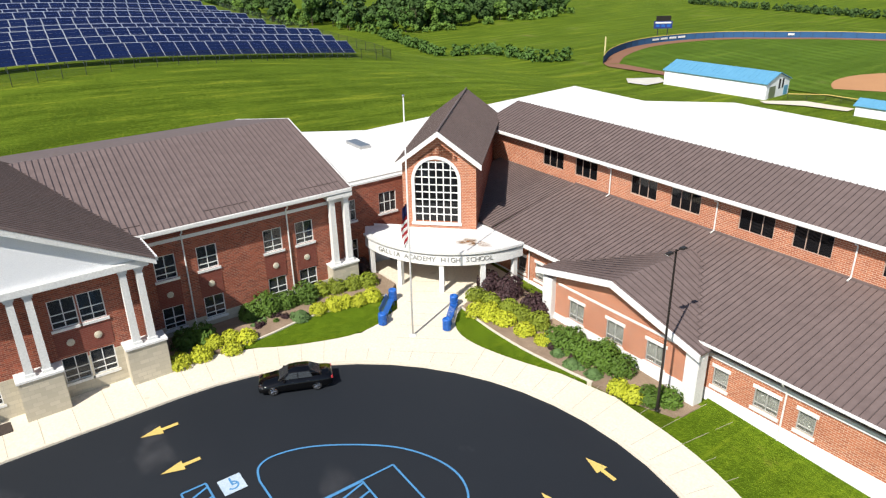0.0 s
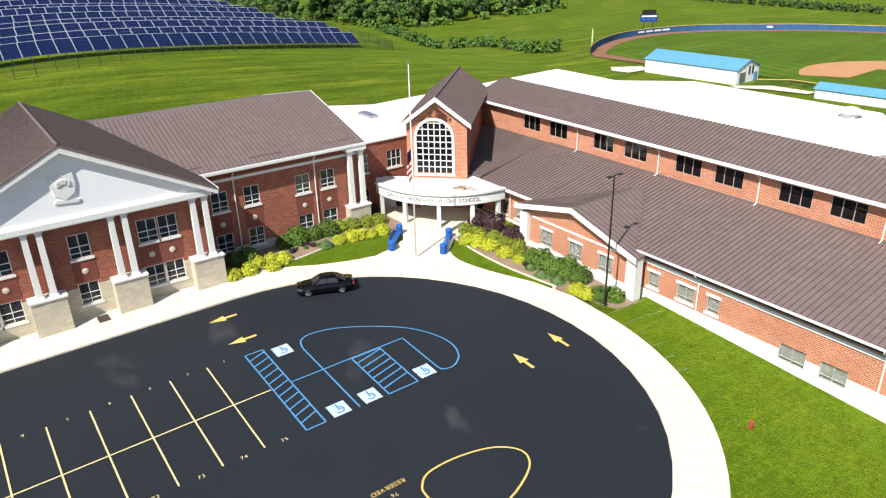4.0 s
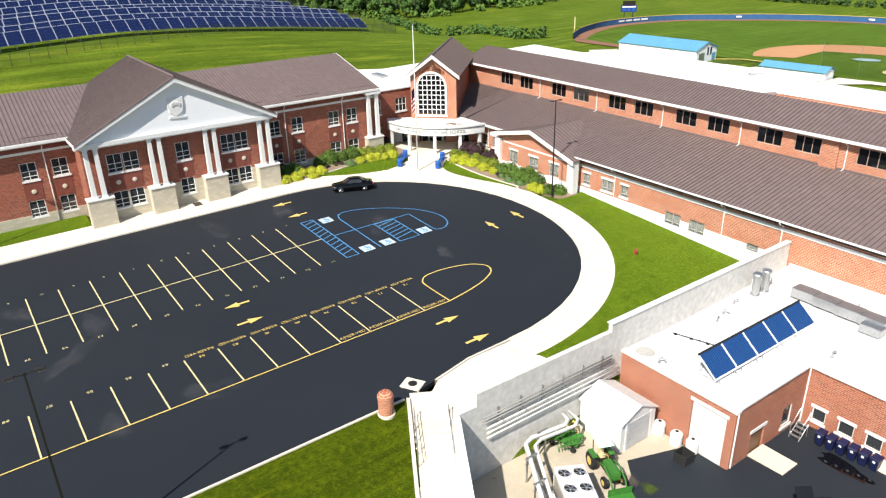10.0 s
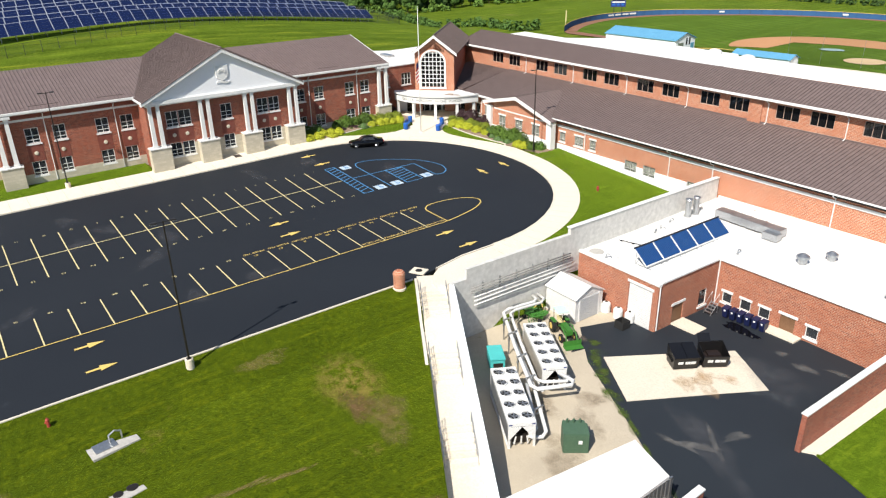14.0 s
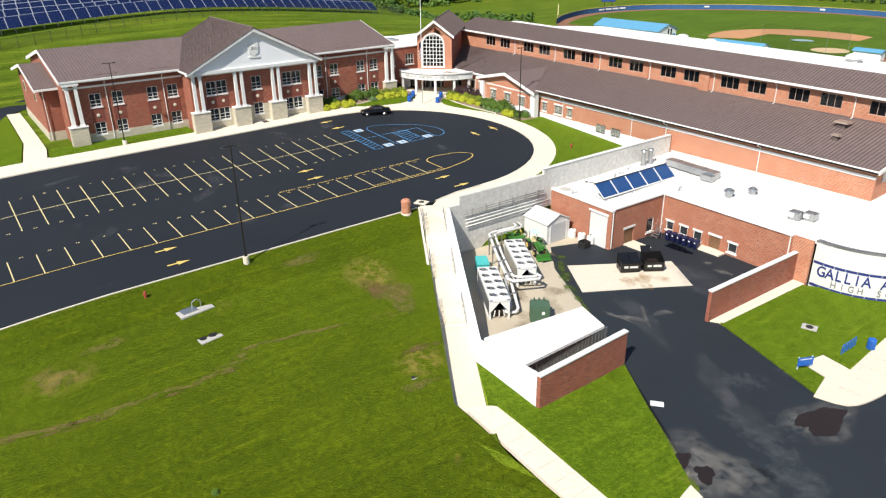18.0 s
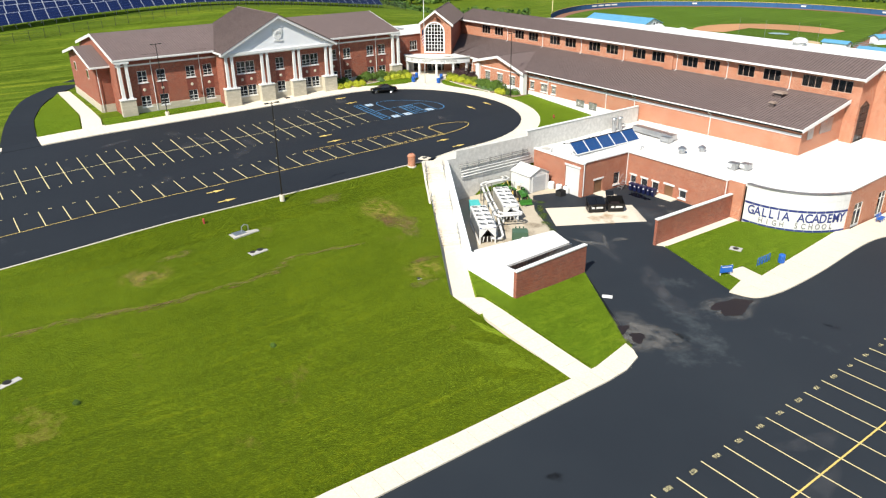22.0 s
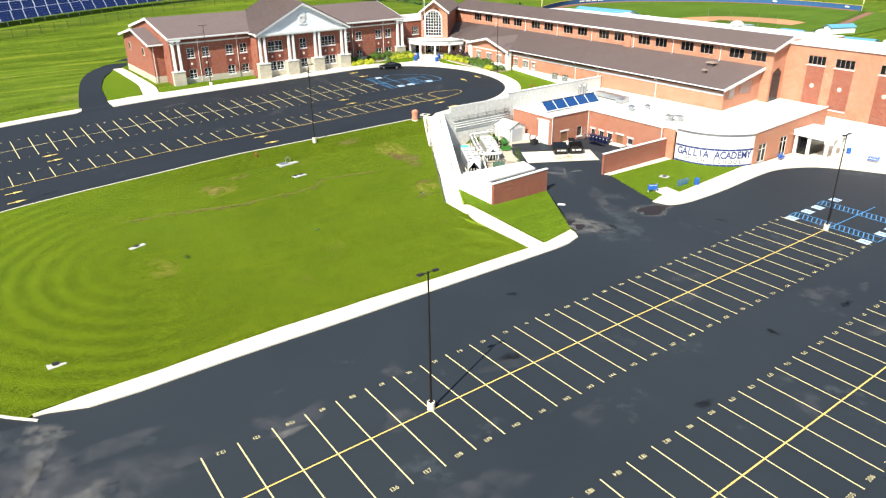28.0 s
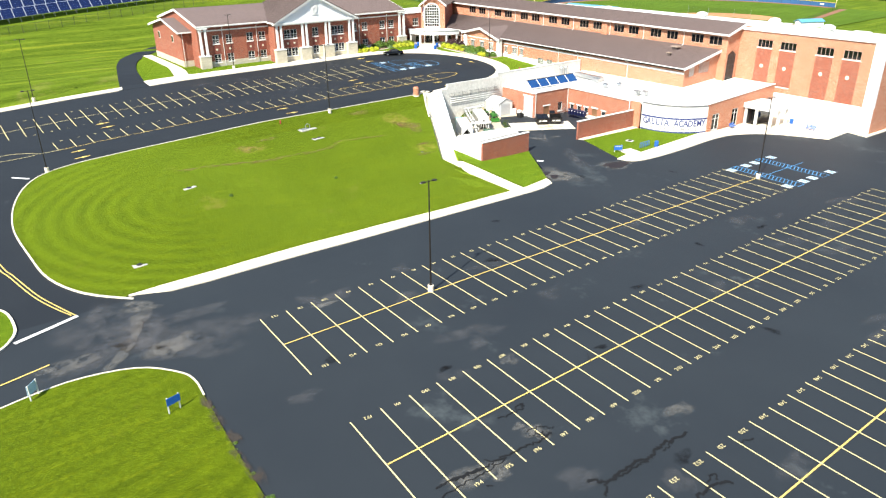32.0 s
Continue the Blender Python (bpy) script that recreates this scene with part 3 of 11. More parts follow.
# the one sheet of land, fine near the school and coarse towards the horizon
_bm = bmesh.new()
_bm.faces.new([_bm.verts.new(p) for p in ((-2500, -2500, 0), (2500, -2500, 0), (2500, 2500, 0), (-2500, 2500, 0))])
_xs = [-1500, -1000, -700, -500, -400, -320] + list(range(-270, -60, 10)) + list(range(-60, 64, 4)) + [4.4, 4.7, 70, 80, 95, 120, 140, 200, 400, 900]
_ys = [-1200, -600, -300, -170, -140, -115] + list(range(-100, 44, 4)) + list(range(44, 330, 12)) + [360, 420, 520, 700, 1000, 1500]
cut(_bm, _xs, _ys)
for _o in (-0.15, 0.15):
    _d = Vector((STAIR_B[0] - STAIR_A[0], STAIR_B[1] - STAIR_A[1], 0)).normalized()
    _n = Vector((-_d.y, _d.x, 0))
    _near = [f for f in _bm.faces if -2 < f.calc_center_median().x < 40 and -22 < f.calc_center_median().y < 4]
    _g = set(_near) | {e for f in _near for e in f.edges} | {v for f in _near for v in f.verts}
    bmesh.ops.bisect_plane(_bm, geom=list(_g), plane_co=Vector((*STAIR_A, 0)) + _n * _o, plane_no=_n)
for _v in _bm.verts:
    _s, _o = _v.co.x * 0.869 - (_v.co.y + 0.75) * 0.495, _v.co.x * 0.495 + (_v.co.y + 0.75) * 0.869
    _v.co.z = ground(_v.co.x, _v.co.y) - (0.9 if (47.9 < _v.co.x < 149 and -149 < _v.co.y < 89) or (-2 < _v.co.x < 149 and -149 < _v.co.y < -62) else 0.12)
    if -1.0 < _s < 35 and -6.0 < _o < 4.8:
        _v.co.z -= 2.6
    elif 4.6 < _v.co.x < 44 and _v.co.y < 40 and beside(_v.co.x, _v.co.y) > 0:
        _v.co.z -= 1.2
ground_sheet = done("ground", _bm, M["grass_far"])
tagged(ground_sheet, "mown green grass of hills and fields", "ground", kind="structure")
ground_sheet.data.shade_smooth()

C, R_IN, R_OUT = (-22.0, 8.1), 20.2, 23.05
# upper car park: loop round the turning circle, then the straight lot and the link to the lower lot
tip = [(-0.4, -41), (0.0, -50), (0.2, -58), (0.5, -66), (1.9, -70.2), (4.2, -72.6), (8.2, -74.6), (14, -76.2), (21, -77), (29, -76.6), (36, -75.8), (41.5, -73.4), (45.6, -69.6)]
tip = rounded(tip, 4)
upper_poly = [(-42.2, -140), (-42.2, 8.1)] + arc(*C, R_IN, 180, 0, 26)[1:] + [(-1.8, 4.0), (-0.5, -3.0), (-0.5, -36.0)] + tip + [(47.5, -140)]
upper_lot = patch("upper_car_park", upper_poly[::-1], 0.0, M["asphalt"], "freshly sealed dark asphalt of the upper car park", "car park")
lower_poly = [(45.4, -66), (45.6, -16), (45.2, -12), (43.6, -9.9), (30.4, -2.6), (14.2, 3.2), (9.0, 8.8), (10.6, 13.7), (14.2, 13.7), (14.2, 23.0), (31.0, 23), (31.4, 9.2), (42.6, 6.0), (44, 9), (44.5, 15), (44, 28), (44.5, 33),
              (48, 39), (54, 41.5), (57.0, 42.4), (57.0, 49.6), (60.4, 48.8), (60.4, 90), (150, 90), (150, -70), (44.8, -70.3)]
lower_lot = patch("lower_car_park", lower_poly[::-1], 0.02, M["asphalt_lower"], "worn dark asphalt of the lower car park and service drive", "car park", step=5)
link_road = patch("link_road", [(45.0, -150), (150, -150), (150, -68.0), (45.4, -68.6)], 0.012, M["asphalt_lower"], "worn asphalt road linking both car parks", "road", step=5)

# pavements round the upper lot
walk_poly = [(-46.4, -43.2), (-42.0, -43.2), (-42.0, 8.1)] + arc(*C, R_IN - 0.2, 180, 0, 26)[1:] + [(-1.6, 8.1), (-1.6, 4.0), (-0.9, 0.6), (0.2, -0.9), (1.4, -1.6), (4.2, -1.9), (4.2, 9.0)] + \
            [(1.3, 8.3)] + arc(*C, R_OUT, 0, 88, 24) + [(-24.96, 31.25), (-29.83, 29.97), (-35.17, 28.38), (-37.2, 27.97), (-40.68, 32.05), (-41.09, 36.75), (-52.07, 36.65), (-52.03, 28.15), (-46.8, 28.07), (-42.97, 25.77), (-41.6, 21.68), (-44.45, 14.24), (-46.52, 8.37)]
pavement = patch("pavement", walk_poly, 0.13, M["concrete"], "pale concrete pavement curving round the drop-off loop", "pavement", step=3)
patch("pavement_west", [(-44.6, -140), (-42.0, -140), (-42.0, -49.4), (-42.7, -48.5), (-44.4, -48.2)], 0.13, M["concrete"], "pale concrete pavement beside the upper lot", "pavement")
patch("pavement_west", [(-50.2, -33.0), (-46.2, -33.6), (-46.2, -36.6), (-55, -35.2), (-78, -34.8), (-78, -32.8)][::-1], 0.125, M["concrete"], "pale concrete walk round the end of the wing", "pavement")
patch("side_path", [(-42.1, -48.6), (-42.1, -43.0)] + rounded([(-46.4, -43.1), (-55.0, -42.2), (-65, -39.8), (-73.5, -36.6), (-82, -30.8), (-86, -20)], 4) + rounded([(-89, -20), (-88, -30.2), (-79.5, -38.9), (-68, -43.4), (-55.5, -46.3), (-46.0, -48.3)], 4), 0.03, M["asphalt"],
      "narrow black asphalt path leading behind the wing", "path")
# kerb along the lawn side of the upper lot and round the tip
def kerb(name, pts, w, lift, label, closed=False):
    bm = bmesh.new()
    n = len(pts)
    prof = []
    for i, (x, y) in enumerate(pts):
        a, b = pts[max(i - 1, 0)], pts[min(i + 1, n - 1)]
        d = Vector((b[0] - a[0], b[1] - a[1])).normalized()
        nx, ny = -d.y * w / 2, d.x * w / 2
        z = ground(x, y)
        prof.append([bm.verts.new((x + sx * nx, y + sx * ny, z + h)) for sx, h in ((-1, -0.3), (-1, lift), (1, lift), (1, -0.3))])
    for p, q in zip(prof, prof[1:]):
        for k in range(3):
            bm.faces.new((p[k], p[k + 1], q[k + 1], q[k]))
    return tagged(done(name, bm, M["kerb"]), label, "kerb", kind="structure")


def dense(pts, step=3.0):
    out = []
    for (x0, y0), (x1, y1) in zip(pts, pts[1:]):
        k = max(1, int(math.hypot(x1 - x0, y1 - y0) / step))
        out += [(x0 + (x1 - x0) * i / k, y0 + (y1 - y0) * i / k) for i in range(k)]
    return out + [pts[-1]]


kerb("kerb", dense([(-0.5, -2.6), (-0.5, -36.0)] + tip), 0.17, 0.15, "pale concrete kerb between lawn and upper lot")
kerb("kerb", dense(arc(*C, R_IN - 0.05, 180, 0, 40) + [(-1.75, 4.0), (-1.0, 0.4)]), 0.16, 0.15, "pale concrete kerb of the drop-off loop")
kerb("kerb", dense([(-42.1, -43.0), (-42.1, 8.1)]), 0.16, 0.15, "pale concrete kerb of the drop-off lane")
patch("lower_pavement", [(44.6, -69.9), (46.2, -66), (46.5, -62), (46.4, -50), (46.4, -16), (46.2, -13.6), (45.5, -11.5), (44.5, -10.9), (43.4, -10.6), (44.4, -15.4), (44.4, -30), (44.1, -40), (44.1, -49), (44.6, -60), (44.5, -66)][::-1], 0.15, M["concrete"],
      "wide pale concrete pavement beside the lower lot", "pavement", level=lambda x, y: max(lower(max(x, 44), y), ground(x, y)) if y < -38 else lower(max(x, 44), y))
patch("entry_pavement", rounded([(43.0, 5.2), (45.2, 6.1), (46.0, 8.4), (46.2, 12), (46.0, 18), (45.4, 25), (45.3, 30), (46.2, 33.5), (48.4, 37), (52.1, 39.7), (54.8, 41.0), (57.5, 42.4)], 3) + [(57.1, 49.8), (60.8, 48.7), (60.7, 90), (43, 90), (42.0, 52), (42.0, 31), (41.3, 28.9), (42.9, 11.0), (40.4, 11.4), (40.0, 8.9), (42.2, 8.4)], 0.15, M["concrete"],
      "broad pale concrete forecourt of the side entrance", "pavement", level=lower)

# lawns
patch("main_lawn", ([(-0.4, -2.4), (-0.4, -36.0)] + tip[:-1] + [(44.3, -69.3), (44.6, -60), (44.2, -49), (44.2, -40), (44.5, -30), (44.5, -18.2), (27.8, -18.3), (0.6, -2.6)])[::-1], 0.10, M["lawn"],
      "sloping mown lawn with dry brown patches", "lawn", step=2.5)
patch("side_lawn", arc(*C, R_OUT + 0.02, 0, 88, 24) + [(-21.3, 34.4), (-21.3, 36.1), (4.3, 36.1), (4.3, 8.8)], 0.12, M["grass_lush"], "bright mown lawn beside the brick wing", "lawn", step=2.5)
patch("step_lawn", [(43.6, -10.6), (44.4, -15.6), (29.5, -15.5), (28.9, -15.95), (26.5, -14.6), (24.0, -13.2), (31.8, -13.2), (31.3, -3.2)], 0.12, M["grass_lush"], "small lawn between path and service drive", "lawn",
      level=lambda x, y: lower(x, y) + 0.3 * smooth((-5 - y) / 10) * smooth((43 - x) / 12), step=2, skirt=1.6)
patch("yard_lawn", [(31.5, 9.3), (43.0, 5.6), (42.2, 8.3), (39.9, 8.8), (40.3, 11.5), (42.8, 11.1), (41.2, 29.2), (32.2, 22)], 0.13, M["grass_lush"], "small lawn before the curved sign wall", "lawn", level=lower, step=2)
patch("wing_lawn", [(-46.1, -33.2), (-46.1, -13.0), (-50.0, -13.0), (-50.0, -32.6)], 0.15, M["grass_lush"], "strip of lawn before the brick wing", "lawn", step=2)
patch("end_lawn", [(-46.3, -43.1), (-46.3, -36.8), (-55, -35.4), (-77, -35.0), (-73, -36.4), (-65, -39.6), (-55, -42.1)][::-1], 0.13, M["grass_lush"], "patch of lawn between path and walk", "lawn", step=2)
patch("corner_lawn", [(60.0, -150)] + rounded([(58.2, -84), (57.2, -78), (58.5, -72.8), (61.4, -70.0), (63.5, -69.3), (66.0, -69.4), (71.6, -69.7), (79.4, -70.0)], 4) + [(150, -71.5), (150, -150)][::-1], 0.14, M["grass"], "mown corner lawn at the road junction", "lawn", step=5)
kerb("kerb", dense([(60.0, -120)] + rounded([(58.2, -84), (57.2, -78), (58.5, -72.8), (61.4, -70.0), (63.5, -69.3), (66.0, -69.4)], 4)), 0.16, 0.17, "pale concrete kerb of the corner lawn")
patch("median_lawn", ([(30, -150), (49.2, -150), (49.2, -84.0)] + rounded([(49.0, -83.0), (48.3, -81.8), (47.3, -81.0), (46, -80.35), (44.6, -80.15), (42.0, -80.3), (40.3, -80.9), (38.5, -82.5)], 3) + [(30, -90)])[::-1], 0.14, M["grass_lush"], "grass median of the entrance road", "lawn", step=5)
kerb("kerb", dense([(49.2, -120), (49.2, -84.0)] + rounded([(49.0, -83.0), (48.3, -81.8), (47.3, -81.0), (46, -80.35), (44.6, -80.15), (42.0, -80.3), (40.3, -80.9), (38.5, -82.5)], 3) + [(34, -87)]), 0.25, 0.17, "pale concrete kerb of the median")
# entry beds and lawns
edge_l = rounded([(-45.21, 13.26), (-45.51, 16.28), (-46, 19.2), (-45.72, 22.03), (-45.45, 24.87), (-45.27, 26.24)], 4)
edge_r = rounded([(-40.1, 30), (-36.63, 29.84), (-32.85, 30.06), (-29.25, 30.66), (-26.91, 31.15)], 4)
patch("entry_lawn", (rounded([(-45.21, 13.26), (-43.98, 15.12), (-42.93, 17.27), (-41.79, 20.9), (-42.09, 23.73), (-43.35, 25.38), (-45.27, 26.24)], 4) + edge_l[::-1][1:-1]), 0.15, M["grass_lush"], "crescent of lawn beside the entrance walk", "lawn", step=1.5)
patch("entry_lawn", (rounded([(-40.1, 30), (-38.45, 28.16), (-36.23, 27.59), (-33.04, 28.4), (-29.44, 29.97), (-26.91, 31.15)], 4) + edge_r[::-1][1:-1]), 0.15, M["grass_lush"], "crescent of lawn beside the entrance walk", "lawn", step=1.5)
patch("planting_bed", [(-50.33, 8.35), (-46.71, 8.37), (-45.86, 10.81)] + edge_l + [(-46.61, 27.88), (-50.43, 27.84)], 0.18, M["mulch"], "brown mulch bed along the brick wall", "planting bed", step=1.5)
patch("planting_bed", ([(-21.02, 33.07), (-23.98, 31.94)] + edge_r[::-1] + [(-40.88, 31.86), (-40.9, 36.16), (-21.02, 34.93)])[::-1], 0.18, M["mulch"], "brown mulch bed along the brick wing", "planting bed", step=1.5)
kerb("bed_edging", edge_l, 0.16, 0.24, "pale stone edging of the planting bed")
kerb("bed_edging", edge_r, 0.16, 0.24, "pale stone edging of the planting bed")
# service yard
patch("gravel_yard", [(4.6, -1.6), (4.6, 13.6), (11, 13.6), (9.5, 9.2), (14.1, 5.4), (20.0, 2.4), (30.6, -3.0), (31.0, -12.6), (24.2, -12.7)][::-1], 0.04, M["gravel"], "pale gravel of the walled service yard", "yard", level=lower, step=2.5)
skip_pad = patch("concrete_pad", [(14.4, 7.0), (20.0, 3.5), (25.8, 13.4), (20.8, 16.4)], 0.05, M["concrete"], "pale concrete pad under the skips", "pad", level=lower, step=3, skirt=0.2)


# ---- buildings ----
def wall(name, material, parent, axis, at, inward, a0, a1, z0, z1, openings=(), thick=0.3, label=""):
    """Wall in the plane axis = at (outer face), with openings (a0, a1, z0, z1) through it."""
    bm = bmesh.new()
    cuts = sorted({a0, a1, *[v for o in openings for v in o[:2]]})
    for s0, s1 in zip(cuts, cuts[1:]):
        m = (s0 + s1) / 2
        holes = sorted((o[2], o[3]) for o in openings if o[0] < m < o[1])
        z = z0
        for h0, h1 in holes + [(z1, z1)]:
            if h0 > z + 1e-4:
                b = sorted((at, at + inward * thick))
                box(bm, *((b[0], b[1], s0, s1) if axis == 'x' else (s0, s1, b[0], b[1])), z, min(h0, z1))
            z = h1
    bmesh.ops.remove_doubles(bm, verts=bm.verts[:], dist=0.0005)
    return part(name, bm, material, parent, label)


def window(parent, axis, at, out, a0, a1, z0, z1, cols=2, rows=3, blind=0.0, frame_m="white", head=False, name="window", sill=True, glass="glass", cross=None):
    """A window in an opening: frame with glazing bars, panes of glass, a sill, perhaps a half-drawn blind. out: +1 or -1."""
    f, d0, d1 = 0.07, at - out * 0.16, at - out * 0.06
    lo, hi = min(d0, d1), max(d0, d1)
    spot = (lambda u, d, v: (d, u, v)) if axis == 'x' else (lambda u, d, v: (u, d, v))
    bm = bmesh.new()
    rings = [[bm.verts.new(spot(u, d, v)) for u, v in ((a0 + i, z0 + i), (a1 - i, z0 + i), (a1 - i, z1 - i), (a0 + i, z1 - i))] for i, d in ((0, lo), (0, hi), (f, hi), (f, lo))]
    for p, q in zip(rings, rings[1:] + rings[:1]):
        for k in range(4):
            bm.faces.new((p[k], p[(k + 1) % 4], q[(k + 1) % 4], q[k]))
    bmesh.ops.recalc_face_normals(bm, faces=bm.faces[:])
    w = part(name, bm, M[frame_m], parent)

    def bar(s0, s1, t0, t1):
        boxpart("glazing_bar", (*((lo, hi, s0, s1) if axis == 'x' else (s0, s1, lo, hi)), t0, t1), M[frame_m], w)
    cw = (a1 - a0) / cols
    for i in range(1, cols):
        bar(a0 + i * cw - 0.03, a0 + i * cw + 0.03, z0 + f, z1 - f)
    fr = list(cross) if cross else [j / rows for j in range(1, rows)]
    lv = [z0] + [z0 + (z1 - z0) * t for t in fr] + [z1]
    rows = len(lv) - 1
    for j in range(1, rows):
        for i in range(cols):
            bar(a0 + i * cw + (f if i == 0 else 0.03), a0 + (i + 1) * cw - (f if i == cols - 1 else 0.03), lv[j] - 0.03, lv[j] + 0.03)
    pm = at - out * 0.11
    for i in range(cols):
        for j in range(rows):
            b = (a0 + i * cw + 0.02, a0 + (i + 1) * cw - 0.02, lv[j] + 0.02, lv[j + 1] - 0.02)
            p = boxpart("pane", (pm - 0.006, pm + 0.006, b[0], b[1], b[2], b[3]) if axis == 'x' else (b[0], b[1], pm - 0.006, pm + 0.006, b[2], b[3]), M[glass], w)
            p.visible_shadow = False
    if sill:
        s0, s1 = sorted((at - out * 0.02, at + out * 0.10))
        boxpart("sill", (s0, s1, a0 - 0.12, a1 + 0.12, z0 - 0.2, z0 - 0.002) if axis == 'x' else (a0 - 0.12, a1 + 0.12, s0, s1, z0 - 0.2, z0 - 0.002), M["white"], w, "white stone sill")
    if head:
        s0, s1 = sorted((at - out * 0.02, at + out * 0.06))
        boxpart("lintel", (s0, s1, a0 - 0.12, a1 + 0.12, z1 + 0.002, z1 + 0.24) if axis == 'x' else (a0 - 0.12, a1 + 0.12, s0, s1, z1 + 0.002, z1 + 0.24), M["white"], w, "white stone lintel")
    if blind:
        s0, s1 = sorted((at - out * 0.24, at - out * 0.22))
        zb = z1 - (z1 - z0) * blind
        boxpart("blind", (s0, s1, a0 + 0.03, a1 - 0.03, zb, z1 - 0.03) if axis == 'x' else (a0 + 0.03, a1 - 0.03, s0, s1, zb, z1 - 0.03), M["blind"], w, "pale half-drawn blind")
    return w


def seamed_roof(parent, p00, p10, p11, p01, name="roof", thick=0.16, gap=0.46, label="", seams=True):
    """Standing-seam metal roof plane: eave from p00 to p10, ridge from p01 to p11."""
    bm = bmesh.new()
    slab(bm, (p00, p10, p11, p01), thick)
    r = part(name, bm, M["metal_roof"], parent, label)
    if not seams:
        return r
    a, b, c, d = (Vector(p) for p in (p00, p10, p11, p01))
    n = (b - a).cross(d - a).normalized()
    if n.z < 0:
        n = -n
    along = (b - a).normalized()
    total = (b - a).length
    k = int(total / gap)
    same = ((c - d) - (b - a)).length < 0.01
    mesh = None
    for i in range(k + 1):
        t = (i + 0.5) / (k + 1)
        s, e = a.lerp(b, t), d.lerp(c, t)
        if same and mesh is not None:
            ob = new("seam", mesh)
            ob.location = s
            ob.parent = r
            continue
        o = s if same else Vector((0, 0, 0))
        w, h = along * 0.022, n * 0.078
        bq = bmesh.new()
        loft(bq, [s - w - o, s + w - o, s + w + h - o, s - w + h - o], [e - w - o, e + w - o, e + w + h - o, e - w + h - o])
        ob = part("seam", bq, M["seam"], r)
        ob.location = o
        mesh = ob.data
    return r


def downspout(parent, pts, r=0.06, name="downspout"):
    bm = bmesh.new()
    tube(bm, pts, r, 6)
    return part(name, bm, M["white"], parent)


def medallion(parent, axis, at, out, s, z, r=0.26):
    bm = bmesh.new()
    vs = cyl(bm, (0, 0), r, r * 0.92, 0, 0.06, 20)
    vs += cyl(bm, (0, 0), r * 0.6, r * 0.5, 0.06, 0.09, 16)
    m = Matrix.Translation((at, s, z) if axis == 'x' else (s, at, z)) @ (Euler((0, radians(90 * out), 0)) if axis == 'x' else Euler((radians(-90 * out), 0, 0))).to_matrix().to_4x4()
    bmesh.ops.transform(bm, matrix=m, verts=vs)
    return part("medallion", bm, M["stone_plain"], parent, "round cream stone medallion")


def column(parent, x, y, z0, z1, w=0.5):
    """Square tapered white pilaster with base and capital."""
    bm = bmesh.new()
    box(bm, x - w * 0.66, x + w * 0.66, y - w * 0.66, y + w * 0.66, z0, z0 + 0.22)
    a, b = w * 0.5, w * 0.42
    loft(bm, [(x - a, y - a, z0 + 0.22), (x + a, y - a, z0 + 0.22), (x + a, y + a, z0 + 0.22), (x - a, y + a, z0 + 0.22)],
         [(x - b, y - b, z1 - 0.25), (x + b, y - b, z1 - 0.25), (x + b, y + b, z1 - 0.25), (x - b, y + b, z1 - 0.25)])
    box(bm, x - w * 0.55, x + w * 0.55, y - w * 0.55, y + w * 0.55, z1 - 0.25, z1 - 0.12)
    box(bm, x - w * 0.64, x + w * 0.64, y - w * 0.64, y + w * 0.64, z1 - 0.12, z1)
    return part("column", bm, M["white"], parent, "square tapered white column")


# plan of the west buildings, drawn a little large: this brings it to its size and place
NEARER = Matrix.Translation((34.4, -23.7, 29.3)) @ Matrix.Scale(0.97, 4) @ Matrix.Translation((-34.4, 23.7, -29.3))

# -- two-storey classroom wing with the pedimented centre --
west = empty("classroom_wing", -62, 0, 0.3, "two-storey red brick school wing with brown metal roof and white pediment", "school building")
west.matrix_world = NEARER
XF = -52.3
up_w = [(-26.2, -24.6), (-23.0, -21.5), (-17.9, -16.3), (-14.8, -13.2), (10.6, 12.2), (13.8, 15.4), (19.2, 20.8), (22.0, 23.6)]
ops_u = [(a, b, 5.45, 7.4) for a, b in up_w]
ops_l = [(a, b, 1.25, 3.1) for a, b in up_w]
wall("stone_base", M["stone"], west, 'x', XF + 0.08, -1, -29.5, 26.6, -0.3, 1.55, [(a, b, 1.05, 1.55) for a, b in up_w], 0.38, "cream split-face stone base")
wall("brick_wall", M["brick"], west, 'x', XF, -1, -29.5, 26.6, 1.55, 8.75, [(a, b, 1.55, 3.1) for a, b in up_w] + ops_u, 0.3)
wall("frieze", M["white"], west, 'x', XF + 0.06, -1, -29.5, 26.6, 8.35, 8.62, (), 0.05, "white frieze band")
# darker strip of wall between the white frieze and the soffit
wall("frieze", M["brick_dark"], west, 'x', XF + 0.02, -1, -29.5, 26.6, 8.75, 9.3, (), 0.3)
for a, b in up_w:
    boxpart("spandrel", (XF - 0.02, XF + 0.03, a - 0.1, b + 0.1, 3.12, 5.2), M["brick_dark"], west, "dark red brick spandrel panel")
    medallion(west, 'x', XF + 0.03, 1, (a + b) / 2, 4.15)
for i, (a, b) in enumerate(up_w):
    window(west, 'x', XF, 1, a, b, 5.45, 7.4, 2, 3, 0.45 if i % 3 else 0.2, cross=(0.22, 0.5))
    window(west, 'x', XF, 1, a, b, 1.25, 3.1, 2, 3, 0.5 if i % 2 else 0.3, cross=(0.22, 0.5))
for y in (-23.75, -15.35, 12.9, 21.35):
    downspout(west, [(XF + 0.5, y, 9.15), (XF + 0.45, y, 9.0), (XF + 0.1, y, 8.8), (XF + 0.12, y, 0.4)])
for y in (25.2, 26.5, -29.1, -27.9):
    column(west, XF + 0.55, y, 3.05, 9.0, 0.52)
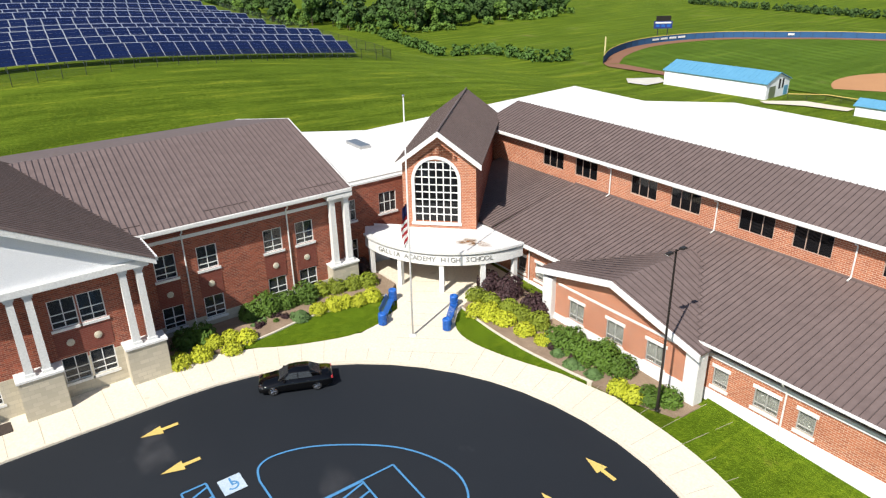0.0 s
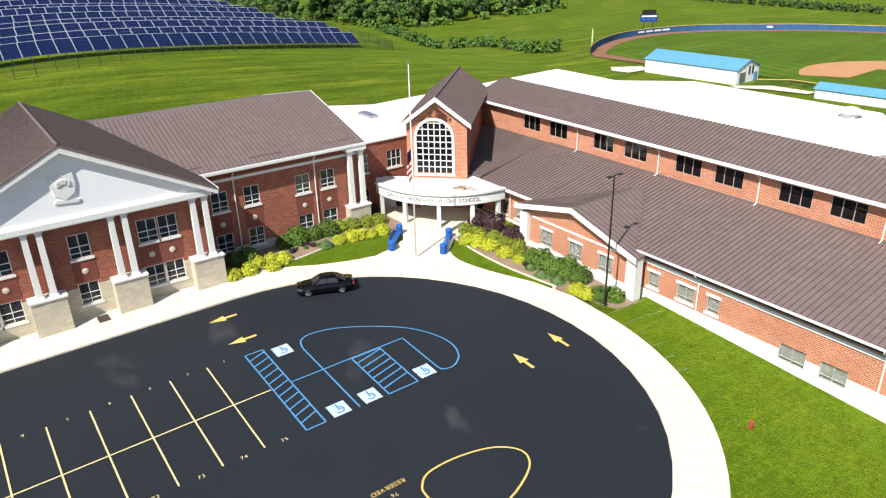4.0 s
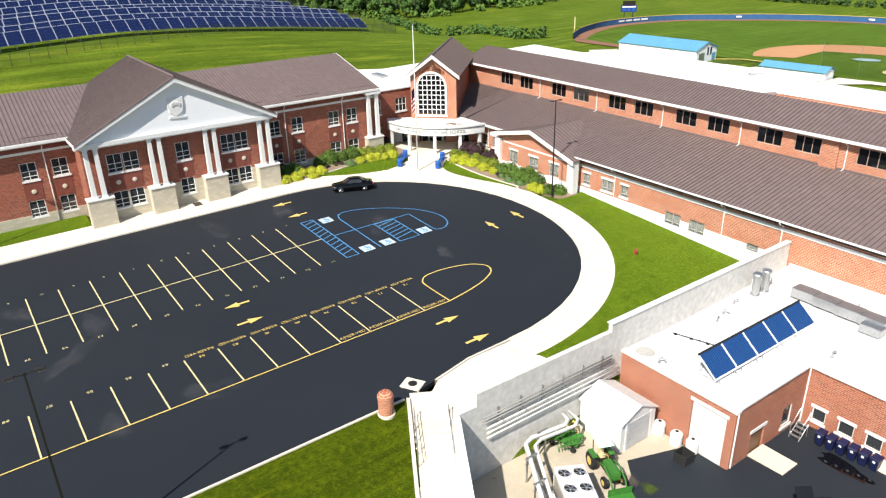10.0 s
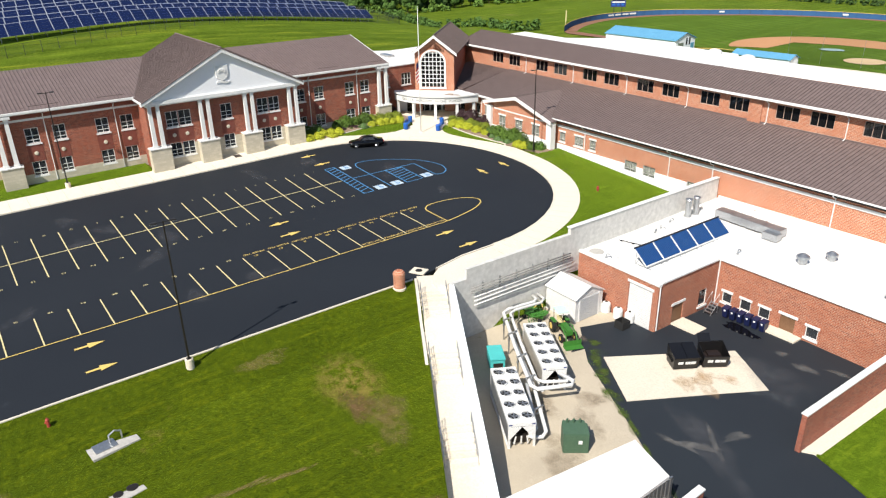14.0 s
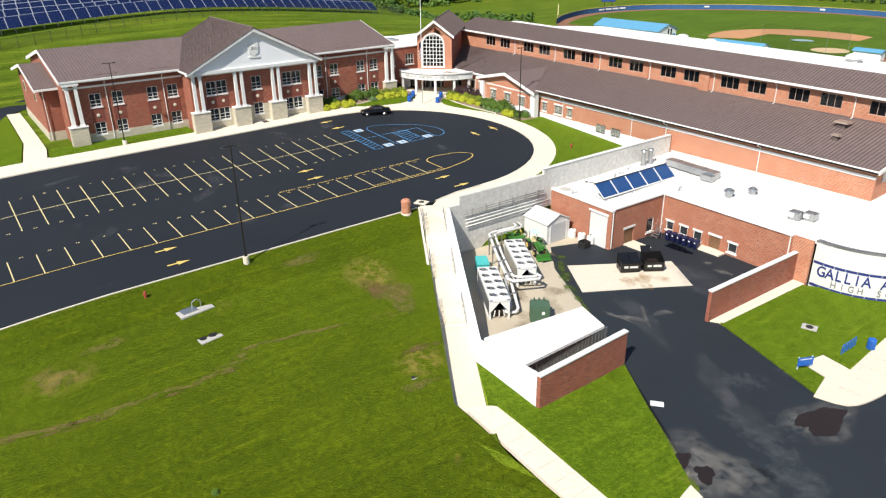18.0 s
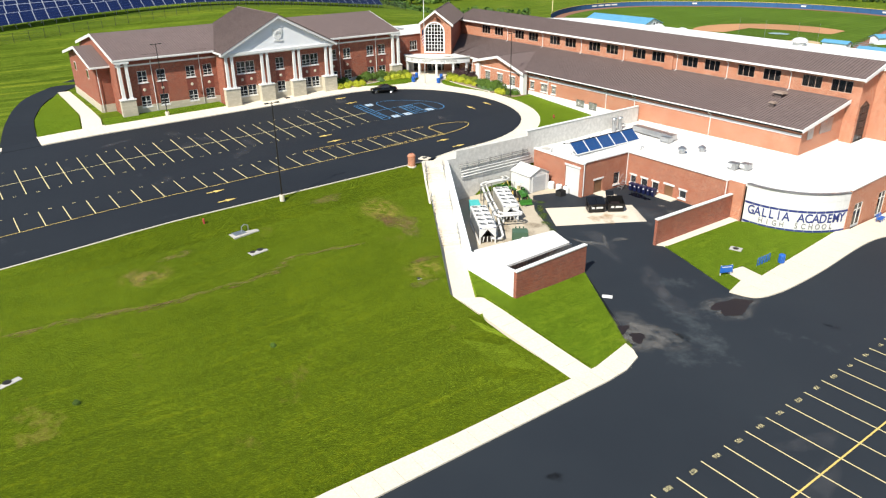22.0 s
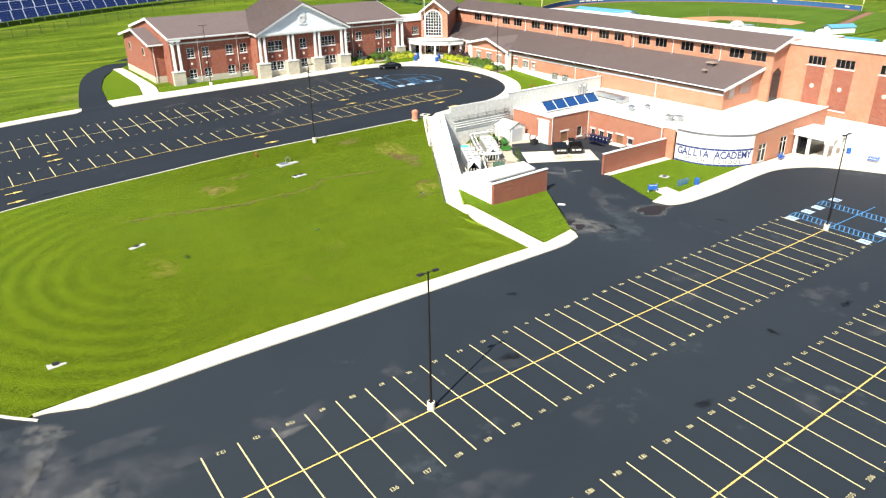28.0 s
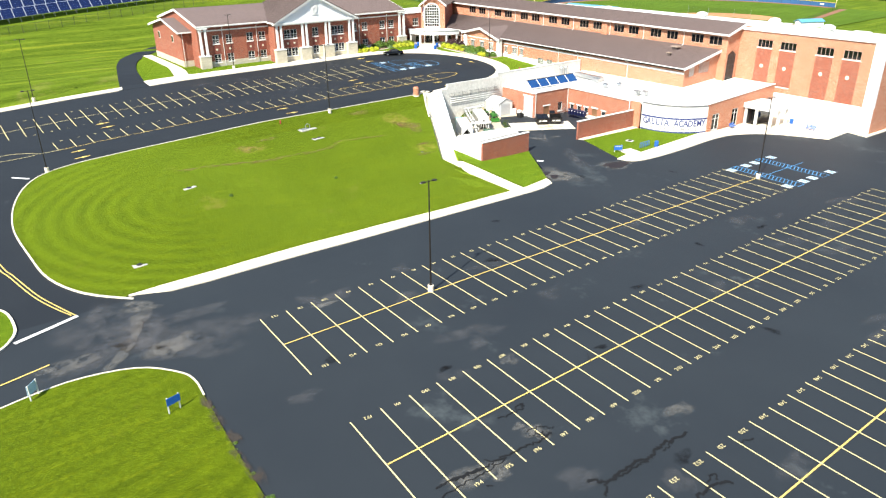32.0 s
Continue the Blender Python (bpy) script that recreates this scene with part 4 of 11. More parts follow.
for y0, y1 in ((24.6, 27.1), (-29.8, -27.3)):
    boxpart("pedestal", (XF - 0.1, XF + 1.05, y0, y1, -0.2, 2.9), M["stone"], west, "cream split-face stone pedestal", 0.04)
    boxpart("pedestal_cap", (XF - 0.1, XF + 1.15, y0 - 0.08, y1 + 0.08, 2.9, 3.05), M["white"], west)
    boxpart("entablature", (XF - 0.1, XF + 1.0, y0 + 0.1, y1 - 0.1, 9.0, 9.32), M["white"], west)
# main roof
EX, RX, BX = -51.4, -66.4, -81.6
YR = 28.5     # the ridge runs on a little past the eave
seamed_roof(west, (EX, -29.9, 9.75), (EX, 27.0, 9.75), (RX, YR, 12.6), (RX, -29.9, 12.6), label="brown standing-seam metal roof")
seamed_roof(west, (BX, YR, 9.75), (BX, -29.9, 9.75), (RX, -29.9, 12.6), (RX, YR, 12.6), seams=False)
boxpart("gutter", (EX - 0.05, EX + 0.15, -29.9, 27.0, 9.42, 9.72), M["white"], west, "white eave gutter", 0.03)
boxpart("soffit", (XF - 0.05, EX - 0.052, -29.85, 26.95, 9.32, 9.45), M["white"], west)
for k in range(14):
    boxpart("snow_guard", (EX - 0.9 - 0.35 * (k % 2), EX - 0.86 - 0.35 * (k % 2), -29 + k * 4.0, -29 + k * 4.0 + 3.4, 9.86 + 0.12 * (k % 2), 9.93 + 0.12 * (k % 2)), M["seam"], west)
for y, nm in ((26.3, 1), (-29.5, -1)):
    bm = bmesh.new()
    prof = [(XF - 0.02, -0.3), (XF - 0.02, 9.5), (RX, 12.4), (BX + 0.9, 9.5), (BX + 0.9, -0.3)]
    loft(bm, [(x, y, z) for x, z in prof], [(x, y + 0.3, z) for x, z in prof])
    part("end_wall", bm, M["brick"], west)
    bm = bmesh.new()
    for q in (((EX, 9.72), (RX, 12.57)), ((BX, 9.72), (RX, 12.57))):
        (xa, za), (xb, zb) = q
        ya = y + (0.62 if nm > 0 else -0.42) + (1.5 if nm > 0 and xa == BX else 0)
        yb = y + (2.12 if nm > 0 else -0.42)
        loft(bm, [(xa, ya, za - 0.45), (xb, yb, zb - 0.45), (xb, yb, zb + 0.06), (xa, ya, za + 0.06)], [(xa, ya + 0.1 * nm, za - 0.45), (xb, yb + 0.1 * nm, zb - 0.45), (xb, yb + 0.1 * nm, zb + 0.06), (xa, ya + 0.1 * nm, za + 0.06)])
    part("rake_board", bm, M["white"], west, "white rake board")
boxpart("rear_wall", (BX + 0.9, BX + 1.2, -29.2, 26.3, -0.3, 9.5), M["brick"], west)
# unseen floor in near-black, added to keep rooms behind the windows dark
boxpart("dark_upper_floor", (BX + 1.3, XF - 0.35, -29.1, 26.2, 4.2, 4.4), M["dark"], west)
# lower end block
boxpart("end_block", (-80.0, -57.5, -31.9, -29.52, -0.3, 7.95), M["brick"], west)
boxpart("end_block_base", (-80.05, -57.42, -31.98, -29.52, -0.3, 1.5), M["stone"], west, "cream stone base")
seamed_roof(west, (-56.7, -32.7, 8.2), (-56.7, -29.5, 8.2), (-68.7, -29.5, 10.4), (-68.7, -32.7, 10.4), thick=0.2)
seamed_roof(west, (-80.8, -29.5, 8.2), (-80.8, -32.7, 8.2), (-68.7, -32.7, 10.4), (-68.7, -29.5, 10.4), thick=0.2, seams=False)
bm = bmesh.new()
loft(bm, [(-57.5, -31.9, 7.9), (-68.7, -31.9, 10.2), (-80, -31.9, 7.9)], [(-57.5, -31.5, 7.9), (-68.7, -31.5, 10.2), (-80, -31.5, 7.9)])
part("gable", bm, M["brick"], west)
bm = bmesh.new()
for xa, xb in ((-56.6, -68.7), (-80.9, -68.7)):
    loft(bm, [(xa, -32.8, 7.75), (xb, -32.8, 9.98), (xb, -32.8, 10.45), (xa, -32.8, 8.22)], [(xa, -32.7, 7.75), (xb, -32.7, 9.98), (xb, -32.7, 10.45), (xa, -32.7, 8.22)])
part("rake_board", bm, M["white"], west)
boxpart("gutter", (-56.72, -56.5, -32.7, -29.5, 7.85, 8.15), M["white"], west)
downspout(west, [(-57.3, -31.6, 8.0), (-57.3, -31.6, 0.4)])
for x in (-75, -64):
    wn = boxpart("window", (x - 0.7, x + 0.7, -31.95, -31.88, 5.2, 6.8), M["white"], west)
    boxpart("pane", (x - 0.6, x + 0.6, -31.97, -31.951, 5.3, 6.7), M["glass"], wn)

# pedimented centre
XP, YC = -48.7, -1.55
ped = [(-9.85, -8.25), (-8.15, -6.5), (-2.35, -0.75), (3.0, 4.65), (4.75, 6.35)]
wall("stone_base", M["stone"], west, 'x', XP + 0.06, -1, -12.3, 9.2, -0.3, 3.1, [(a, b, 1.5, 3.1) for a, b in ped], 0.36, "cream split-face stone base")
wall("centre_wall", M["brick"], west, 'x', XP, -1, -12.3, 9.2, 3.1, 8.7, [(a, b, 3.1, 3.4) for a, b in ped] + [(a, b, 5.6, 7.7) for a, b in ped], 0.3)
for y0, y1 in ((-12.3, -12.0), (8.9, 9.2)):
    boxpart("return_wall", (XF - 0.3, XP - 0.3, y0, y1, -0.3, 9.0), M["brick"], west)
for a, b in ((-9.95, -6.4), (-2.45, -0.65), (2.9, 6.45)):
    boxpart("spandrel", (XP - 0.02, XP + 0.03, a, b, 3.57, 5.25), M["brick_dark"], west, "dark red brick spandrel panel")
for a, b in ped:
    medallion(west, 'x', XP + 0.03, 1, (a + b) / 2, 4.45)
    window(west, 'x', XP, 1, a, b, 5.6, 7.7, 2, 3, 0.35, cross=(0.22, 0.48))
    window(west, 'x', XP, 1, a, b, 1.5, 3.4, 2, 3, 0.3, cross=(0.22, 0.5))
boxpart("soffit", (XF, XP + 0.6, -12.3, 9.2, 8.72, 8.9), M["white"], west)
for yc in (-11.4, -4.75, 1.55, 8.2):
    for dy in (-0.52, 0.52):
        column(west, XP + 0.75, yc + dy, 3.35, 8.95, 0.5)
    boxpart("pedestal", (XP - 0.05, XP + 1.25, yc - 1.35, yc + 1.35, -0.2, 3.2), M["stone"], west, "cream split-face stone pedestal", 0.04)
    boxpart("pedestal_cap", (XP - 0.05, XP + 1.35, yc - 1.42, yc + 1.42, 3.2, 3.35), M["white"], west)
boxpart("entablature", (XP - 0.2, XP + 1.15, -12.5, 9.4, 8.95, 9.45), M["white"], west, "white entablature", 0.03)
bm = bmesh.new()
loft(bm, [(XP + 0.6, -12.0, 9.45), (XP + 0.6, 8.9, 9.45), (XP + 0.6, YC, 14.8)], [(XP + 0.85, -12.0, 9.45), (XP + 0.85, 8.9, 9.45), (XP + 0.85, YC, 14.8)])
part("tympanum", bm, M["white_stucco"], west, "white stucco pediment field")
bm = bmesh.new()
for ye, s in ((-12.95, 1), (9.85, -1)):
    loft(bm, [(XP + 0.5, ye, 9.0), (XP + 0.5, YC, 14.75), (XP + 0.5, YC, 15.3), (XP + 0.5, ye, 9.55)], [(XP + 1.45, ye, 9.0), (XP + 1.45, YC, 14.75), (XP + 1.45, YC, 15.3), (XP + 1.45, ye, 9.55)])
part("raking_cornice", bm, M["white"], west, "white raking cornice")
bm = bmesh.new()
crest = [(0, -1.25), (0.75, -0.75), (0.95, 0.1), (0.9, 1.0), (0.3, 0.85), (0, 1.05), (-0.3, 0.85), (-0.9, 1.0), (-0.95, 0.1), (-0.75, -0.75)]
loft(bm, [(XP + 0.84, YC - 0.2 + y, 12.1 + z) for y, z in crest], [(XP + 0.98, YC - 0.2 + y * 0.92, 12.1 + z * 0.92) for y, z in crest])
for k in range(5):
    t = radians(40 + 25 * k)
    box(bm, XP + 0.97, XP + 1.06, YC - 0.2 + 0.5 * math.cos(t) - 0.12, YC - 0.2 + 0.5 * math.cos(t) + 0.12, 12.0 + 0.5 * math.sin(t) - 0.25, 12.0 + 0.5 * math.sin(t) + 0.1)
loft(bm, [(XP + 0.84, YC - 1.1, 10.75), (XP + 0.84, YC + 0.6, 10.6), (XP + 0.84, YC + 0.8, 10.85), (XP + 0.84, YC - 0.9, 11.0)], [(XP + 0.95, YC - 1.1, 10.75), (XP + 0.95, YC + 0.6, 10.6), (XP + 0.95, YC + 0.8, 10.85), (XP + 0.95, YC - 0.9, 11.0)])
part("crest", bm, M["white"], west, "white relief crest")
for ye in (-12.9, 9.8):
    q = ((XP + 1.5, ye, 9.58), (-67.0, ye, 9.58), (-67.0, YC, 15.4), (XP + 1.5, YC, 15.4))
    seamed_roof(west, *q, label="brown standing-seam metal roof")
bm = bmesh.new()
tube(bm, [(XP + 1.5, YC, 15.42), (-67, YC, 15.42)], 0.12, 6)
part("ridge_cap", bm, M["metal_roof"], west)
bm = bmesh.new()
loft(bm, [(-66.9, -12.8, 9.4), (-66.9, 9.7, 9.4), (-66.9, YC, 15.2)], [(-66.7, -12.8, 9.4), (-66.7, 9.7, 9.4), (-66.7, YC, 15.2)])
part("rear_gable", bm, M["brick"], west)
for ye in (-12.98, 9.78):
    boxpart("gutter", (-51.4, XP + 1.4, ye, ye + 0.2, 9.25, 9.55), M["white"], west)

# -- link between wing and tower --
link = empty("entrance_block", 0, 0, 0, "red brick entrance block with gabled tower and arched window", "school building")
link.matrix_world = NEARER
wall("link_wall", M["brick"], link, 'x', -55.6, -1, 26.6, 36.0, -0.2, 8.2, [(28.4, 29.5, 4.9, 6.9), (32.0, 33.9, 4.9, 6.9), (28.4, 29.5, 1.0, 3.0)], 0.3)
window(link, 'x', -55.6, 1, 28.4, 29.5, 4.9, 6.9, 2, 2)
window(link, 'x', -55.6, 1, 32.0, 33.9, 4.9, 6.9, 3, 2)
window(link, 'x', -55.6, 1, 28.4, 29.5, 1.0, 3.0, 2, 2)
boxpart("coping", (-56.0, -55.45, 26.6, 36.0, 8.2, 8.36), M["white"], link, "white metal coping")
boxpart("end_return", (-81, -55.95, 26.62, 26.9, -0.2, 8.2), M["brick"], link)
# tower, turned half way between the wings
TF, TD, TN = Vector((-50.2, 35.2, 0)), Vector((1, 1, 0)).normalized(), Vector((1, -1, 0)).normalized()
TM = Matrix(((TD.x, -TN.x, 0, TF.x), (TD.y, -TN.y, 0, TF.y), (0, 0, 1, 0), (0, 0, 0, 1)))   # local x along the front, y inwards


def turned(bm):
    bmesh.ops.transform(bm, matrix=TM, verts=bm.verts[:])
    return bm


def arch_pts(cx, r, zs, zb, n=16):
    return [(cx - r, zb)] + [(cx - r * math.cos(math.pi * i / n), zs + r * math.sin(math.pi * i / n)) for i in range(n + 1)] + [(cx + r, zb)]


AX, AR, AZS, AZB = -0.3, 1.95, 8.9, 4.95
bm = bmesh.new()
ap = arch_pts(AX, AR, AZS, AZB)
# front wall: strips beside and over the arched opening
for x0, x1, z0, z1 in ((-3.35, AX - AR, 0.0, 10.7), (AX + AR, 3.3, 0.0, 10.7), (AX - AR, AX + AR, 3.4, AZB)):
    box(bm, x0, x1, 0, 0.3, z0, z1)
arcp = ap[1:-1]
for (xa, za), (xb, zb) in zip(arcp, arcp[1:]):
    loft(bm, [(xa, 0, za), (xb, 0, zb), (xb, 0, 12.3 - 0.76 * abs(xb)), (xa, 0, 12.3 - 0.76 * abs(xa))] if xb - xa > 1e-6 else [(xa, 0, za), (xa + 1e-4, 0, zb), (xa + 1e-4, 0, 10), (xa, 0, 10)],
         [(xa, 0.3, za), (xb, 0.3, zb), (xb, 0.3, 12.3 - 0.76 * abs(xb)), (xa, 0.3, 12.3 - 0.76 * abs(xa))] if xb - xa > 1e-6 else [(xa, 0.3, za), (xa + 1e-4, 0.3, zb), (xa + 1e-4, 0.3, 10), (xa, 0.3, 10)])
loft(bm, [(-3.35, 0, 10.7), (3.3, 0, 10.7), (0, 0, 13.0)], [(-3.35, 0.02, 10.7), (3.3, 0.02, 10.7), (0, 0.02, 13.0)])
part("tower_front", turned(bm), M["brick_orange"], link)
# sides take a darker brick colour than the front
bm = bmesh.new()
box(bm, -3.35, -3.05, 0.3, 17, 0, 10.7), box(bm, 3.0, 3.3, 0.3, 17, 0, 10.7)
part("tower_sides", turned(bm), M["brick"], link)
bm = bmesh.new()
out_a, in_a = arch_pts(AX, AR + 0.28, AZS, AZB - 0.02), arch_pts(AX, AR, AZS, AZB - 0.02)
for i in range(len(out_a) - 1):
    quad = (out_a[i], out_a[i + 1], in_a[i + 1], in_a[i])
    loft(bm, [(x, -0.09, z) for x, z in quad], [(x, 0.12, z) for x, z in quad])
box(bm, AX - AR - 0.35, AX + AR + 0.35, -0.14, 0.1, AZB - 0.3, AZB - 0.025)
warch = part("arched_window", turned(bm), M["white"], link, "tall white arched window with many panes")
bm = bmesh.new()
for i in range(1, 6):
    x = AX - AR + 2 * AR * i / 6
    top = AZS + math.sqrt(max(0, AR ** 2 - (x - AX) ** 2))
    box(bm, x - 0.05, x + 0.05, 0.06, 0.14, AZB, top)
for j in range(1, 9):
    z = AZB + 0.7 * j
    hw = AR if z <= AZS else math.sqrt(max(0, AR ** 2 - (z - AZS) ** 2))
    box(bm, AX - hw, AX + hw, 0.065, 0.135, z - 0.05, z + 0.05)
part("glazing_bar", turned(bm), M["white"], warch)
for i in range(6):
    for j in range(9):
        x0, x1 = AX - AR + 2 * AR * i / 6 + 0.045, AX - AR + 2 * AR * (i + 1) / 6 - 0.045
        z0, z1 = AZB + 0.7 * j + 0.045, AZB + 0.7 * (j + 1) - 0.045
        lim = lambda x: AZS + math.sqrt(max(0, (AR + 0.1) ** 2 - (x - AX) ** 2))
        t0, t1 = min(z1, lim(x0)), min(z1, lim(x1))
        if max(t0, t1) <= z0 + 0.05:
            continue
        bm = bmesh.new()
        q = [(x0, z0), (x1, z0), (x1, max(t1, z0 + 0.01)), (x0, max(t0, z0 + 0.01))]
        loft(bm, [(x, 0.1, z) for x, z in q], [(x, 0.112, z) for x, z in q])
        p = part("pane", turned(bm), M["glass_dark"], warch)
        p.visible_shadow = False
for s in (-1, 1):
    e = s * 3.85
    a, b, c, d = (TM @ Vector(v) for v in ((e, -0.55, 10.55), (e, 18.5, 10.55), (0, 18.5, 13.45), (0, -0.55, 13.45)))
    seamed_roof(link, a, b, c, d, thick=0.14, label="brown standing-seam metal roof")
    bm = bmesh.new()
    loft(bm, [(e, -0.66, 10.1), (0, -0.66, 13.0), (0, -0.66, 13.48), (e, -0.66, 10.58)], [(e, -0.54, 10.1), (0, -0.54, 13.0), (0, -0.54, 13.48), (e, -0.54, 10.58)])
    part("rake_board", turned(bm), M["white"], link, "white rake board")
bm = bmesh.new()
tube(bm, [TM @ Vector((0, -0.6, 13.5)), TM @ Vector((0, 18.5, 13.5))], 0.1, 6)
part("ridge_cap", bm, M["metal_roof"], link)
# entrance canopy with its lettering
canopy = empty("entrance_canopy", 0, 0, 0, "curved white entrance canopy on square columns with school lettering", "canopy")
canopy.matrix_world = NEARER
CC, CRAD = Vector((-52.2, 38.4)), 9.55
cp = arc(CC.x, CC.y, CRAD, -95, 1, 28)
bm = bmesh.new()
prism(bm, cp + [(-43.0, 39.5), (-49.6, 38.6), (-52.8, 33.4), (-54.9, 30)], 4.15, 4.35)
part("roof", bm, M["membrane"], canopy, "white canopy roof")
bm = bmesh.new()
inner = arc(CC.x, CC.y, CRAD - 0.25, -95, 1, 28)
for i in range(28):
    quad = (cp[i], cp[i + 1], inner[i + 1], inner[i])
    loft(bm, [(x, y, 3.3) for x, y in quad], [(x, y, 4.5) for x, y in quad])
bmesh.ops.remove_doubles(bm, verts=bm.verts[:], dist=0.001)
part("fascia", bm, M["white"], canopy, "curved white fascia")
bm = bmesh.new()
rim_o, rim_i = arc(CC.x, CC.y, CRAD + 0.16, -95, 1, 28), arc(CC.x, CC.y, CRAD - 0.35, -95, 1, 28)
for i in range(28):
    quad = (rim_o[i], rim_o[i + 1], rim_i[i + 1], rim_i[i])
    loft(bm, [(x, y, 4.36) for x, y in quad], [(x, y, 4.55) for x, y in quad])
bmesh.ops.remove_doubles(bm, verts=bm.verts[:], dist=0.001)
part("rim", bm, M["white_metal"], canopy)
words = "GALLIA ACADEMY HIGH SCHOOL"
for i, ch in enumerate(words):
    if ch == " ":
        continue
    a = radians(-80 + 62 * i / (len(words) - 1))
    pos_ = Vector((CC.x + (CRAD + 0.02) * math.cos(a), CC.y + (CRAD + 0.02) * math.sin(a), 3.82))
    zax = Vector((math.cos(a), math.sin(a), 0))
    xax = Vector((-math.sin(a), math.cos(a), 0))
    m = Matrix(((xax.x, 0, zax.x, pos_.x), (xax.y, 0, zax.y, pos_.y), (xax.z, 1, zax.z, pos_.z), (0, 0, 0, 1)))
    flat_text("letter", ch, 0.62, M["letter_grey"], m, canopy, 0.02, 1.0, 0.0)
for a in (-92, -68, -44, -22, -3):
    x, y = CC.x + 9.2 * math.cos(radians(a)), CC.y + 9.2 * math.sin(radians(a))
    bm = bmesh.new()
    m = pose(x, y, 0, 0, 0, a)
    box(bm, -0.2, 0.2, -0.2, 0.2, 0.2, 3.3, m), box(bm, -0.27, 0.27, -0.27, 0.27, 0.15, 0.55, m)
    part("column", bm, M["white"], canopy, "square white column")
RUST_SPOT = (-45.6, 35.4, 4.36)
# entrance front under the canopy: glazed doors
for k in range(5):
    s = -5.2 + k * 2.1
    bm = bmesh.new()
    for b in ((s, s + 0.1, 0.2, 2.9), (s + 1.9, s + 2.0, 0.2, 2.9), (s + 0.95, s + 1.05, 0.2, 2.4), (s + 0.1, s + 1.9, 2.35, 2.45), (s + 0.1, s + 1.9, 2.8, 2.9), (s + 0.1, s + 1.9, 0.2, 0.4)):
        box(bm, b[0], b[1], 0.9, 1.0, b[2], b[3])
    d = part("entrance_door", turned(bm), M["white_metal"], link, "white-framed glazed entrance doors")
    bm = bmesh.new()
    box(bm, s + 0.1, s + 1.9, 0.945, 0.955, 0.4, 2.8)
    p = part("pane", turned(bm), M["glass"], d)
    p.visible_shadow = False
bm = bmesh.new()
box(bm, -6.5, 6.5, 0.85, 1.05, 2.92, 4.1), box(bm, -6.5, -5.2, 0.85, 1.05, 0, 2.92), box(bm, 5.4, 6.5, 0.85, 1.05, 0, 2.92)
part("entrance_wall", turned(bm), M["white_stucco"], link)
boxpart("lobby_floor", (-60, -44, 30, 46, -0.3, 0.18), M["concrete_grey"], link)

# -- long wing with lower roof and clerestory --
east = empty("long_wing", 0, 0, 0, "long red brick school wing with brown metal roofs and clerestory windows", "school building")
east.matrix_world = Matrix(((1, 0, 0, 0), (0, 1, 0, 0), (-0.009, 0, 1, -0.09), (0, 0, 0, 1)))   # its floor line falls a little towards the gymnasium
YW = 36.2
ew = [(-21.3, -20.2, 1.75, 3.1, 1, .7), (-18.4, -16.75, 1.75, 3.1, 2, .8), (-15.6, -14.5, 1.75, 3.1, 1, .9), (-9.4, -7.4, 0.5, 1.85, 2, .4), (-6.4, -4.5, 0.5, 1.85, 2, .9), (0.2, 1.5, 0.75, 1.5, 1, 0),
      (-41.8, -40.8, 1.9, 3.4, 1, .5), (-39.6, -37.8, 1.9, 3.4, 2, .5), (-36.6, -35.7, 1.9, 3.4, 1, .6)]
XE = 31.2
YWW = 37.5
boxpart("plinth_west", (-47.4, -35.0, YWW - 0.06, YWW + 0.3, -0.3, 1.5), M["white_stucco"], east, "white base band")
wall("plinth", M["white_stucco"], east, 'y', YW - 0.06, 1, -22.5, 4.3, -1.6, 1.35, [(o[0], o[1], o[2], min(o[3], 1.35)) for o in ew if -22 < o[0] and o[2] < 1.35], 0.36, "white base band")
wall("brick_wall", M["brick_orange"], east, 'y', YW, 1, -22.5, XE, 1.35, 4.35, [(o[0], o[1], max(o[2], 1.35), o[3]) for o in ew if o[0] > -22], 0.3)
wall("brick_wall", M["brick_orange"], east, 'y', YWW, 1, -47.4, -34.9, 1.5, 4.7, [o[:4] for o in ew if o[0] < -22], 0.3)
boxpart("lower_wall", (4.3, XE, YW, YW + 0.3, -0.6, 1.35), M["brick_orange"], east)
for o in ew:
    window(east, 'y', YW if o[0] > -22 else YWW, -1, o[0], o[1], o[2], o[3], o[4], 2, max(o[5], 0.85), "window_grey", head=o[3] > 2, glass="glass_clear", cross=(0.25,))
boxpart("frieze", (-22.5, XE, YW - 0.12, YW + 0.2, 3.76, 4.08), M["white"], east, "white frieze band")
boxpart("frieze", (-47.4, -34.9, YWW - 0.06, YWW + 0.2, 4.4, 4.68), M["white"], east)
YE, YK, ZE, ZK = 35.4, 46.35, 5.0, 7.35
seamed_roof(east, (-35.4, YE, ZE), (XE + 0.5, YE, ZE), (XE + 0.5, YK, ZK), (-35.4, YK, ZK), label="brown standing-seam metal roof")
boxpart("gutter", (-35.4, XE + 0.5, YE - 0.16, YE + 0.05, ZE - 0.17, ZE - 0.02), M["white"], east, "white eave gutter", 0.03)
# near-black strip and underside between the white gutter and the frieze
boxpart("fascia", (-35.4, XE + 0.4, YE + 0.06, YE + 0.14, ZE - 0.42, ZE - 0.17), M["black_metal"], east, "near-black strip set back under the gutter")
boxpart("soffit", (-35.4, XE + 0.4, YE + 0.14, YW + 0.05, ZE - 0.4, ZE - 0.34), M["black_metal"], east)
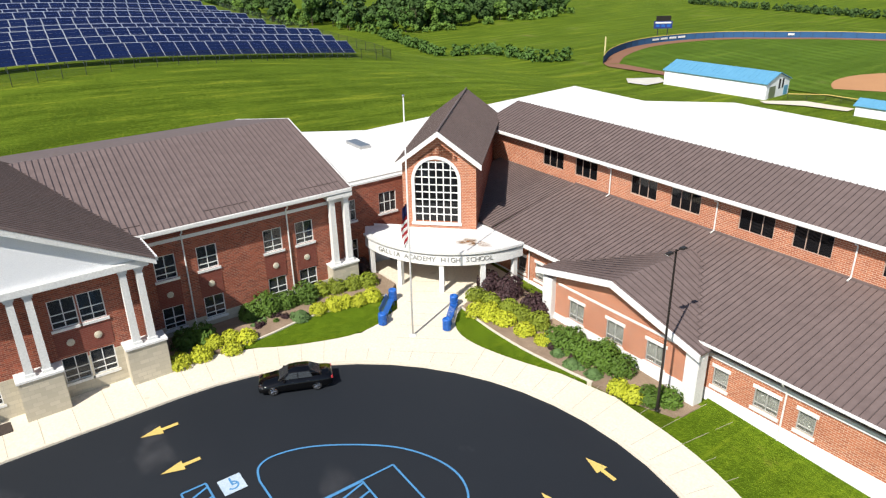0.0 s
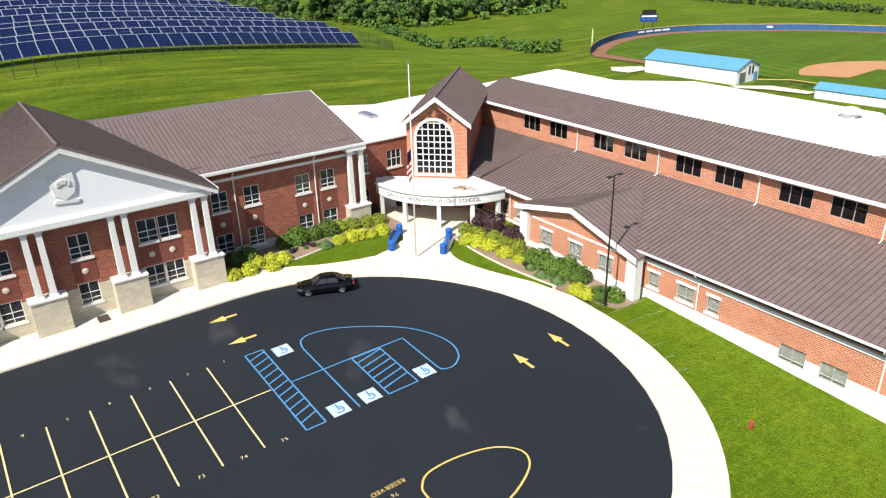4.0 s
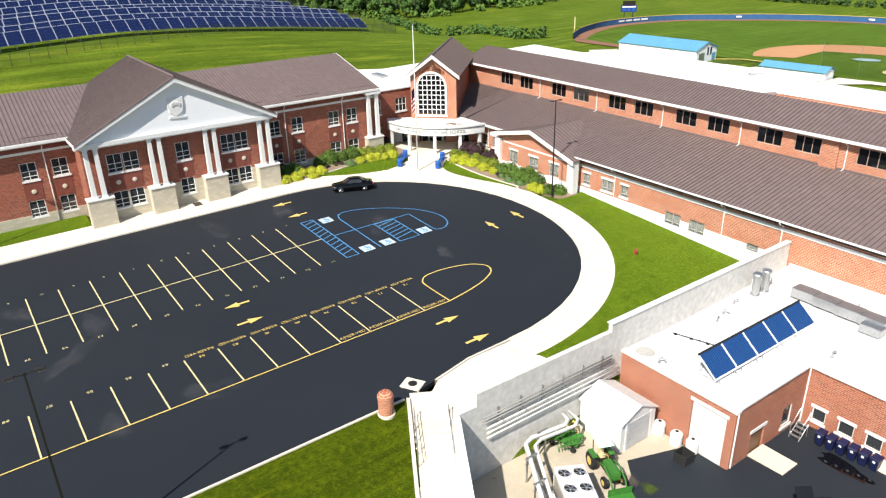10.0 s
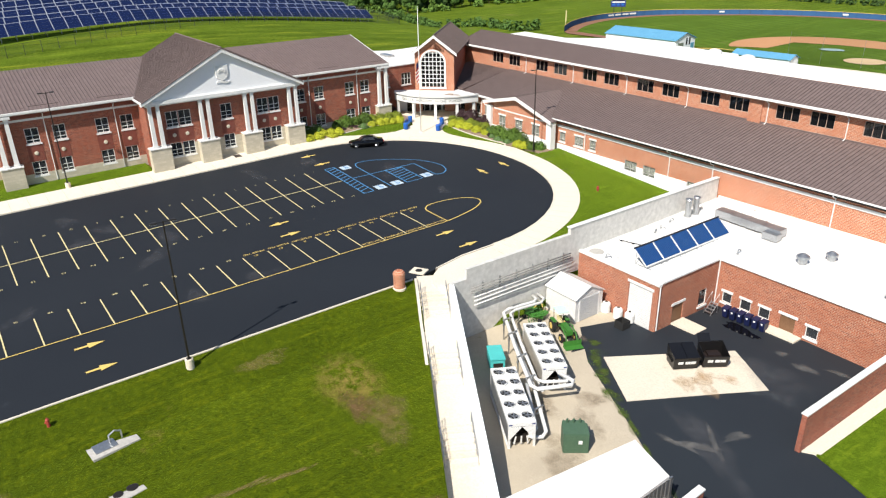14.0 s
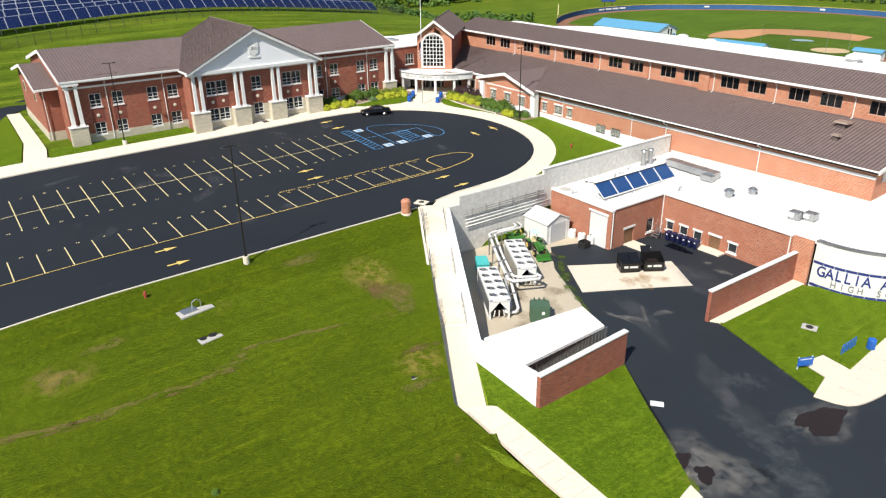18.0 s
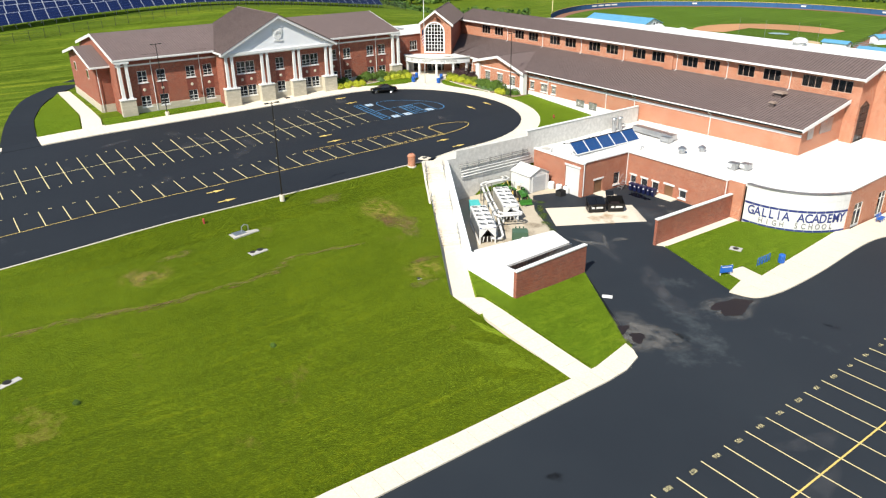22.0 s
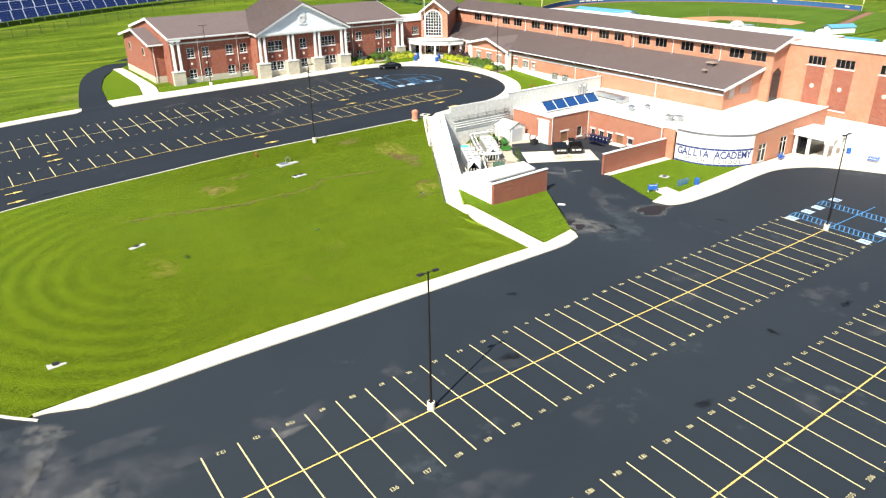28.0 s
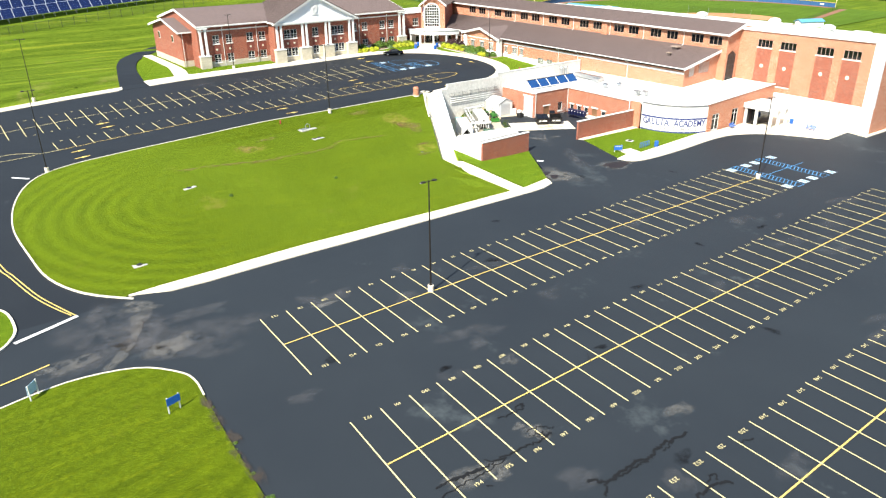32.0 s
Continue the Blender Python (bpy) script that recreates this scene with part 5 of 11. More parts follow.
for x in (-16.4, -2.5, 3.5, 17.5):
    downspout(east, [(x, YE - 0.05, ZE - 0.25), (x, YE + 0.1, ZE - 0.45), (x, YW - 0.12, ZE - 0.65), (x, YW - 0.12, 0.4 if x < 0 else 1.2)])
# the roof runs on up to the tower's flank
YEE = 36.8
seamed_roof(east, (-44.6, YEE, 5.056), (-35.45, YEE, 5.056), (-35.45, YK, ZK), (-44.6, YK, ZK))
for k in range(8):
    xa, xb = -44.65 - 1.48 * k, -44.65 - 1.48 * (k + 1)
    ya, yb = (max(YEE, 37.6 - 47.87 - x) for x in (xa, xb))
    if yb < YK - 0.3:
        zz = lambda y: ZE + (y - YE) * (ZK - ZE) / (YK - YE)
        seamed_roof(east, (xb, yb, zz(yb)), (xa, ya, zz(ya)), (xa, YK, ZK), (xb, YK, ZK))
boxpart("soffit", (-47.4, -35.45, YEE + 0.06, YWW, 4.68, 4.76), M["white"], east)
downspout(east, [(-40.3, YEE - 0.05, 4.85), (-40.3, YWW - 0.12, 4.5), (-40.3, YWW - 0.12, 0.4)])
boxpart("gutter", (-48.3, -35.45, YEE - 0.16, YEE + 0.05, 5.056 - 0.32, 5.056 - 0.03), M["white"], east, "white eave gutter", 0.03)
# end wall and rake of the lower roof
bm = bmesh.new()
loft(bm, [(XE - 0.3, YW + 0.305, -0.6), (XE - 0.3, YK, -0.6), (XE - 0.3, YK, 7.2), (XE - 0.3, YW + 0.305, 4.68)], [(XE, YW + 0.305, -0.6), (XE, YK, -0.6), (XE, YK, 7.2), (XE, YW + 0.305, 4.68)])
part("end_wall", bm, M["brick_orange"], east)
for y0, y1 in ((37.6, 39.0), (40.6, 43.6)):
    bm = bmesh.new()
    for k in range(14):
        z = 3.2 + k * 0.14 + (y0 - 37.6) * 0.12
        box(bm, XE, XE + 0.08, y0, y1, z, z + 0.09)
    part("louvre", bm, M["galv"], east, "grey metal louvre")
bm = bmesh.new()
loft(bm, [(XE + 0.5, YE - 0.1, ZE - 0.4), (XE + 0.5, YK, ZK - 0.4), (XE + 0.5, YK, ZK + 0.08), (XE + 0.5, YE - 0.1, ZE + 0.08)], [(XE + 0.62, YE - 0.1, ZE - 0.4), (XE + 0.62, YK, ZK - 0.4), (XE + 0.62, YK, ZK + 0.08), (XE + 0.62, YE - 0.1, ZE + 0.08)])
part("rake_board", bm, M["white"], east, "white rake board")
# clerestory
YL, X0, X1 = 46.35, -57.0, 32.9
cw = []
for a, b in ((-48.5, -45.7), (-44.2, -41.45), (-37.6, -34.85), (-33.45, -30.6), (-27.25, -24.4), (-23.0, -20.15), (-16.87, -14.0), (-12.55, -9.75), (-6.45, -3.6), (-2.25, 0.48), (4.0, 6.95), (8.2, 11.0), (14.15, 17.0), (18.4, 21.2), (24.45, 27.35), (28.65, 31.6)):
    cw.append((a, b, 8.2, 9.88))
wall("clerestory_wall", M["brick_orange"], east, 'y', YL, 1, X0, X1, 7.0, 10.25, cw, 0.3)
for o in cw:
    window(east, 'y', YL, -1, *o, 3, 1, 0, "pale_frame", glass="glass_dark", sill=False)
boxpart("gutter", (X0 - 0.6, X1 + 0.5, YL - 0.85, YL - 0.62, 10.2, 10.5), M["white"], east, "white eave gutter", 0.03)
boxpart("soffit", (X0 - 0.5, X1 + 0.4, YL - 0.62, YL + 0.05, 10.15, 10.26), M["white"], east)
seamed_roof(east, (X0 - 0.6, YL - 0.7, 10.52), (X1 + 0.5, YL - 0.7, 10.52), (X1 + 0.5, 51.0, 12.25), (X0 - 0.6, 51.0, 12.25), label="brown standing-seam metal roof")
bm = bmesh.new()
loft(bm, [(X1 + 0.5, YL - 0.8, 10.1), (X1 + 0.5, 51.0, 11.8), (X1 + 0.5, 51.0, 12.32), (X1 + 0.5, YL - 0.8, 10.6)], [(X1 + 0.62, YL - 0.8, 10.1), (X1 + 0.62, 51.0, 11.8), (X1 + 0.62, 51.0, 12.32), (X1 + 0.62, YL - 0.8, 10.6)])
part("rake_board", bm, M["white"], east, "white rake board")
boxpart("back_parapet", (X0, X1, 50.9, 51.2, 9.5, 12.2), M["white_stucco"], east)
bm = bmesh.new()
loft(bm, [(X0, YL, 4.0), (X0, 51, 4.0), (X0, 51, 12.0), (X0, YL, 10.3)], [(X0 + 0.3, YL, 4.0), (X0 + 0.3, 51, 4.0), (X0 + 0.3, 51, 12.0), (X0 + 0.3, YL, 10.3)])
part("end_wall", bm, M["brick"], east)
bm = bmesh.new()
for pts in ([(YL + 0.305, 0), (46.9, 0), (46.9, 10.45), (YL + 0.305, 10.25)], [(49.6, 0), (50.29, 0), (50.29, 11.6), (49.6, 11.4)], [(46.9, 0), (49.6, 0), (49.6, 1.4), (46.9, 1.4)], [(46.9, 6.5), (48.25, 7.3), (48.25, 10.9), (46.9, 10.45)], [(48.25, 7.3), (49.6, 6.5), (49.6, 11.4), (48.25, 10.9)]):
    loft(bm, [(X1 - 0.3, a, b) for a, b in pts], [(X1, a, b) for a, b in pts])
bmesh.ops.remove_doubles(bm, verts=bm.verts[:], dist=0.001)
part("end_wall", bm, M["brick_orange"], east)
tall = window(east, 'x', X1, 1, 46.9, 49.6, 1.4, 6.5, 3, 5, 0, "black_metal", sill=False)
bm = bmesh.new()
loft(bm, [(X1 - 0.15, 46.9, 6.5), (X1 - 0.15, 49.6, 6.5), (X1 - 0.15, 48.25, 7.3)], [(X1 - 0.1, 46.9, 6.5), (X1 - 0.1, 49.6, 6.5), (X1 - 0.1, 48.25, 7.3)])
part("pointed_pane", bm, M["glass"], tall)
boxpart("pier", (0.62, 2.3, YL - 0.25, YL - 0.002, 7.1, 10.1), M["brick_orange"], east, "projecting brick pier")
for x in (-39.8, -29.1, -18.6, -8.3, 3.05, 12.5, 22.8):
    downspout(east, [(x, YL - 0.7, 10.25), (x, YL - 0.5, 10.0), (x, YL - 0.1, 9.8), (x, YL - 0.1, 7.5), (x, YL - 0.5, 7.38)])
boxpart("wall_below", (XE + 0.003, X1, YL, YL + 0.3, 0.8, 7.0), M["brick_orange"], east)
boxpart("flashing", (-44.0, XE, YL - 0.12, YL + 0.02, 7.3, 7.5), M["metal_roof"], east)
for x, y, w in ((23.0, 43.7, 1.1), (24.2, 40.2, 0.62)):
    z = ZE + (y - YE) * (ZK - ZE) / (YK - YE)
    hood = boxpart("roof_vent", (x - w * 0.5, x + w * 0.5, y - w * 0.4, y + w * 0.4, z - 0.2, z + 0.5), M["seam"], east, "brown hooded roof vent")
    # hood in a paler brown than the box below
    bm = bmesh.new()
    q = [(x - w * 0.8, y - w * 0.65), (x + w * 0.8, y - w * 0.65), (x + w * 0.8, y + w * 0.65), (x - w * 0.8, y + w * 0.65)]
    loft(bm, [(a, b, z + 0.5) for a, b in q], [(x + (a - x) * 0.8, y + (b - y) * 0.8, z + 0.72) for a, b in q])
    part("hood", bm, M["hood_brown"], hood, "pale brown metal hood")
# gabled bay
YB = 34.9
gw = [(-33.0, -31.5, 1.9, 3.5), (-29.3, -27.7, 1.9, 3.5), (-25.7, -24.1, 1.9, 3.5)]
wall("bay_plinth", M["white_stucco"], east, 'y', YB - 0.06, 1, -34.9, -21.9, -0.4, 1.75, (), 0.36, "white base band")
wall("bay_wall", M["brick_orange"], east, 'y', YB, 1, -34.9, -21.9, 1.75, 4.6, gw, 0.3)
for o in gw:
    window(east, 'y', YB, -1, *o, 2, 2, 0.92, "window_grey", head=True, glass="glass_clear", cross=(0.25,))
boxpart("band", (-34.2, -22.6, YB - 0.05, YB + 0.05, 4.25, 4.42), M["white"], east, "white stone band")
bm = bmesh.new()
loft(bm, [(-34.9, YB, 4.6), (-21.9, YB, 4.6), (-21.9, YB, 4.75), (-28.6, YB, 6.65), (-34.9, YB, 5.3)], [(-34.9, YB + 0.3, 4.6), (-21.9, YB + 0.3, 4.6), (-21.9, YB + 0.3, 4.75), (-28.6, YB + 0.3, 6.65), (-34.9, YB + 0.3, 5.3)])
part("bay_gable", bm, M["brick_orange"], east)
for x0, x1 in ((-35.5, -34.5), (-22.3, -21.3)):
    boxpart("corner_pier", (x0, x1, YB - 0.45, YB + 0.5, -0.3, 4.7), M["white"], east, "white corner pier", 0.03)
boxpart("bay_side", (-22.2, -21.9, YB + 0.3, YW, -0.4, 4.7), M["brick_orange"], east)
boxpart("bay_side", (-34.9, -34.6, YB + 0.3, YW, -0.4, 4.7), M["brick_orange"], east)
YF = YB - 0.7
seamed_roof(east, (-21.2, YF, 4.72), (-21.2, 41.0, 4.72), (-28.6, 43.2, 6.9), (-28.6, YF, 6.9), label="brown metal gable roof")
seamed_roof(east, (-35.9, 41.0, 4.9), (-35.9, YF, 5.3), (-28.6, YF, 6.9), (-28.6, 43.2, 6.9))
bm = bmesh.new()
for xa, za in ((-21.1, 4.75), (-36.0, 5.3)):
    loft(bm, [(xa, YF - 0.12, za - 0.45), (-28.6, YF - 0.12, 6.5), (-28.6, YF - 0.12, 6.97), (xa, YF - 0.12, za + 0.02)], [(xa, YF, za - 0.45), (-28.6, YF, 6.5), (-28.6, YF, 6.97), (xa, YF, za + 0.02)])
part("rake_board", bm, M["white"], east, "white rake board")

# -- flat roofs behind --
rear = empty("rear_block", 0, 0, 0, "large flat-roofed school block with white membrane roof", "school building")
rear.matrix_world = Matrix.Identity(4)
bm = bmesh.new()
prism(bm, [(-80.5, 27.2), (-56.0, 27.2), (-55.9, 36.3), (-60, 46.4), (-57.2, 51.1), (X1 - 0.5, 51.25), (X1 - 0.5, 76.8), (8.0, 77.4), (7.0, 81.3), (-24, 81.6), (-26, 84.4), (-53.2, 84.9), (-61.5, 77.0), (-75.0, 77.6), (-72, 40)], 8.0, 8.15)
part("roof", bm, M["membrane"], rear, "white membrane roof")
bm = bmesh.new()
prism(bm, [(-74, 52), (X1 - 0.8, 52), (X1 - 0.8, 76.5), (7.7, 77.1), (6.7, 81.0), (-24.3, 81.3), (-26.3, 84.1), (-53, 84.6), (-61.3, 76.7), (-74.6, 77.3)], -4.2, 8.0)
part("wall", bm, M["brick"], rear)
# raised brick storey with a recess at its end
bm = bmesh.new()
prism(bm, [(-13.1, 60.8), (X1 - 0.5, 60.8), (X1 - 0.5, 70.0), (-13.1, 70.0)], 8.15, 10.25)
part("upper_wall", bm, M["brick_orange"], rear)
boxpart("upper_side", (-21.0, -13.102, 62.6, 70.0, 8.15, 10.1), M["brick"], rear)
bm = bmesh.new()
prism(bm, [(-13.2, 60.7), (X1 - 0.5, 60.7), (X1 - 0.5, 70.1), (-21.2, 70.1), (-21.2, 56.3), (-15.4, 56.0)], 10.252, 10.36)
part("upper_roof", bm, M["membrane"], rear, "white membrane roof")
bm = bmesh.new()
loft(bm, [(-15.45, 55.9, 9.95), (-15.3, 55.9, 9.95), (-15.3, 55.9, 10.4), (-15.45, 55.9, 10.4)], [(-13.2, 60.78, 9.95), (-13.05, 60.78, 9.95), (-13.05, 60.78, 10.4), (-13.2, 60.78, 10.4)])
part("upper_fascia", bm, M["galv"], rear, "grey metal fascia")
bm = bmesh.new()
prism(bm, [(-66.5 - 1.6, 35.4), (-66.5 + 1.6, 35.4), (-66.5 + 1.6, 36.6), (-66.5 - 1.6, 36.6)], 8.15, 8.5)
part("roof_hatch", bm, M["galv"], rear, "grey roof curb")
for x, y, z in ((-52, 60, 8.15), (-33, 63, 8.15), (-60, 62, 8.15), (-24, 66, 8.15)):
    bm = bmesh.new()
    cyl(bm, (x, y), 0.1, 0.1, z, z + 0.25, 10), cyl(bm, (x, y), 0.2, 0.06, z + 0.25, z + 0.4, 10)
    part("roof_vent", bm, M["galv"], rear, "small metal roof vent")
# big white domed fans
for x, y, z in ((-20.1, 78.0, 8.15), (12.1, 66.7, 10.36), (29.8, 66.9, 10.36), (46.0, 57.5, 11.1), (-27.5, 79.5, 8.15)):
    fan = empty("roof_fan", x, y, z, "large white domed roof fan on a square curb", "roof fan", "domed roof fans")
    boxpart("curb", (-0.75, 0.75, -0.75, 0.75, -0.05, 0.4), M["white_metal"], fan)
    bm = bmesh.new()
    prof = [(0.75, 0.4), (1.25, 0.5), (1.3, 0.62), (1.15, 0.9), (0.8, 1.12), (0.35, 1.24), (0.01, 1.26)]
    rows = [[bm.verts.new(p) for p in ring((0, 0), r, h, 20)] for r, h in prof]
    for p, q in zip(rows, rows[1:]):
        for k in range(20):
            bm.faces.new((p[k], p[(k + 1) % 20], q[(k + 1) % 20], q[k]))
    part("dome", bm, M["white_metal"], fan, "white spun-metal dome", smooth=True)

# -- gymnasium --
gym = empty("gymnasium", 0, 0, 0, "tall red brick gymnasium with dark upper windows", "school building")
gym.matrix_world = Matrix.Identity(4)
YG = 50.3
gws = [(36.8, 39.8, 8.0, 9.45), (41.4, 44.5, 7.95, 9.4), (48.4, 51.5, 7.85, 9.3), (53.2, 56.3, 7.75, 9.25)]
wall("brick_wall", M["brick_orange"], gym, 'y', YG, 1, 32.92, 58.3, 0.05, 10.9, gws, 0.3)
wall("base_wall", M["white_stucco"], gym, 'y', YG - 0.1, 1, 41.7, 60.1, -5.2, 0.05, (), 0.4, "white block base")
for k, o in enumerate(gws):
    window(gym, 'y', YG, -1, *o, 4, 1, 0, "pale_frame", sill=False, glass="glass_dark")
    boxpart("panel", (o[0], o[1], YG - 0.03, YG + 0.02, 1.25 if k < 2 else 0.1, o[2] - 0.25), M["brick"], gym, "darker red brick panel")
    boxpart("sill", (o[0] - 0.1, o[1] + 0.1, YG - 0.1, YG - 0.035, o[2] - 0.16, o[2]), M["white"], gym)
    medallion(gym, 'y', YG - 0.03, -1, (o[0] + o[1]) / 2 - 0.1, 4.6, 0.36)
boxpart("flashing", (33.0, 44.4, YG - 0.08, YG - 0.005, 1.0, 1.2), M["white"], gym, "white roof flashing")
boxpart("coping", (32.92, 60.3, YG - 0.25, YG + 0.35, 10.9, 11.25), M["white"], gym, "white coping")
boxpart("corner_pier", (58.3, 60.1, YG - 0.14, YG + 0.5, 0.05, 10.9), M["white_stucco"], gym, "white corner pier")
boxpart("side_wall", (59.8, 60.1, YG + 0.5, 62, -5.2, 10.9), M["brick_orange"], gym)
bm = bmesh.new()
slab(bm, ((32.95, 51.3, 11.1), (60, YG + 0.36, 11.1), (60, 62, 11.0), (32.95, 62, 11.0)), 0.3)
part("roof", bm, M["membrane"], gym, "white membrane roof")
boxpart("rear_wall", (32.92, 59.8, 61.7, 62, -5.2, 10.65), M["brick"], gym)
for x, y in ((36.3, 55.4), (53.8, 54.0)):
    bm = bmesh.new()
    box(bm, x - 1.5, x + 1.5, y - 0.9, y + 0.9, 11.05, 12.1)
    unit = part("roof_unit", bm, M["white_metal"], gym, "white rooftop air unit", bevel=0.15)


# ---- service court, steps and walls ----
# steps beside the wall, in three flights
steps = empty("outdoor_steps", 0, 0, 0, "long pale concrete steps in three flights with metal handrails", "steps")
steps.matrix_world = Matrix.Identity(4)
SO, SD = Vector((0.0, -0.75, 0)), Vector((30.7, -17.5, 0)).normalized()
SN = Vector((-SD.y, SD.x, 0))


def step_width(s):
    return max(1.0, min(2.0, 1.9 - (s - 2.8) * 0.04))


for s0, s1, z0, z1, n in ((-0.3, 2.65, -0.18, -0.34, 0), (2.65, 5.65, -0.34, -1.36, 6), (5.65, 10.5, -1.36, -1.80, 0), (10.5, 13.5, -1.80, -2.82, 6),
                          (13.5, 18.4, -2.82, -2.95, 0), (18.4, 21.3, -2.95, -3.86, 6), (21.3, 33.2, -3.86, -4.36, 0)):
    for k in range(max(n, 1)):
        a, b = s0 + (s1 - s0) * k / max(n, 1), s0 + (s1 - s0) * (k + 1) / max(n, 1)
        za, zb = (z0, z1) if n == 0 else ((z0 + (z1 - z0) * (k + 1) / n,) * 2)
        q = [SO + SD * a - SN * 1.45, SO + SD * b - SN * 1.45, SO + SD * b + SN * step_width(b), SO + SD * a + SN * step_width(a)]
        bm = bmesh.new()
        loft(bm, [p + Vector((0, 0, z - 0.9)) for p, z in zip(q, (za, zb, zb, za))], [p + Vector((0, 0, z)) for p, z in zip(q, (za, zb, zb, za))])
        part("tread" if n else "landing", bm, M["concrete"], steps)
    if n:
        for off in (-1.3, 1.0):
            bm = bmesh.new()
            p0, p1 = SO + SD * (s0 - 0.3) + SN * off, SO + SD * (s1 + 0.3) + SN * off
            for h in (0.5, 0.92):
                tube(bm, [(p0.x, p0.y, z0 + h), (p1.x, p1.y, z1 + h)], 0.028, 6)
            for t in (0.0, 0.25, 0.5, 0.75, 1.0):
                p = p0.lerp(p1, t)
                tube(bm, [(p.x, p.y, z0 + (z1 - z0) * t - 0.1), (p.x, p.y, z0 + (z1 - z0) * t + 0.92)], 0.028, 6)
            part("handrail", bm, M["galv"], steps, "grey metal handrail")
bm = bmesh.new()
rim = [(0.4, -0.05), (2.65, -0.15), (5.65, -1.17), (10.5, -1.61), (13.5, -2.63), (18.4, -2.76), (21.3, -3.67), (33.0, -4.2)]
for (sa, za), (sb, zb) in zip(rim, rim[1:]):
    a, b, d = SO + SD * sa - SN * 1.58, SO + SD * sb - SN * 1.58, SN * 0.12
    loft(bm, [a - d + Vector((0, 0, za - 1.3)), a + d + Vector((0, 0, za - 1.3)), a + d + Vector((0, 0, za)), a - d + Vector((0, 0, za))],
         [b - d + Vector((0, 0, zb - 1.3)), b + d + Vector((0, 0, zb - 1.3)), b + d + Vector((0, 0, zb)), b - d + Vector((0, 0, zb))])
bmesh.ops.remove_doubles(bm, verts=bm.verts[:], dist=0.001)
part("side_kerb", bm, M["kerb"], steps)
patch("footpath", [(28.0, -17.6), (29.4, -15.4), (44.45, -16.0), (44.45, -18.3)], 0.05, M["concrete"], "pale concrete footpath across the lawn", "footpath", step=3,
      level=lambda x, y: -4.32 + (lower(44, y) + 0.08 + 4.32) * smooth((x - 28) / 15.4))


def leaning_wall(name, a, b, thick, z0, za, zb, material, label, category="wall"):
    """Upright wall from a to b whose top falls from za to zb."""
    d = Vector((b[0] - a[0], b[1] - a[1], 0)).normalized()
    n = Vector((-d.y, d.x, 0)) * thick / 2
    A, B = Vector((*a, 0)), Vector((*b, 0))
    bm = bmesh.new()
    loft(bm, [A - n + Vector((0, 0, z0)), A + n + Vector((0, 0, z0)), A + n + Vector((0, 0, za)), A - n + Vector((0, 0, za))],
         [B - n + Vector((0, 0, z0)), B + n + Vector((0, 0, z0)), B + n + Vector((0, 0, zb)), B - n + Vector((0, 0, zb))])
    return tagged(done(name, bm, material), label, category, kind="structure")


leaning_wall("wall_steps", (4.4, -1.75), (24.1, -12.95), 0.4, -5.6, 1.15, -2.3, M["white_stucco"], "white retaining wall beside the steps")
leaning_wall("wall_yard", (4.4, -1.9), (4.4, -0.25), 0.38, -5.4, 1.2, 1.2, M["yard_concrete"], "weathered grey concrete retaining wall")
leaning_wall("wall_yard", (4.4, -0.25), (4.4, 12.4), 0.38, -5.4, 2.15, 2.15, M["yard_concrete"], "weathered grey concrete retaining wall")
leaning_wall("wall_parapet", (4.4, 12.4), (4.4, 35.9), 0.36, -2.0, 2.8, 3.0, M["yard_concrete"], "weathered grey concrete parapet wall")
bm = bmesh.new()
loft(bm, [(4.15, 12.3, 2.802), (4.65, 12.3, 2.802), (4.65, 12.3, 2.88), (4.15, 12.3, 2.88)], [(4.15, 35.9, 3.002), (4.65, 35.9, 3.002), (4.65, 35.9, 3.08), (4.15, 35.9, 3.08)])
tagged(done("parapet_coping", bm, M["white"]), "white coping on the concrete parapet", "coping", kind="structure")
for z in (0.3, 0.05, -0.2):
    bm = bmesh.new()
    tube(bm, [(4.85, 0.0, z), (4.85, 12.3, z)], 0.05, 8)
    tagged(done("wall_pipe", bm, M["letter_grey"], smooth=True), "grey insulated pipe along the concrete wall", "pipe", "pipes along the yard wall")
for y in (1.5, 3.5, 5.5, 7.5, 9.5, 11.5):
    bm = bmesh.new()
    box(bm, 4.6, 5.05, y - 0.04, y + 0.04, -0.32, -0.26), box(bm, 4.6, 4.66, y - 0.04, y + 0.04, -0.9, 0.5)
    tagged(done("pipe_bracket", bm, M["galv"]), "steel bracket holding pipes on the wall", "bracket", "pipe brackets on the yard wall")

# enclosure with white shed and brick screen wall
leaning_wall("wall_screen", (31.62, -13.3), (31.12, -3.2), 0.36, -5.8, -1.3, -1.3, M["brick"], "red brick screen wall of the service court")
bm = bmesh.new()
loft(bm, [(31.38, -13.36, -1.3), (31.86, -13.36, -1.3), (31.86, -13.36, -1.18), (31.38, -13.36, -1.18)], [(30.88, -3.14, -1.3), (31.36, -3.14, -1.3), (31.36, -3.14, -1.18), (30.88, -3.14, -1.18)])
tagged(done("wall_screen_coping", bm, M["white"]), "white coping on the brick screen wall", "coping", kind="structure")
leaning_wall("wall_enclosure", (24.0, -13.0), (31.42, -13.2), 0.3, -5.6, -1.9, -1.24, M["white_stucco"], "white rendered enclosure wall")
shed = empty("storage_shed", 0, 0, 0, "low shed with white roof and grey corrugated side", "shed")
shed.matrix_world = Matrix.Identity(4)
bm = bmesh.new()
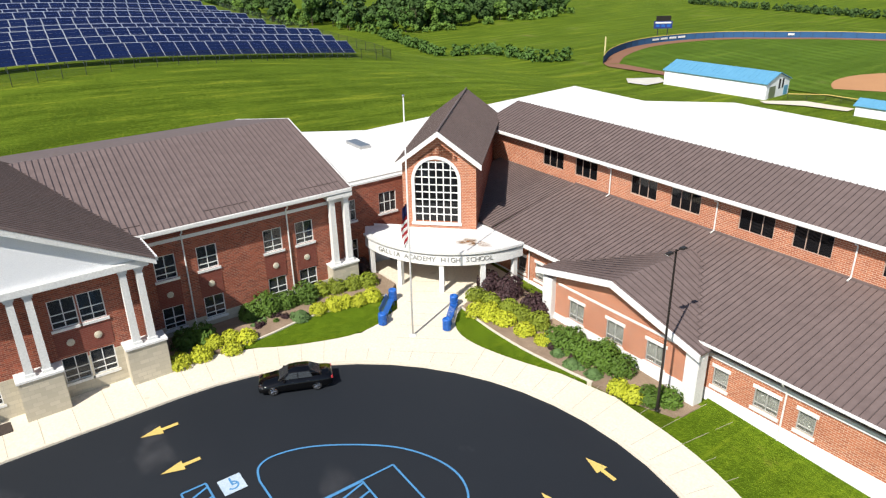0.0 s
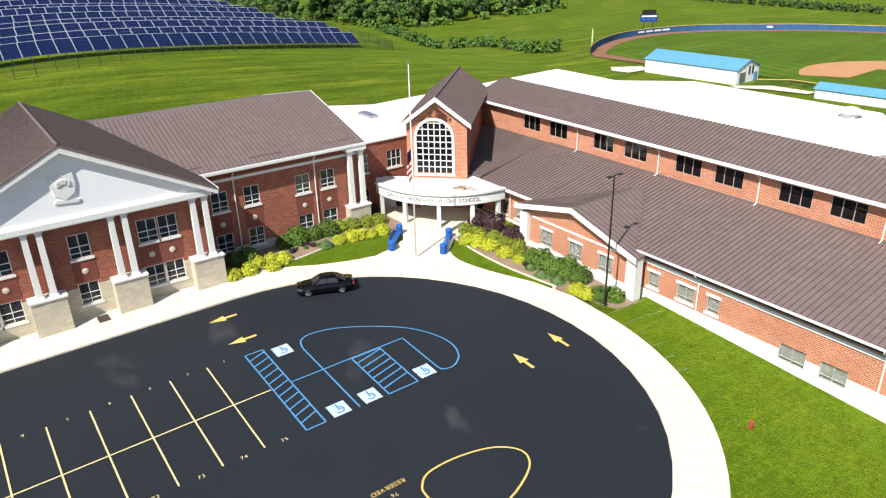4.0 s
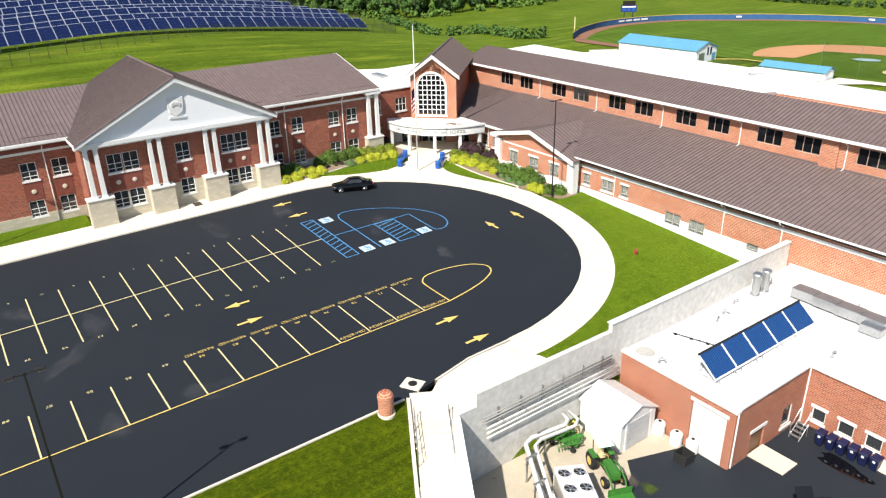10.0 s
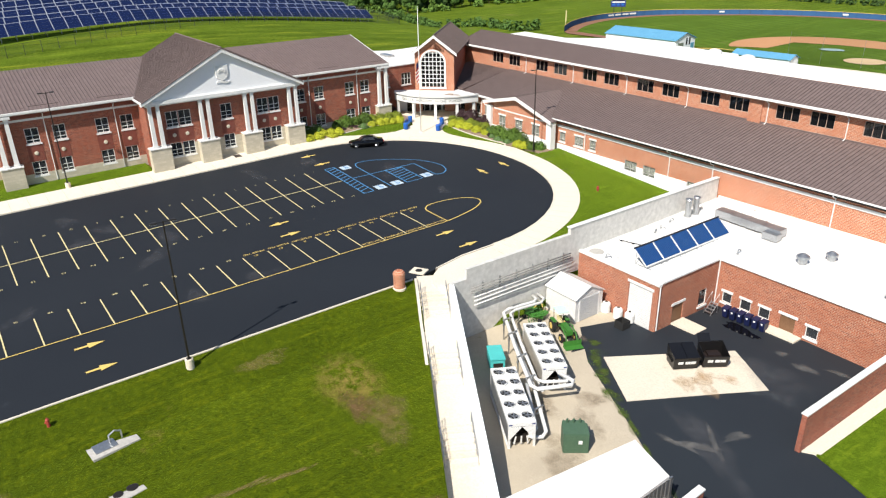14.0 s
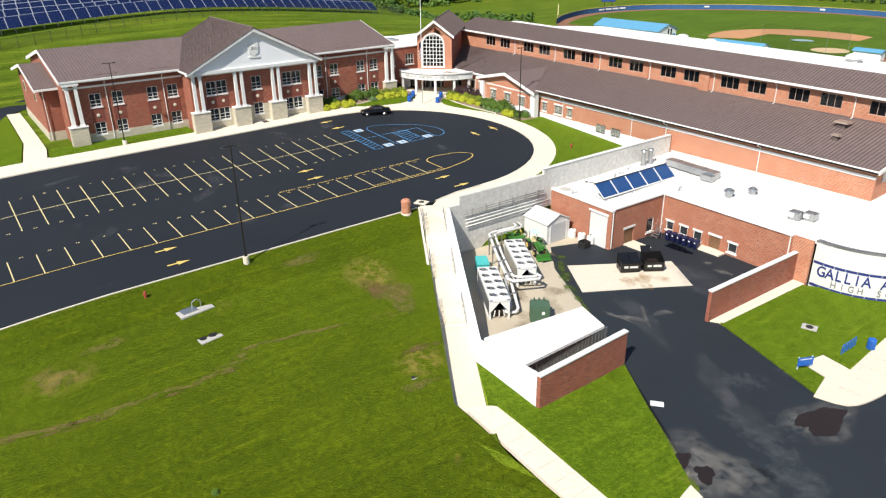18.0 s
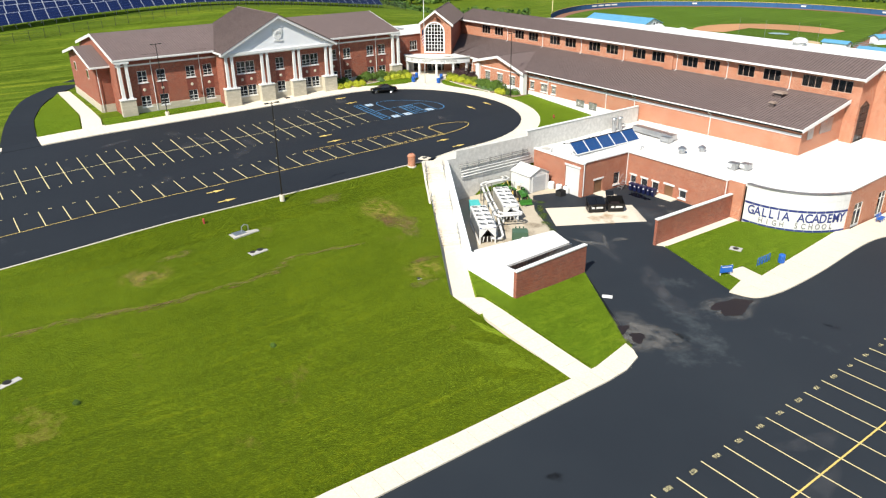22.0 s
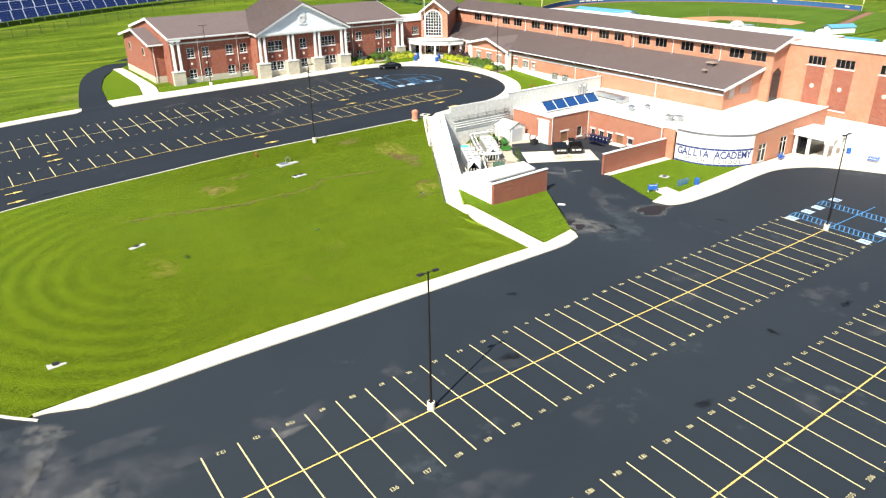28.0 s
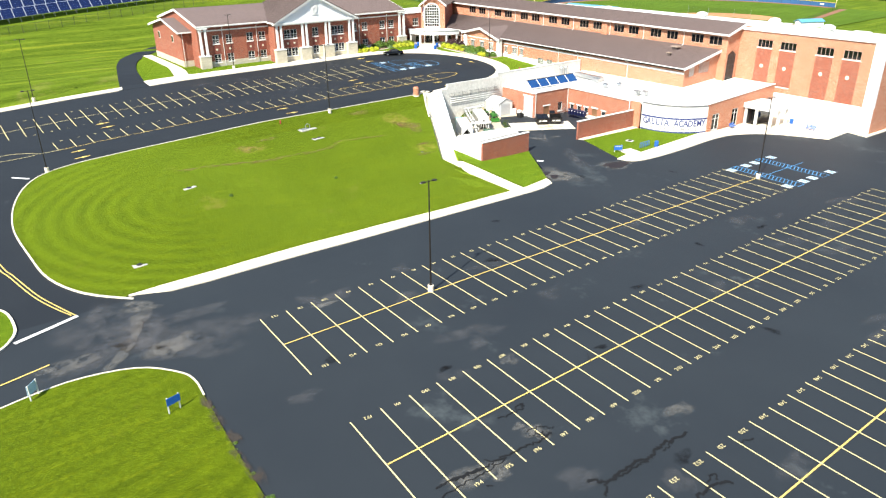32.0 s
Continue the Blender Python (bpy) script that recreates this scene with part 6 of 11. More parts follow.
slab(bm, ((24.4, -12.7, -1.7), (29.5, -12.7, -1.6), (29.1, -3.5, -1.6), (25.5, -2.4, -1.7)), 0.25)
part("roof", bm, M["membrane"], shed, "plain white roof")
bm = bmesh.new()
for k in range(46):
    y = -12.3 + k * 0.2
    box(bm, 29.0, 29.12 if k % 2 else 29.06, y, y + 0.2, -5.2, -1.85)
part("siding", bm, M["galv"], shed, "grey corrugated metal siding")
bm = bmesh.new()
prism(bm, [(24.5, -12.6), (28.99, -12.6), (28.95, -3.7), (25.6, -2.6)], -5.4, -1.96)
part("body", bm, M["white_metal"], shed)
tagged(boxpart("wall_gate", (30.8, 31.15, 8.4, 22.6, -5.6, -1.37), M["brick"], None), "red brick screen wall beside the drive", "wall", kind="structure")
tagged(boxpart("wall_gate_coping", (30.74, 31.21, 8.35, 22.6, -1.37, -1.26), M["white"], None), "white coping on the brick screen wall", "coping", kind="structure")
patch("apron_strip", [(31.2, 8.6), (32.2, 9.3), (32.4, 22.6), (31.2, 22.6)], 0.15, M["concrete"], "concrete strip along the screen wall", "pavement", level=lower, step=4)

# -- service block --
util = empty("service_block", 0, 0, 0, "low flat-roofed red brick service block with white roof", "school building")
util.matrix_world = Matrix.Identity(4)
YU, XU, YV = 13.75, 14.3, 22.6
wall("brick_wall", M["brick_service"], util, 'y', YU, 1, 4.6, XU, -5.3, 0.0, [(11.0, 13.7, -5.3, -0.75)], 0.3)
wall("brick_wall", M["brick_service"], util, 'x', XU, -1, YU + 0.3, YV, -5.3, 0.15, [(16.1, 17.7, -5.3, -2.7), (20.0, 21.2, -4.1, -2.4)], 0.3)
uw = [(15.1, 16.1), (17.0, 18.1), (18.9, 20.0), (23.4, 24.5)]
wall("brick_wall", M["brick_service"], util, 'y', YV, 1, XU - 0.3, 30.3, -5.3, 0.15, [(a, b, -3.95, -2.9) for a, b in uw] + [(21.0, 22.4, -5.3, -2.75)], 0.3)
for a, b in uw:
    window(util, 'y', YV, -1, a, b, -3.95, -2.9, 1, 1, 0, "white", head=True)
window(util, 'x', XU, 1, 20.0, 21.2, -4.1, -2.4, 1, 1, 0, "white")
rd = boxpart("roll_door", (11.0, 13.7, YU + 0.12, YU + 0.18, -5.2, -0.75), M["white_metal"], util, "white roll-up door")
for k in range(22):
    boxpart("slat", (11.02, 13.68, YU + 0.09, YU + 0.12, -4.75 + k * 0.18, -4.75 + k * 0.18 + 0.14), M["white_metal"], rd)
boxpart("door_frame", (10.85, 13.85, YU - 0.05, YU + 0.02, -0.75, -0.5), M["white"], util)
d1 = boxpart("steel_door", (XU - 0.16, XU - 0.1, 16.1, 17.7, -5.2, -2.7), M["door"], util, "brown steel door")
boxpart("lintel", (XU - 0.02, XU + 0.06, 15.9, 17.9, -2.7, -2.45), M["white"], util)
d2 = boxpart("steel_door", (21.0, 22.4, YV + 0.1, YV + 0.16, -5.2, -2.75), M["door"], util, "brown steel door")
boxpart("lintel", (20.8, 22.6, YV - 0.06, YV + 0.02, -2.75, -2.5), M["white"], util)
boxpart("coping", (4.6, XU + 0.12, YU - 0.12, YU + 0.35, 0.0, 0.2), M["white"], util, "white roof edge")
boxpart("coping", (XU - 0.3, XU + 0.12, YU + 0.36, YV - 0.2, 0.15, 0.3), M["white"], util, "white roof edge")
boxpart("coping", (XU - 0.2, 30.3, YV - 0.16, YV + 0.3, 0.15, 0.32), M["white"], util, "white roof edge", 0.02)
for x, y in ((XU + 0.08, YU + 0.15), (XU + 0.15, YV - 0.1)):
    downspout(util, [(x, y, 0.1), (x, y, -4.5)])
# recess and curved sign wall
wall("recess_wall", M["brick_orange"], util, 'y', YV + 0.15, 1, 30.303, 32.4, -5.4, 0.2, (), 0.3)
downspout(util, [(30.15, YV - 0.1, 0.1), (30.15, YV - 0.1, -4.8)])
RC, RR = (33.4, 31.6), 8.45
ra = arc(*RC, RR, -96, -12, 24)
rb = arc(*RC, RR - 0.35, -96, -12, 24)
bm = bmesh.new()
for i in range(24):
    loft(bm, [(*ra[i], -5.6), (*ra[i + 1], -5.6), (*rb[i + 1], -5.6), (*rb[i], -5.6)], [(*ra[i], 0.25), (*ra[i + 1], 0.25), (*rb[i + 1], 0.25), (*rb[i], 0.25)])
bmesh.ops.remove_doubles(bm, verts=bm.verts[:], dist=0.001)
sw = part("curved_wall", bm, M["white_metal"], util, "white panelled curved wall with lettering")
for i in range(12):
    a0, a1 = -95.5 + 7 * i, -95.5 + 7 * i + 6.7
    for z0, z1, mm, nm in ((-4.5, -4.24, "navy", "band"), (-2.06, -1.8, "navy", "band"), (-4.2, -3.2, "white_metal", "panel"), (-3.16, -2.1, "white_metal", "panel"), (-1.76, -0.65, "white_metal", "panel"), (-0.6, 0.2, "white_metal", "panel")):
        o, n_ = arc(*RC, RR + 0.03, a0, a1, 2), arc(*RC, RR + 0.002, a0, a1, 2)
        bm = bmesh.new()
        for j in range(2):
            loft(bm, [(*o[j], z0), (*o[j + 1], z0), (*n_[j + 1], z0), (*n_[j], z0)], [(*o[j], z1), (*o[j + 1], z1), (*n_[j + 1], z1), (*n_[j], z1)])
        part(nm, bm, M[mm], sw, "navy blue band" if nm == "band" else "")


def curved_word(text, size, z, a0, a1, mm):
    for i, ch in enumerate(text):
        if ch == " ":
            continue
        a = radians(a0 + (a1 - a0) * i / (len(text) - 1))
        m = Matrix(((-0.8 * math.sin(a), 0, math.cos(a), RC[0] + (RR + 0.05) * math.cos(a)), (0.8 * math.cos(a), 0, math.sin(a), RC[1] + (RR + 0.05) * math.sin(a)), (0, 1, 0, z), (0, 0, 0, 1)))
        flat_text("letter", ch, size, M[mm], m, sw, 0.03, 1.0, 0.012 * size)


curved_word("GALLIA ACADEMY", 1.55, -2.75, -89, -17, "navy")
curved_word("HIGH SCHOOL", 0.95, -3.75, -80, -26, "letter_grey")
bm = bmesh.new()
o, n_ = arc(*RC, RR + 0.12, -96, -12, 24), arc(*RC, RR - 0.4, -96, -12, 24)
for i in range(24):
    loft(bm, [(*o[i], 0.25), (*o[i + 1], 0.25), (*n_[i + 1], 0.25), (*n_[i], 0.25)], [(*o[i], 0.38), (*o[i + 1], 0.38), (*n_[i + 1], 0.38), (*n_[i], 0.38)])
part("roof_edge", bm, M["galv"], util, "thin grey metal roof edge")
# side entrance front
XS = 41.75
wall("brick_wall", M["brick_orange"], util, 'x', XS, -1, 29.9, 50.15, -5.4, 0.2, [(31.3, 33.3, -5.4, -1.5), (37.2, 39.0, -5.4, -1.3), (41.6, 44.6, -5.4, -1.4)], 0.3)
for y0, y1, zt in ((31.3, 33.3, -1.5), (37.2, 39.0, -1.3), (41.6, 44.6, -1.4)):
    bm = bmesh.new()
    n = 3 if y1 - y0 > 2.5 else 2
    for k in range(n + 1):
        yy = y0 + (y1 - y0) * k / n
        box(bm, XS - 0.16, XS - 0.06, max(y0, yy - 0.07), min(y1, yy + 0.07), -4.6, zt)
    box(bm, XS - 0.15, XS - 0.07, y0, y1, zt - 0.12, zt), box(bm, XS - 0.15, XS - 0.07, y0, y1, zt - 0.9, zt - 0.8), box(bm, XS - 0.15, XS - 0.07, y0, y1, -4.6, -4.3)
    dd = part("entrance_door", bm, M["white_metal"], util, "white-framed glazed door")
    p = boxpart("pane", (XS - 0.12, XS - 0.11, y0, y1, -4.3, zt - 0.1), M["glass_dark"], dd)
    p.visible_shadow = False
rise = lambda y: 0.1 + 0.055 * (y - 23)
bm = bmesh.new()
loft(bm, [(XS - 0.3, 29.9, 0.2), (XS, 29.9, 0.2), (XS, 29.9, rise(29.9)), (XS - 0.3, 29.9, rise(29.9))], [(XS - 0.3, 50.15, 0.2), (XS, 50.15, 0.2), (XS, 50.15, rise(50.15)), (XS - 0.3, 50.15, rise(50.15))])
part("wall_top", bm, M["brick_orange"], util)
bm = bmesh.new()
loft(bm, [(XS - 0.35, 29.9, rise(29.9)), (XS + 0.1, 29.9, rise(29.9)), (XS + 0.1, 29.9, rise(29.9) + 0.14), (XS - 0.35, 29.9, rise(29.9) + 0.14)],
     [(XS - 0.35, 50.15, rise(50.15)), (XS + 0.1, 50.15, rise(50.15)), (XS + 0.1, 50.15, rise(50.15) + 0.14), (XS - 0.35, 50.15, rise(50.15) + 0.14)])
part("coping", bm, M["white"], util, "white roof edge")
util_roof = patch("roof", [(4.6, 13.9), (14.15, 13.9), (14.15, 22.75), (30.0, 22.8), (30.0, 23.2), (32.3, 23.3)] + arc(*RC, RR - 0.3, -94, -14, 16) + [(41.6, 30.2), (41.6, 50.2), (33.0, 50.2), (33.0, 46.3), (31.25, 46.3), (31.25, 36.1), (4.6, 36.1)], 0.0, M["membrane"],
                  parent=util, level=lambda x, y: 0.1 + 0.055 * max(0.0, y - 23) if x > 14 else 0.1 + 0.03 * max(0.0, y - 20), skirt=0.25, step=4)
util_roof["label"] = "white membrane roof"
# unseen near-black floor, its colour stands for the unlit inside
boxpart("dark_inner_floor", (14.6, 41.4, 24.0, 46.0, -5.4, -4.6), M["dark"], util)
# white flashing where the roof meets the long wing
bm = bmesh.new()
loft(bm, [(4.7, YW - 0.1, 0.5), (4.7, YW - 0.004, 0.5), (4.7, YW - 0.004, 0.86), (4.7, YW - 0.1, 0.86)], [(XE + 0.1, YW - 0.1, 0.5), (XE + 0.1, YW - 0.004, 0.5), (XE + 0.1, YW - 0.004, 1.08), (XE + 0.1, YW - 0.1, 1.08)])
part("flashing", bm, M["white"], util, "white roof flashing")
bm = bmesh.new()
loft(bm, [(XE + 0.004, YW - 0.004, 0.6), (XE + 0.1, YW - 0.004, 0.6), (XE + 0.1, YW - 0.004, 1.08), (XE + 0.004, YW - 0.004, 1.08)], [(XE + 0.004, YK - 0.1, 1.1), (XE + 0.1, YK - 0.1, 1.1), (XE + 0.1, YK - 0.1, 1.65), (XE + 0.004, YK - 0.1, 1.65)])
part("flashing", bm, M["white"], util, "white roof flashing")
# porch at the side entrance
porch = empty("side_porch", 0, 0, 0, "white flat-roofed entrance porch on square columns", "porch")
porch.matrix_world = Matrix.Identity(4)
boxpart("roof", (41.9, 47.6, 40.6, 46.35, -0.75, -0.55), M["membrane"], porch, "white porch roof")
for b in ((41.9, 47.75, 40.45, 40.65, -1.4, -0.5), (47.55, 47.75, 40.65, 46.35, -1.4, -0.5)):
    boxpart("fascia", b, M["white"], porch, "white fascia")
for x, y in ((47.3, 40.9), (47.3, 43.5), (47.3, 46.0), (44.4, 40.9), (42.3, 40.9)):
    boxpart("column", (x - 0.2, x + 0.2, y - 0.2, y + 0.2, -4.8, -1.4), M["white"], porch, "square white column")
# near-black sheets added to paint the shade behind the porch columns
for b in ((44.3, 44.36, 41.3, 46.0, -4.55, -1.42), (42.0, 44.3, 41.24, 41.3, -4.55, -1.42)):
    boxpart("vestibule_glazing", b, M["glass_dark"], porch, "near-black sheet standing for the shade inside the porch")
# roof plant
for k in range(5):
    y = 15.35 + 2.6 * k
    col = empty("solar_collector", 0, 0, 0, "blue tilted solar panel with white frame on roof", "solar panel", "solar collectors on the service roof")
    col.matrix_world = Matrix.Identity(4)
    bm = bmesh.new()
    slab(bm, ((11.5, y, 0.42), (11.5, y + 2.54, 0.42), (9.95, y + 2.54, 1.72), (9.95, y, 1.72)), 0.09)
    part("frame", bm, M["white_metal"], col)
    bm = bmesh.new()
    slab(bm, ((11.44, y + 0.08, 0.505), (11.44, y + 2.46, 0.505), (10.0, y + 2.46, 1.712), (10.0, y + 0.08, 1.712)), 0.02)
    part("glass", bm, M["collector"], col, "dark blue collector glass")
    bm = bmesh.new()
    tube(bm, [(9.93, y, 1.76), (9.93, y + 2.54, 1.76)], 0.085, 8)
    part("header_pipe", bm, M["dark"], col, "black insulated header pipe")
    for i in range(11):
        bm = bmesh.new()
        yy = y + 0.2 + 0.214 * i
        tube(bm, [(11.42, yy, 0.54), (10.02, yy, 1.735)], 0.022, 4)
        part("collector_tube", bm, M["collector_tube"], col)
    for yy in (y + 0.3, y + 2.2):
        bm = bmesh.new()
        tube(bm, [(10.0, yy, 0.1), (10.0, yy, 1.62)], 0.035, 6), tube(bm, [(10.0, yy, 0.14), (11.85, yy, 0.14), (11.55, yy, 0.4)], 0.035, 6)
        part("leg", bm, M["galv"], col)
for x, y in ((5.8, 29.0), (5.9, 30.2)):
    bm = bmesh.new()
    cyl(bm, (x, y), 0.42, 0.42, 0.3, 0.5, 16), cyl(bm, (x, y), 0.32, 0.32, 0.5, 2.1, 16), cyl(bm, (x, y), 0.3, 0.42, 2.1, 2.3, 16), cyl(bm, (x, y), 0.42, 0.36, 2.3, 2.4, 16)
    tagged(done("flue", bm, M["galv"]), "grey metal boiler flue on the white roof", "flue", "boiler flues")
duct = empty("roof_duct", 0, 0, 0, "galvanised rectangular air duct on the white roof", "duct")
duct.matrix_world = Matrix.Identity(4)
for k in range(4):
    boxpart("duct_section", (8.0 + k * 1.9, 9.86 + k * 1.9, 30.6 - k * 0.1, 31.9 - k * 0.1, 0.65, 1.45), M["galv"], duct, "", 0.03)
boxpart("hood", (14.2, 15.8, 29.4, 30.4, 0.55, 1.25), M["galv"], duct, "grey metal hood", 0.04)
for x in (9, 12, 15):
    boxpart("leg", (x, x + 0.1, 31.0, 31.1, 0.2, 0.66), M["galv"], duct)
for x, y, r in ((19.7, 27.3, 0.5), (21.1, 29.8, 0.45)):
    bm = bmesh.new()
    cyl(bm, (x, y), r * 0.8, r * 0.8, 0.4, 0.95, 14), cyl(bm, (x, y), r * 1.25, r * 1.15, 0.95, 1.15, 14), cyl(bm, (x, y), r * 1.15, r * 0.3, 1.15, 1.4, 14)
    tagged(done("exhaust_fan", bm, M["galv"]), "round metal exhaust fan on the roof", "fan", "exhaust fans on the service roof")
for x, y in ((28.1, 26.7), (29.3, 27.6)):
    u = empty("roof_unit", 0, 0, 0, "grey metal air handling box on the white roof", "air unit", "air units on the service roof")
    u.matrix_world = Matrix.Identity(4)
    boxpart("casing", (x - 0.6, x + 0.6, y - 0.5, y + 0.5, 0.5, 1.25), M["galv"], u, "", 0.04)
    boxpart("cowl", (x - 0.5, x + 0.1, y - 0.7, y - 0.5, 0.7, 1.1), M["white_metal"], u)
    boxpart("curb", (x - 0.45, x + 0.45, y - 0.4, y + 0.4, 0.1, 0.5), M["galv"], u)


# small vents, a conduit and a drain on the white roof
def roof_vent(x, y, h, turn, material, reach=0.45):
    bm = bmesh.new()
    cyl(bm, (0, 0), 0.16, 0.12, -0.15, 0.06, 10)
    tube(bm, [(0, 0, 0), (0, 0, h), (reach * 0.35, 0, h + 0.12), (reach, 0, h), (reach, 0, h - 0.12)], 0.07, 8)
    ob = done("roof_vent", bm, material)
    ob.matrix_world = pose(x, y, util_top(x, y), 0, 0, turn)
    tagged(ob, "small bent vent pipe on the white roof", "vent pipe", "vent pipes on the service roof")


def util_top(x, y):
    return (0.1 + 0.055 * max(0.0, y - 23) if x > 14 else 0.1 + 0.03 * max(0.0, y - 20)) + 0.02


for x, y, h, turn, key in ((5.0, 29.8, 0.8, 40, "white_metal"), (5.2, 31.0, 1.0, 60, "white_metal"), (5.6, 31.8, 0.5, 200, "galv"), (6.0, 24.3, 0.3, 20, "galv"),
                           (6.4, 22.9, 0.25, 110, "galv"), (5.6, 26.3, 0.3, 80, "galv"), (9.4, 35.2, 0.55, 0, "white_metal"), (12.2, 33.6, 0.5, 300, "white_metal"),
                           (14.7, 24.8, 0.35, 90, "galv"), (7.4, 14.5, 0.35, 30, "galv"), (8.3, 15.0, 0.3, 150, "white_metal")):
    roof_vent(x, y, h, turn, M[key])
bm = bmesh.new()
tube(bm, [(5.4, 18.6, 0.24), (9.6, 19.9, 0.24)], 0.035, 6)
for k in range(4):
    x, y = 5.6 + 1.2 * k, 18.72 + 0.355 * k
    box(bm, x - 0.1, x + 0.1, y - 0.1, y + 0.1, 0.09, 0.22)
tagged(done("roof_conduit", bm, M["dark"]), "thin dark conduit on blocks across the white roof", "conduit")
bm = bmesh.new()
cyl(bm, (5.8, 14.9), 0.75, 0.7, 0.09, 0.14, 20)
tagged(done("roof_drain", bm, M["concrete_grey"]), "grey round drain sump in the white roof", "drain")

# ---- road markings ----
GLYPH = {}


def glyph(ch):
    if ch not in GLYPH:
        o = flat_text("glyph", ch, 1.0, M["pale_yellow"], Matrix.Identity(4), None, 0.0)
        GLYPH[ch] = o.data.copy()
        xs = [v.co.x for v in o.data.vertices]
        GLYPH[ch + "w"] = (min(xs), max(xs))
        bpy.data.objects.remove(o)
    return GLYPH[ch], GLYPH[ch + "w"]


def painted_word(text, size, x, y, level, lot, material, turn=90, name="stall_number", gap=0.14, lift=0.05):
    """Letters painted flat on the ground, centred on x, y; turn 90 reads towards +y."""
    bm = bmesh.new()
    adv = 0.0
    for ch in text:
        me, (lo, hi) = glyph(ch)
        n0 = len(bm.verts)
        bm.from_mesh(me)
        bm.verts.ensure_lookup_table()
        for v in bm.verts[n0:]:
            v.co.x += adv - lo
        adv += hi - lo + gap
    adv -= gap
    c, s = math.cos(radians(turn)), math.sin(radians(turn))
    for v in bm.verts:
        px_, py_ = (v.co.x - adv / 2) * size, v.co.y * size
        v.co = (x + px_ * c - py_ * s, y + px_ * s + py_ * c, 0)
        v.co.z = level(v.co.x, v.co.y) + lift
    return part(name, bm, M[material], lot)


def stripe(a, b, w, level, lot, material, name="stall_line", lift=0.05):
    d = Vector((b[0] - a[0], b[1] - a[1]))
    k = max(1, int(d.length / 2.5))
    d.normalize()
    nx, ny = -d.y * w / 2, d.x * w / 2
    bm = bmesh.new()
    rows = []
    for i in range(k + 1):
        x, y = a[0] + (b[0] - a[0]) * i / k, a[1] + (b[1] - a[1]) * i / k
        rows.append([bm.verts.new((x + sx * nx, y + sx * ny, level(x + sx * nx, y + sx * ny) + lift)) for sx in (1, -1)])
    for p, q in zip(rows, rows[1:]):
        bm.faces.new((p[0], p[1], q[1], q[0]))
    return part(name, bm, M[material], lot)


def polyline(pts, w, level, lot, material, name="outline", lift=0.05):
    bm = bmesh.new()
    rows = []
    for i, (x, y) in enumerate(pts):
        a, b = pts[max(i - 1, 0)], pts[min(i + 1, len(pts) - 1)]
        d = Vector((b[0] - a[0], b[1] - a[1])).normalized()
        rows.append([bm.verts.new((x - s * d.y * w / 2, y + s * d.x * w / 2, level(x, y) + lift)) for s in (1, -1)])
    for p, q in zip(rows, rows[1:]):
        bm.faces.new((p[0], p[1], q[1], q[0]))
    return part(name, bm, M[material], lot)


def arrow(x, y, turn, level, lot, material="yellow", lift=0.05, size=1.0):
    bm = bmesh.new()
    pts = [(0, -0.13), (1.0, -0.13), (1.0, -0.42), (2.3, 0), (1.0, 0.42), (1.0, 0.13), (0, 0.13)]
    c, s = math.cos(radians(turn)), math.sin(radians(turn))
    vs = []
    for px_, py_ in pts:
        px_, py_ = (px_ - 1.15) * size, py_ * size
        X, Y = x + px_ * c - py_ * s, y + px_ * s + py_ * c
        vs.append(bm.verts.new((X, Y, level(X, Y) + lift)))
    bm.faces.new((vs[0], vs[1], vs[5], vs[6])), bm.faces.new((vs[2], vs[3], vs[4], vs[5], vs[1]))
    return part("arrow", bm, M[material], lot)


def hatch(x0, x1, y0, y1, level, lot, n, material="blue_paint", slope=0.75):
    for a, b in (((x0, y0), (x1, y0)), ((x1, y0), (x1, y1)), ((x1, y1), (x0, y1)), ((x0, y1), (x0, y0))):
        stripe(a, b, 0.12, level, lot, material, "hatch_line", 0.052)
    for i in range(1, n):
        x = x0 + (x1 - x0) * i / n
        stripe((x, y0 + 0.06), (max(x0 + 0.1, x - (y1 - y0) * slope * 0.5), y1 - 0.06), 0.13, level, lot, material, "hatch_line")


def access_symbol(x, y, level, lot, s=0.66):
    bm = bmesh.new()
    prism(bm, [(x - s, y - s), (x + s, y - s), (x + s, y + s), (x - s, y + s)], 0, 0.004)
    for v in bm.verts:
        v.co.z += level(v.co.x, v.co.y) + 0.045
    p = part("access_square", bm, M["faded_white"], lot, "white painted accessible-parking square")
    bm = bmesh.new()
    rr = arc(x + 0.1, y, 0.36, -60, 190, 12)
    ri = arc(x + 0.1, y, 0.25, -60, 190, 12)
    for i in range(12):
        bm.faces.new([bm.verts.new((qx, qy, level(qx, qy) + 0.056)) for qx, qy in (rr[i], rr[i + 1], ri[i + 1], ri[i])])
    for b in ((x - 0.55, x + 0.05, y - 0.06, y + 0.06), (x + 0.0, x + 0.1, y - 0.06, y + 0.35)):
        bm.faces.new([bm.verts.new((qx, qy, level(qx, qy) + 0.057)) for qx, qy in ((b[0], b[2]), (b[1], b[2]), (b[1], b[3]), (b[0], b[3]))])
    part("access_mark", bm, M["blue_paint"], p)


# upper lot, double row
drift = lambda y: 0.018 * max(0.0, -y)
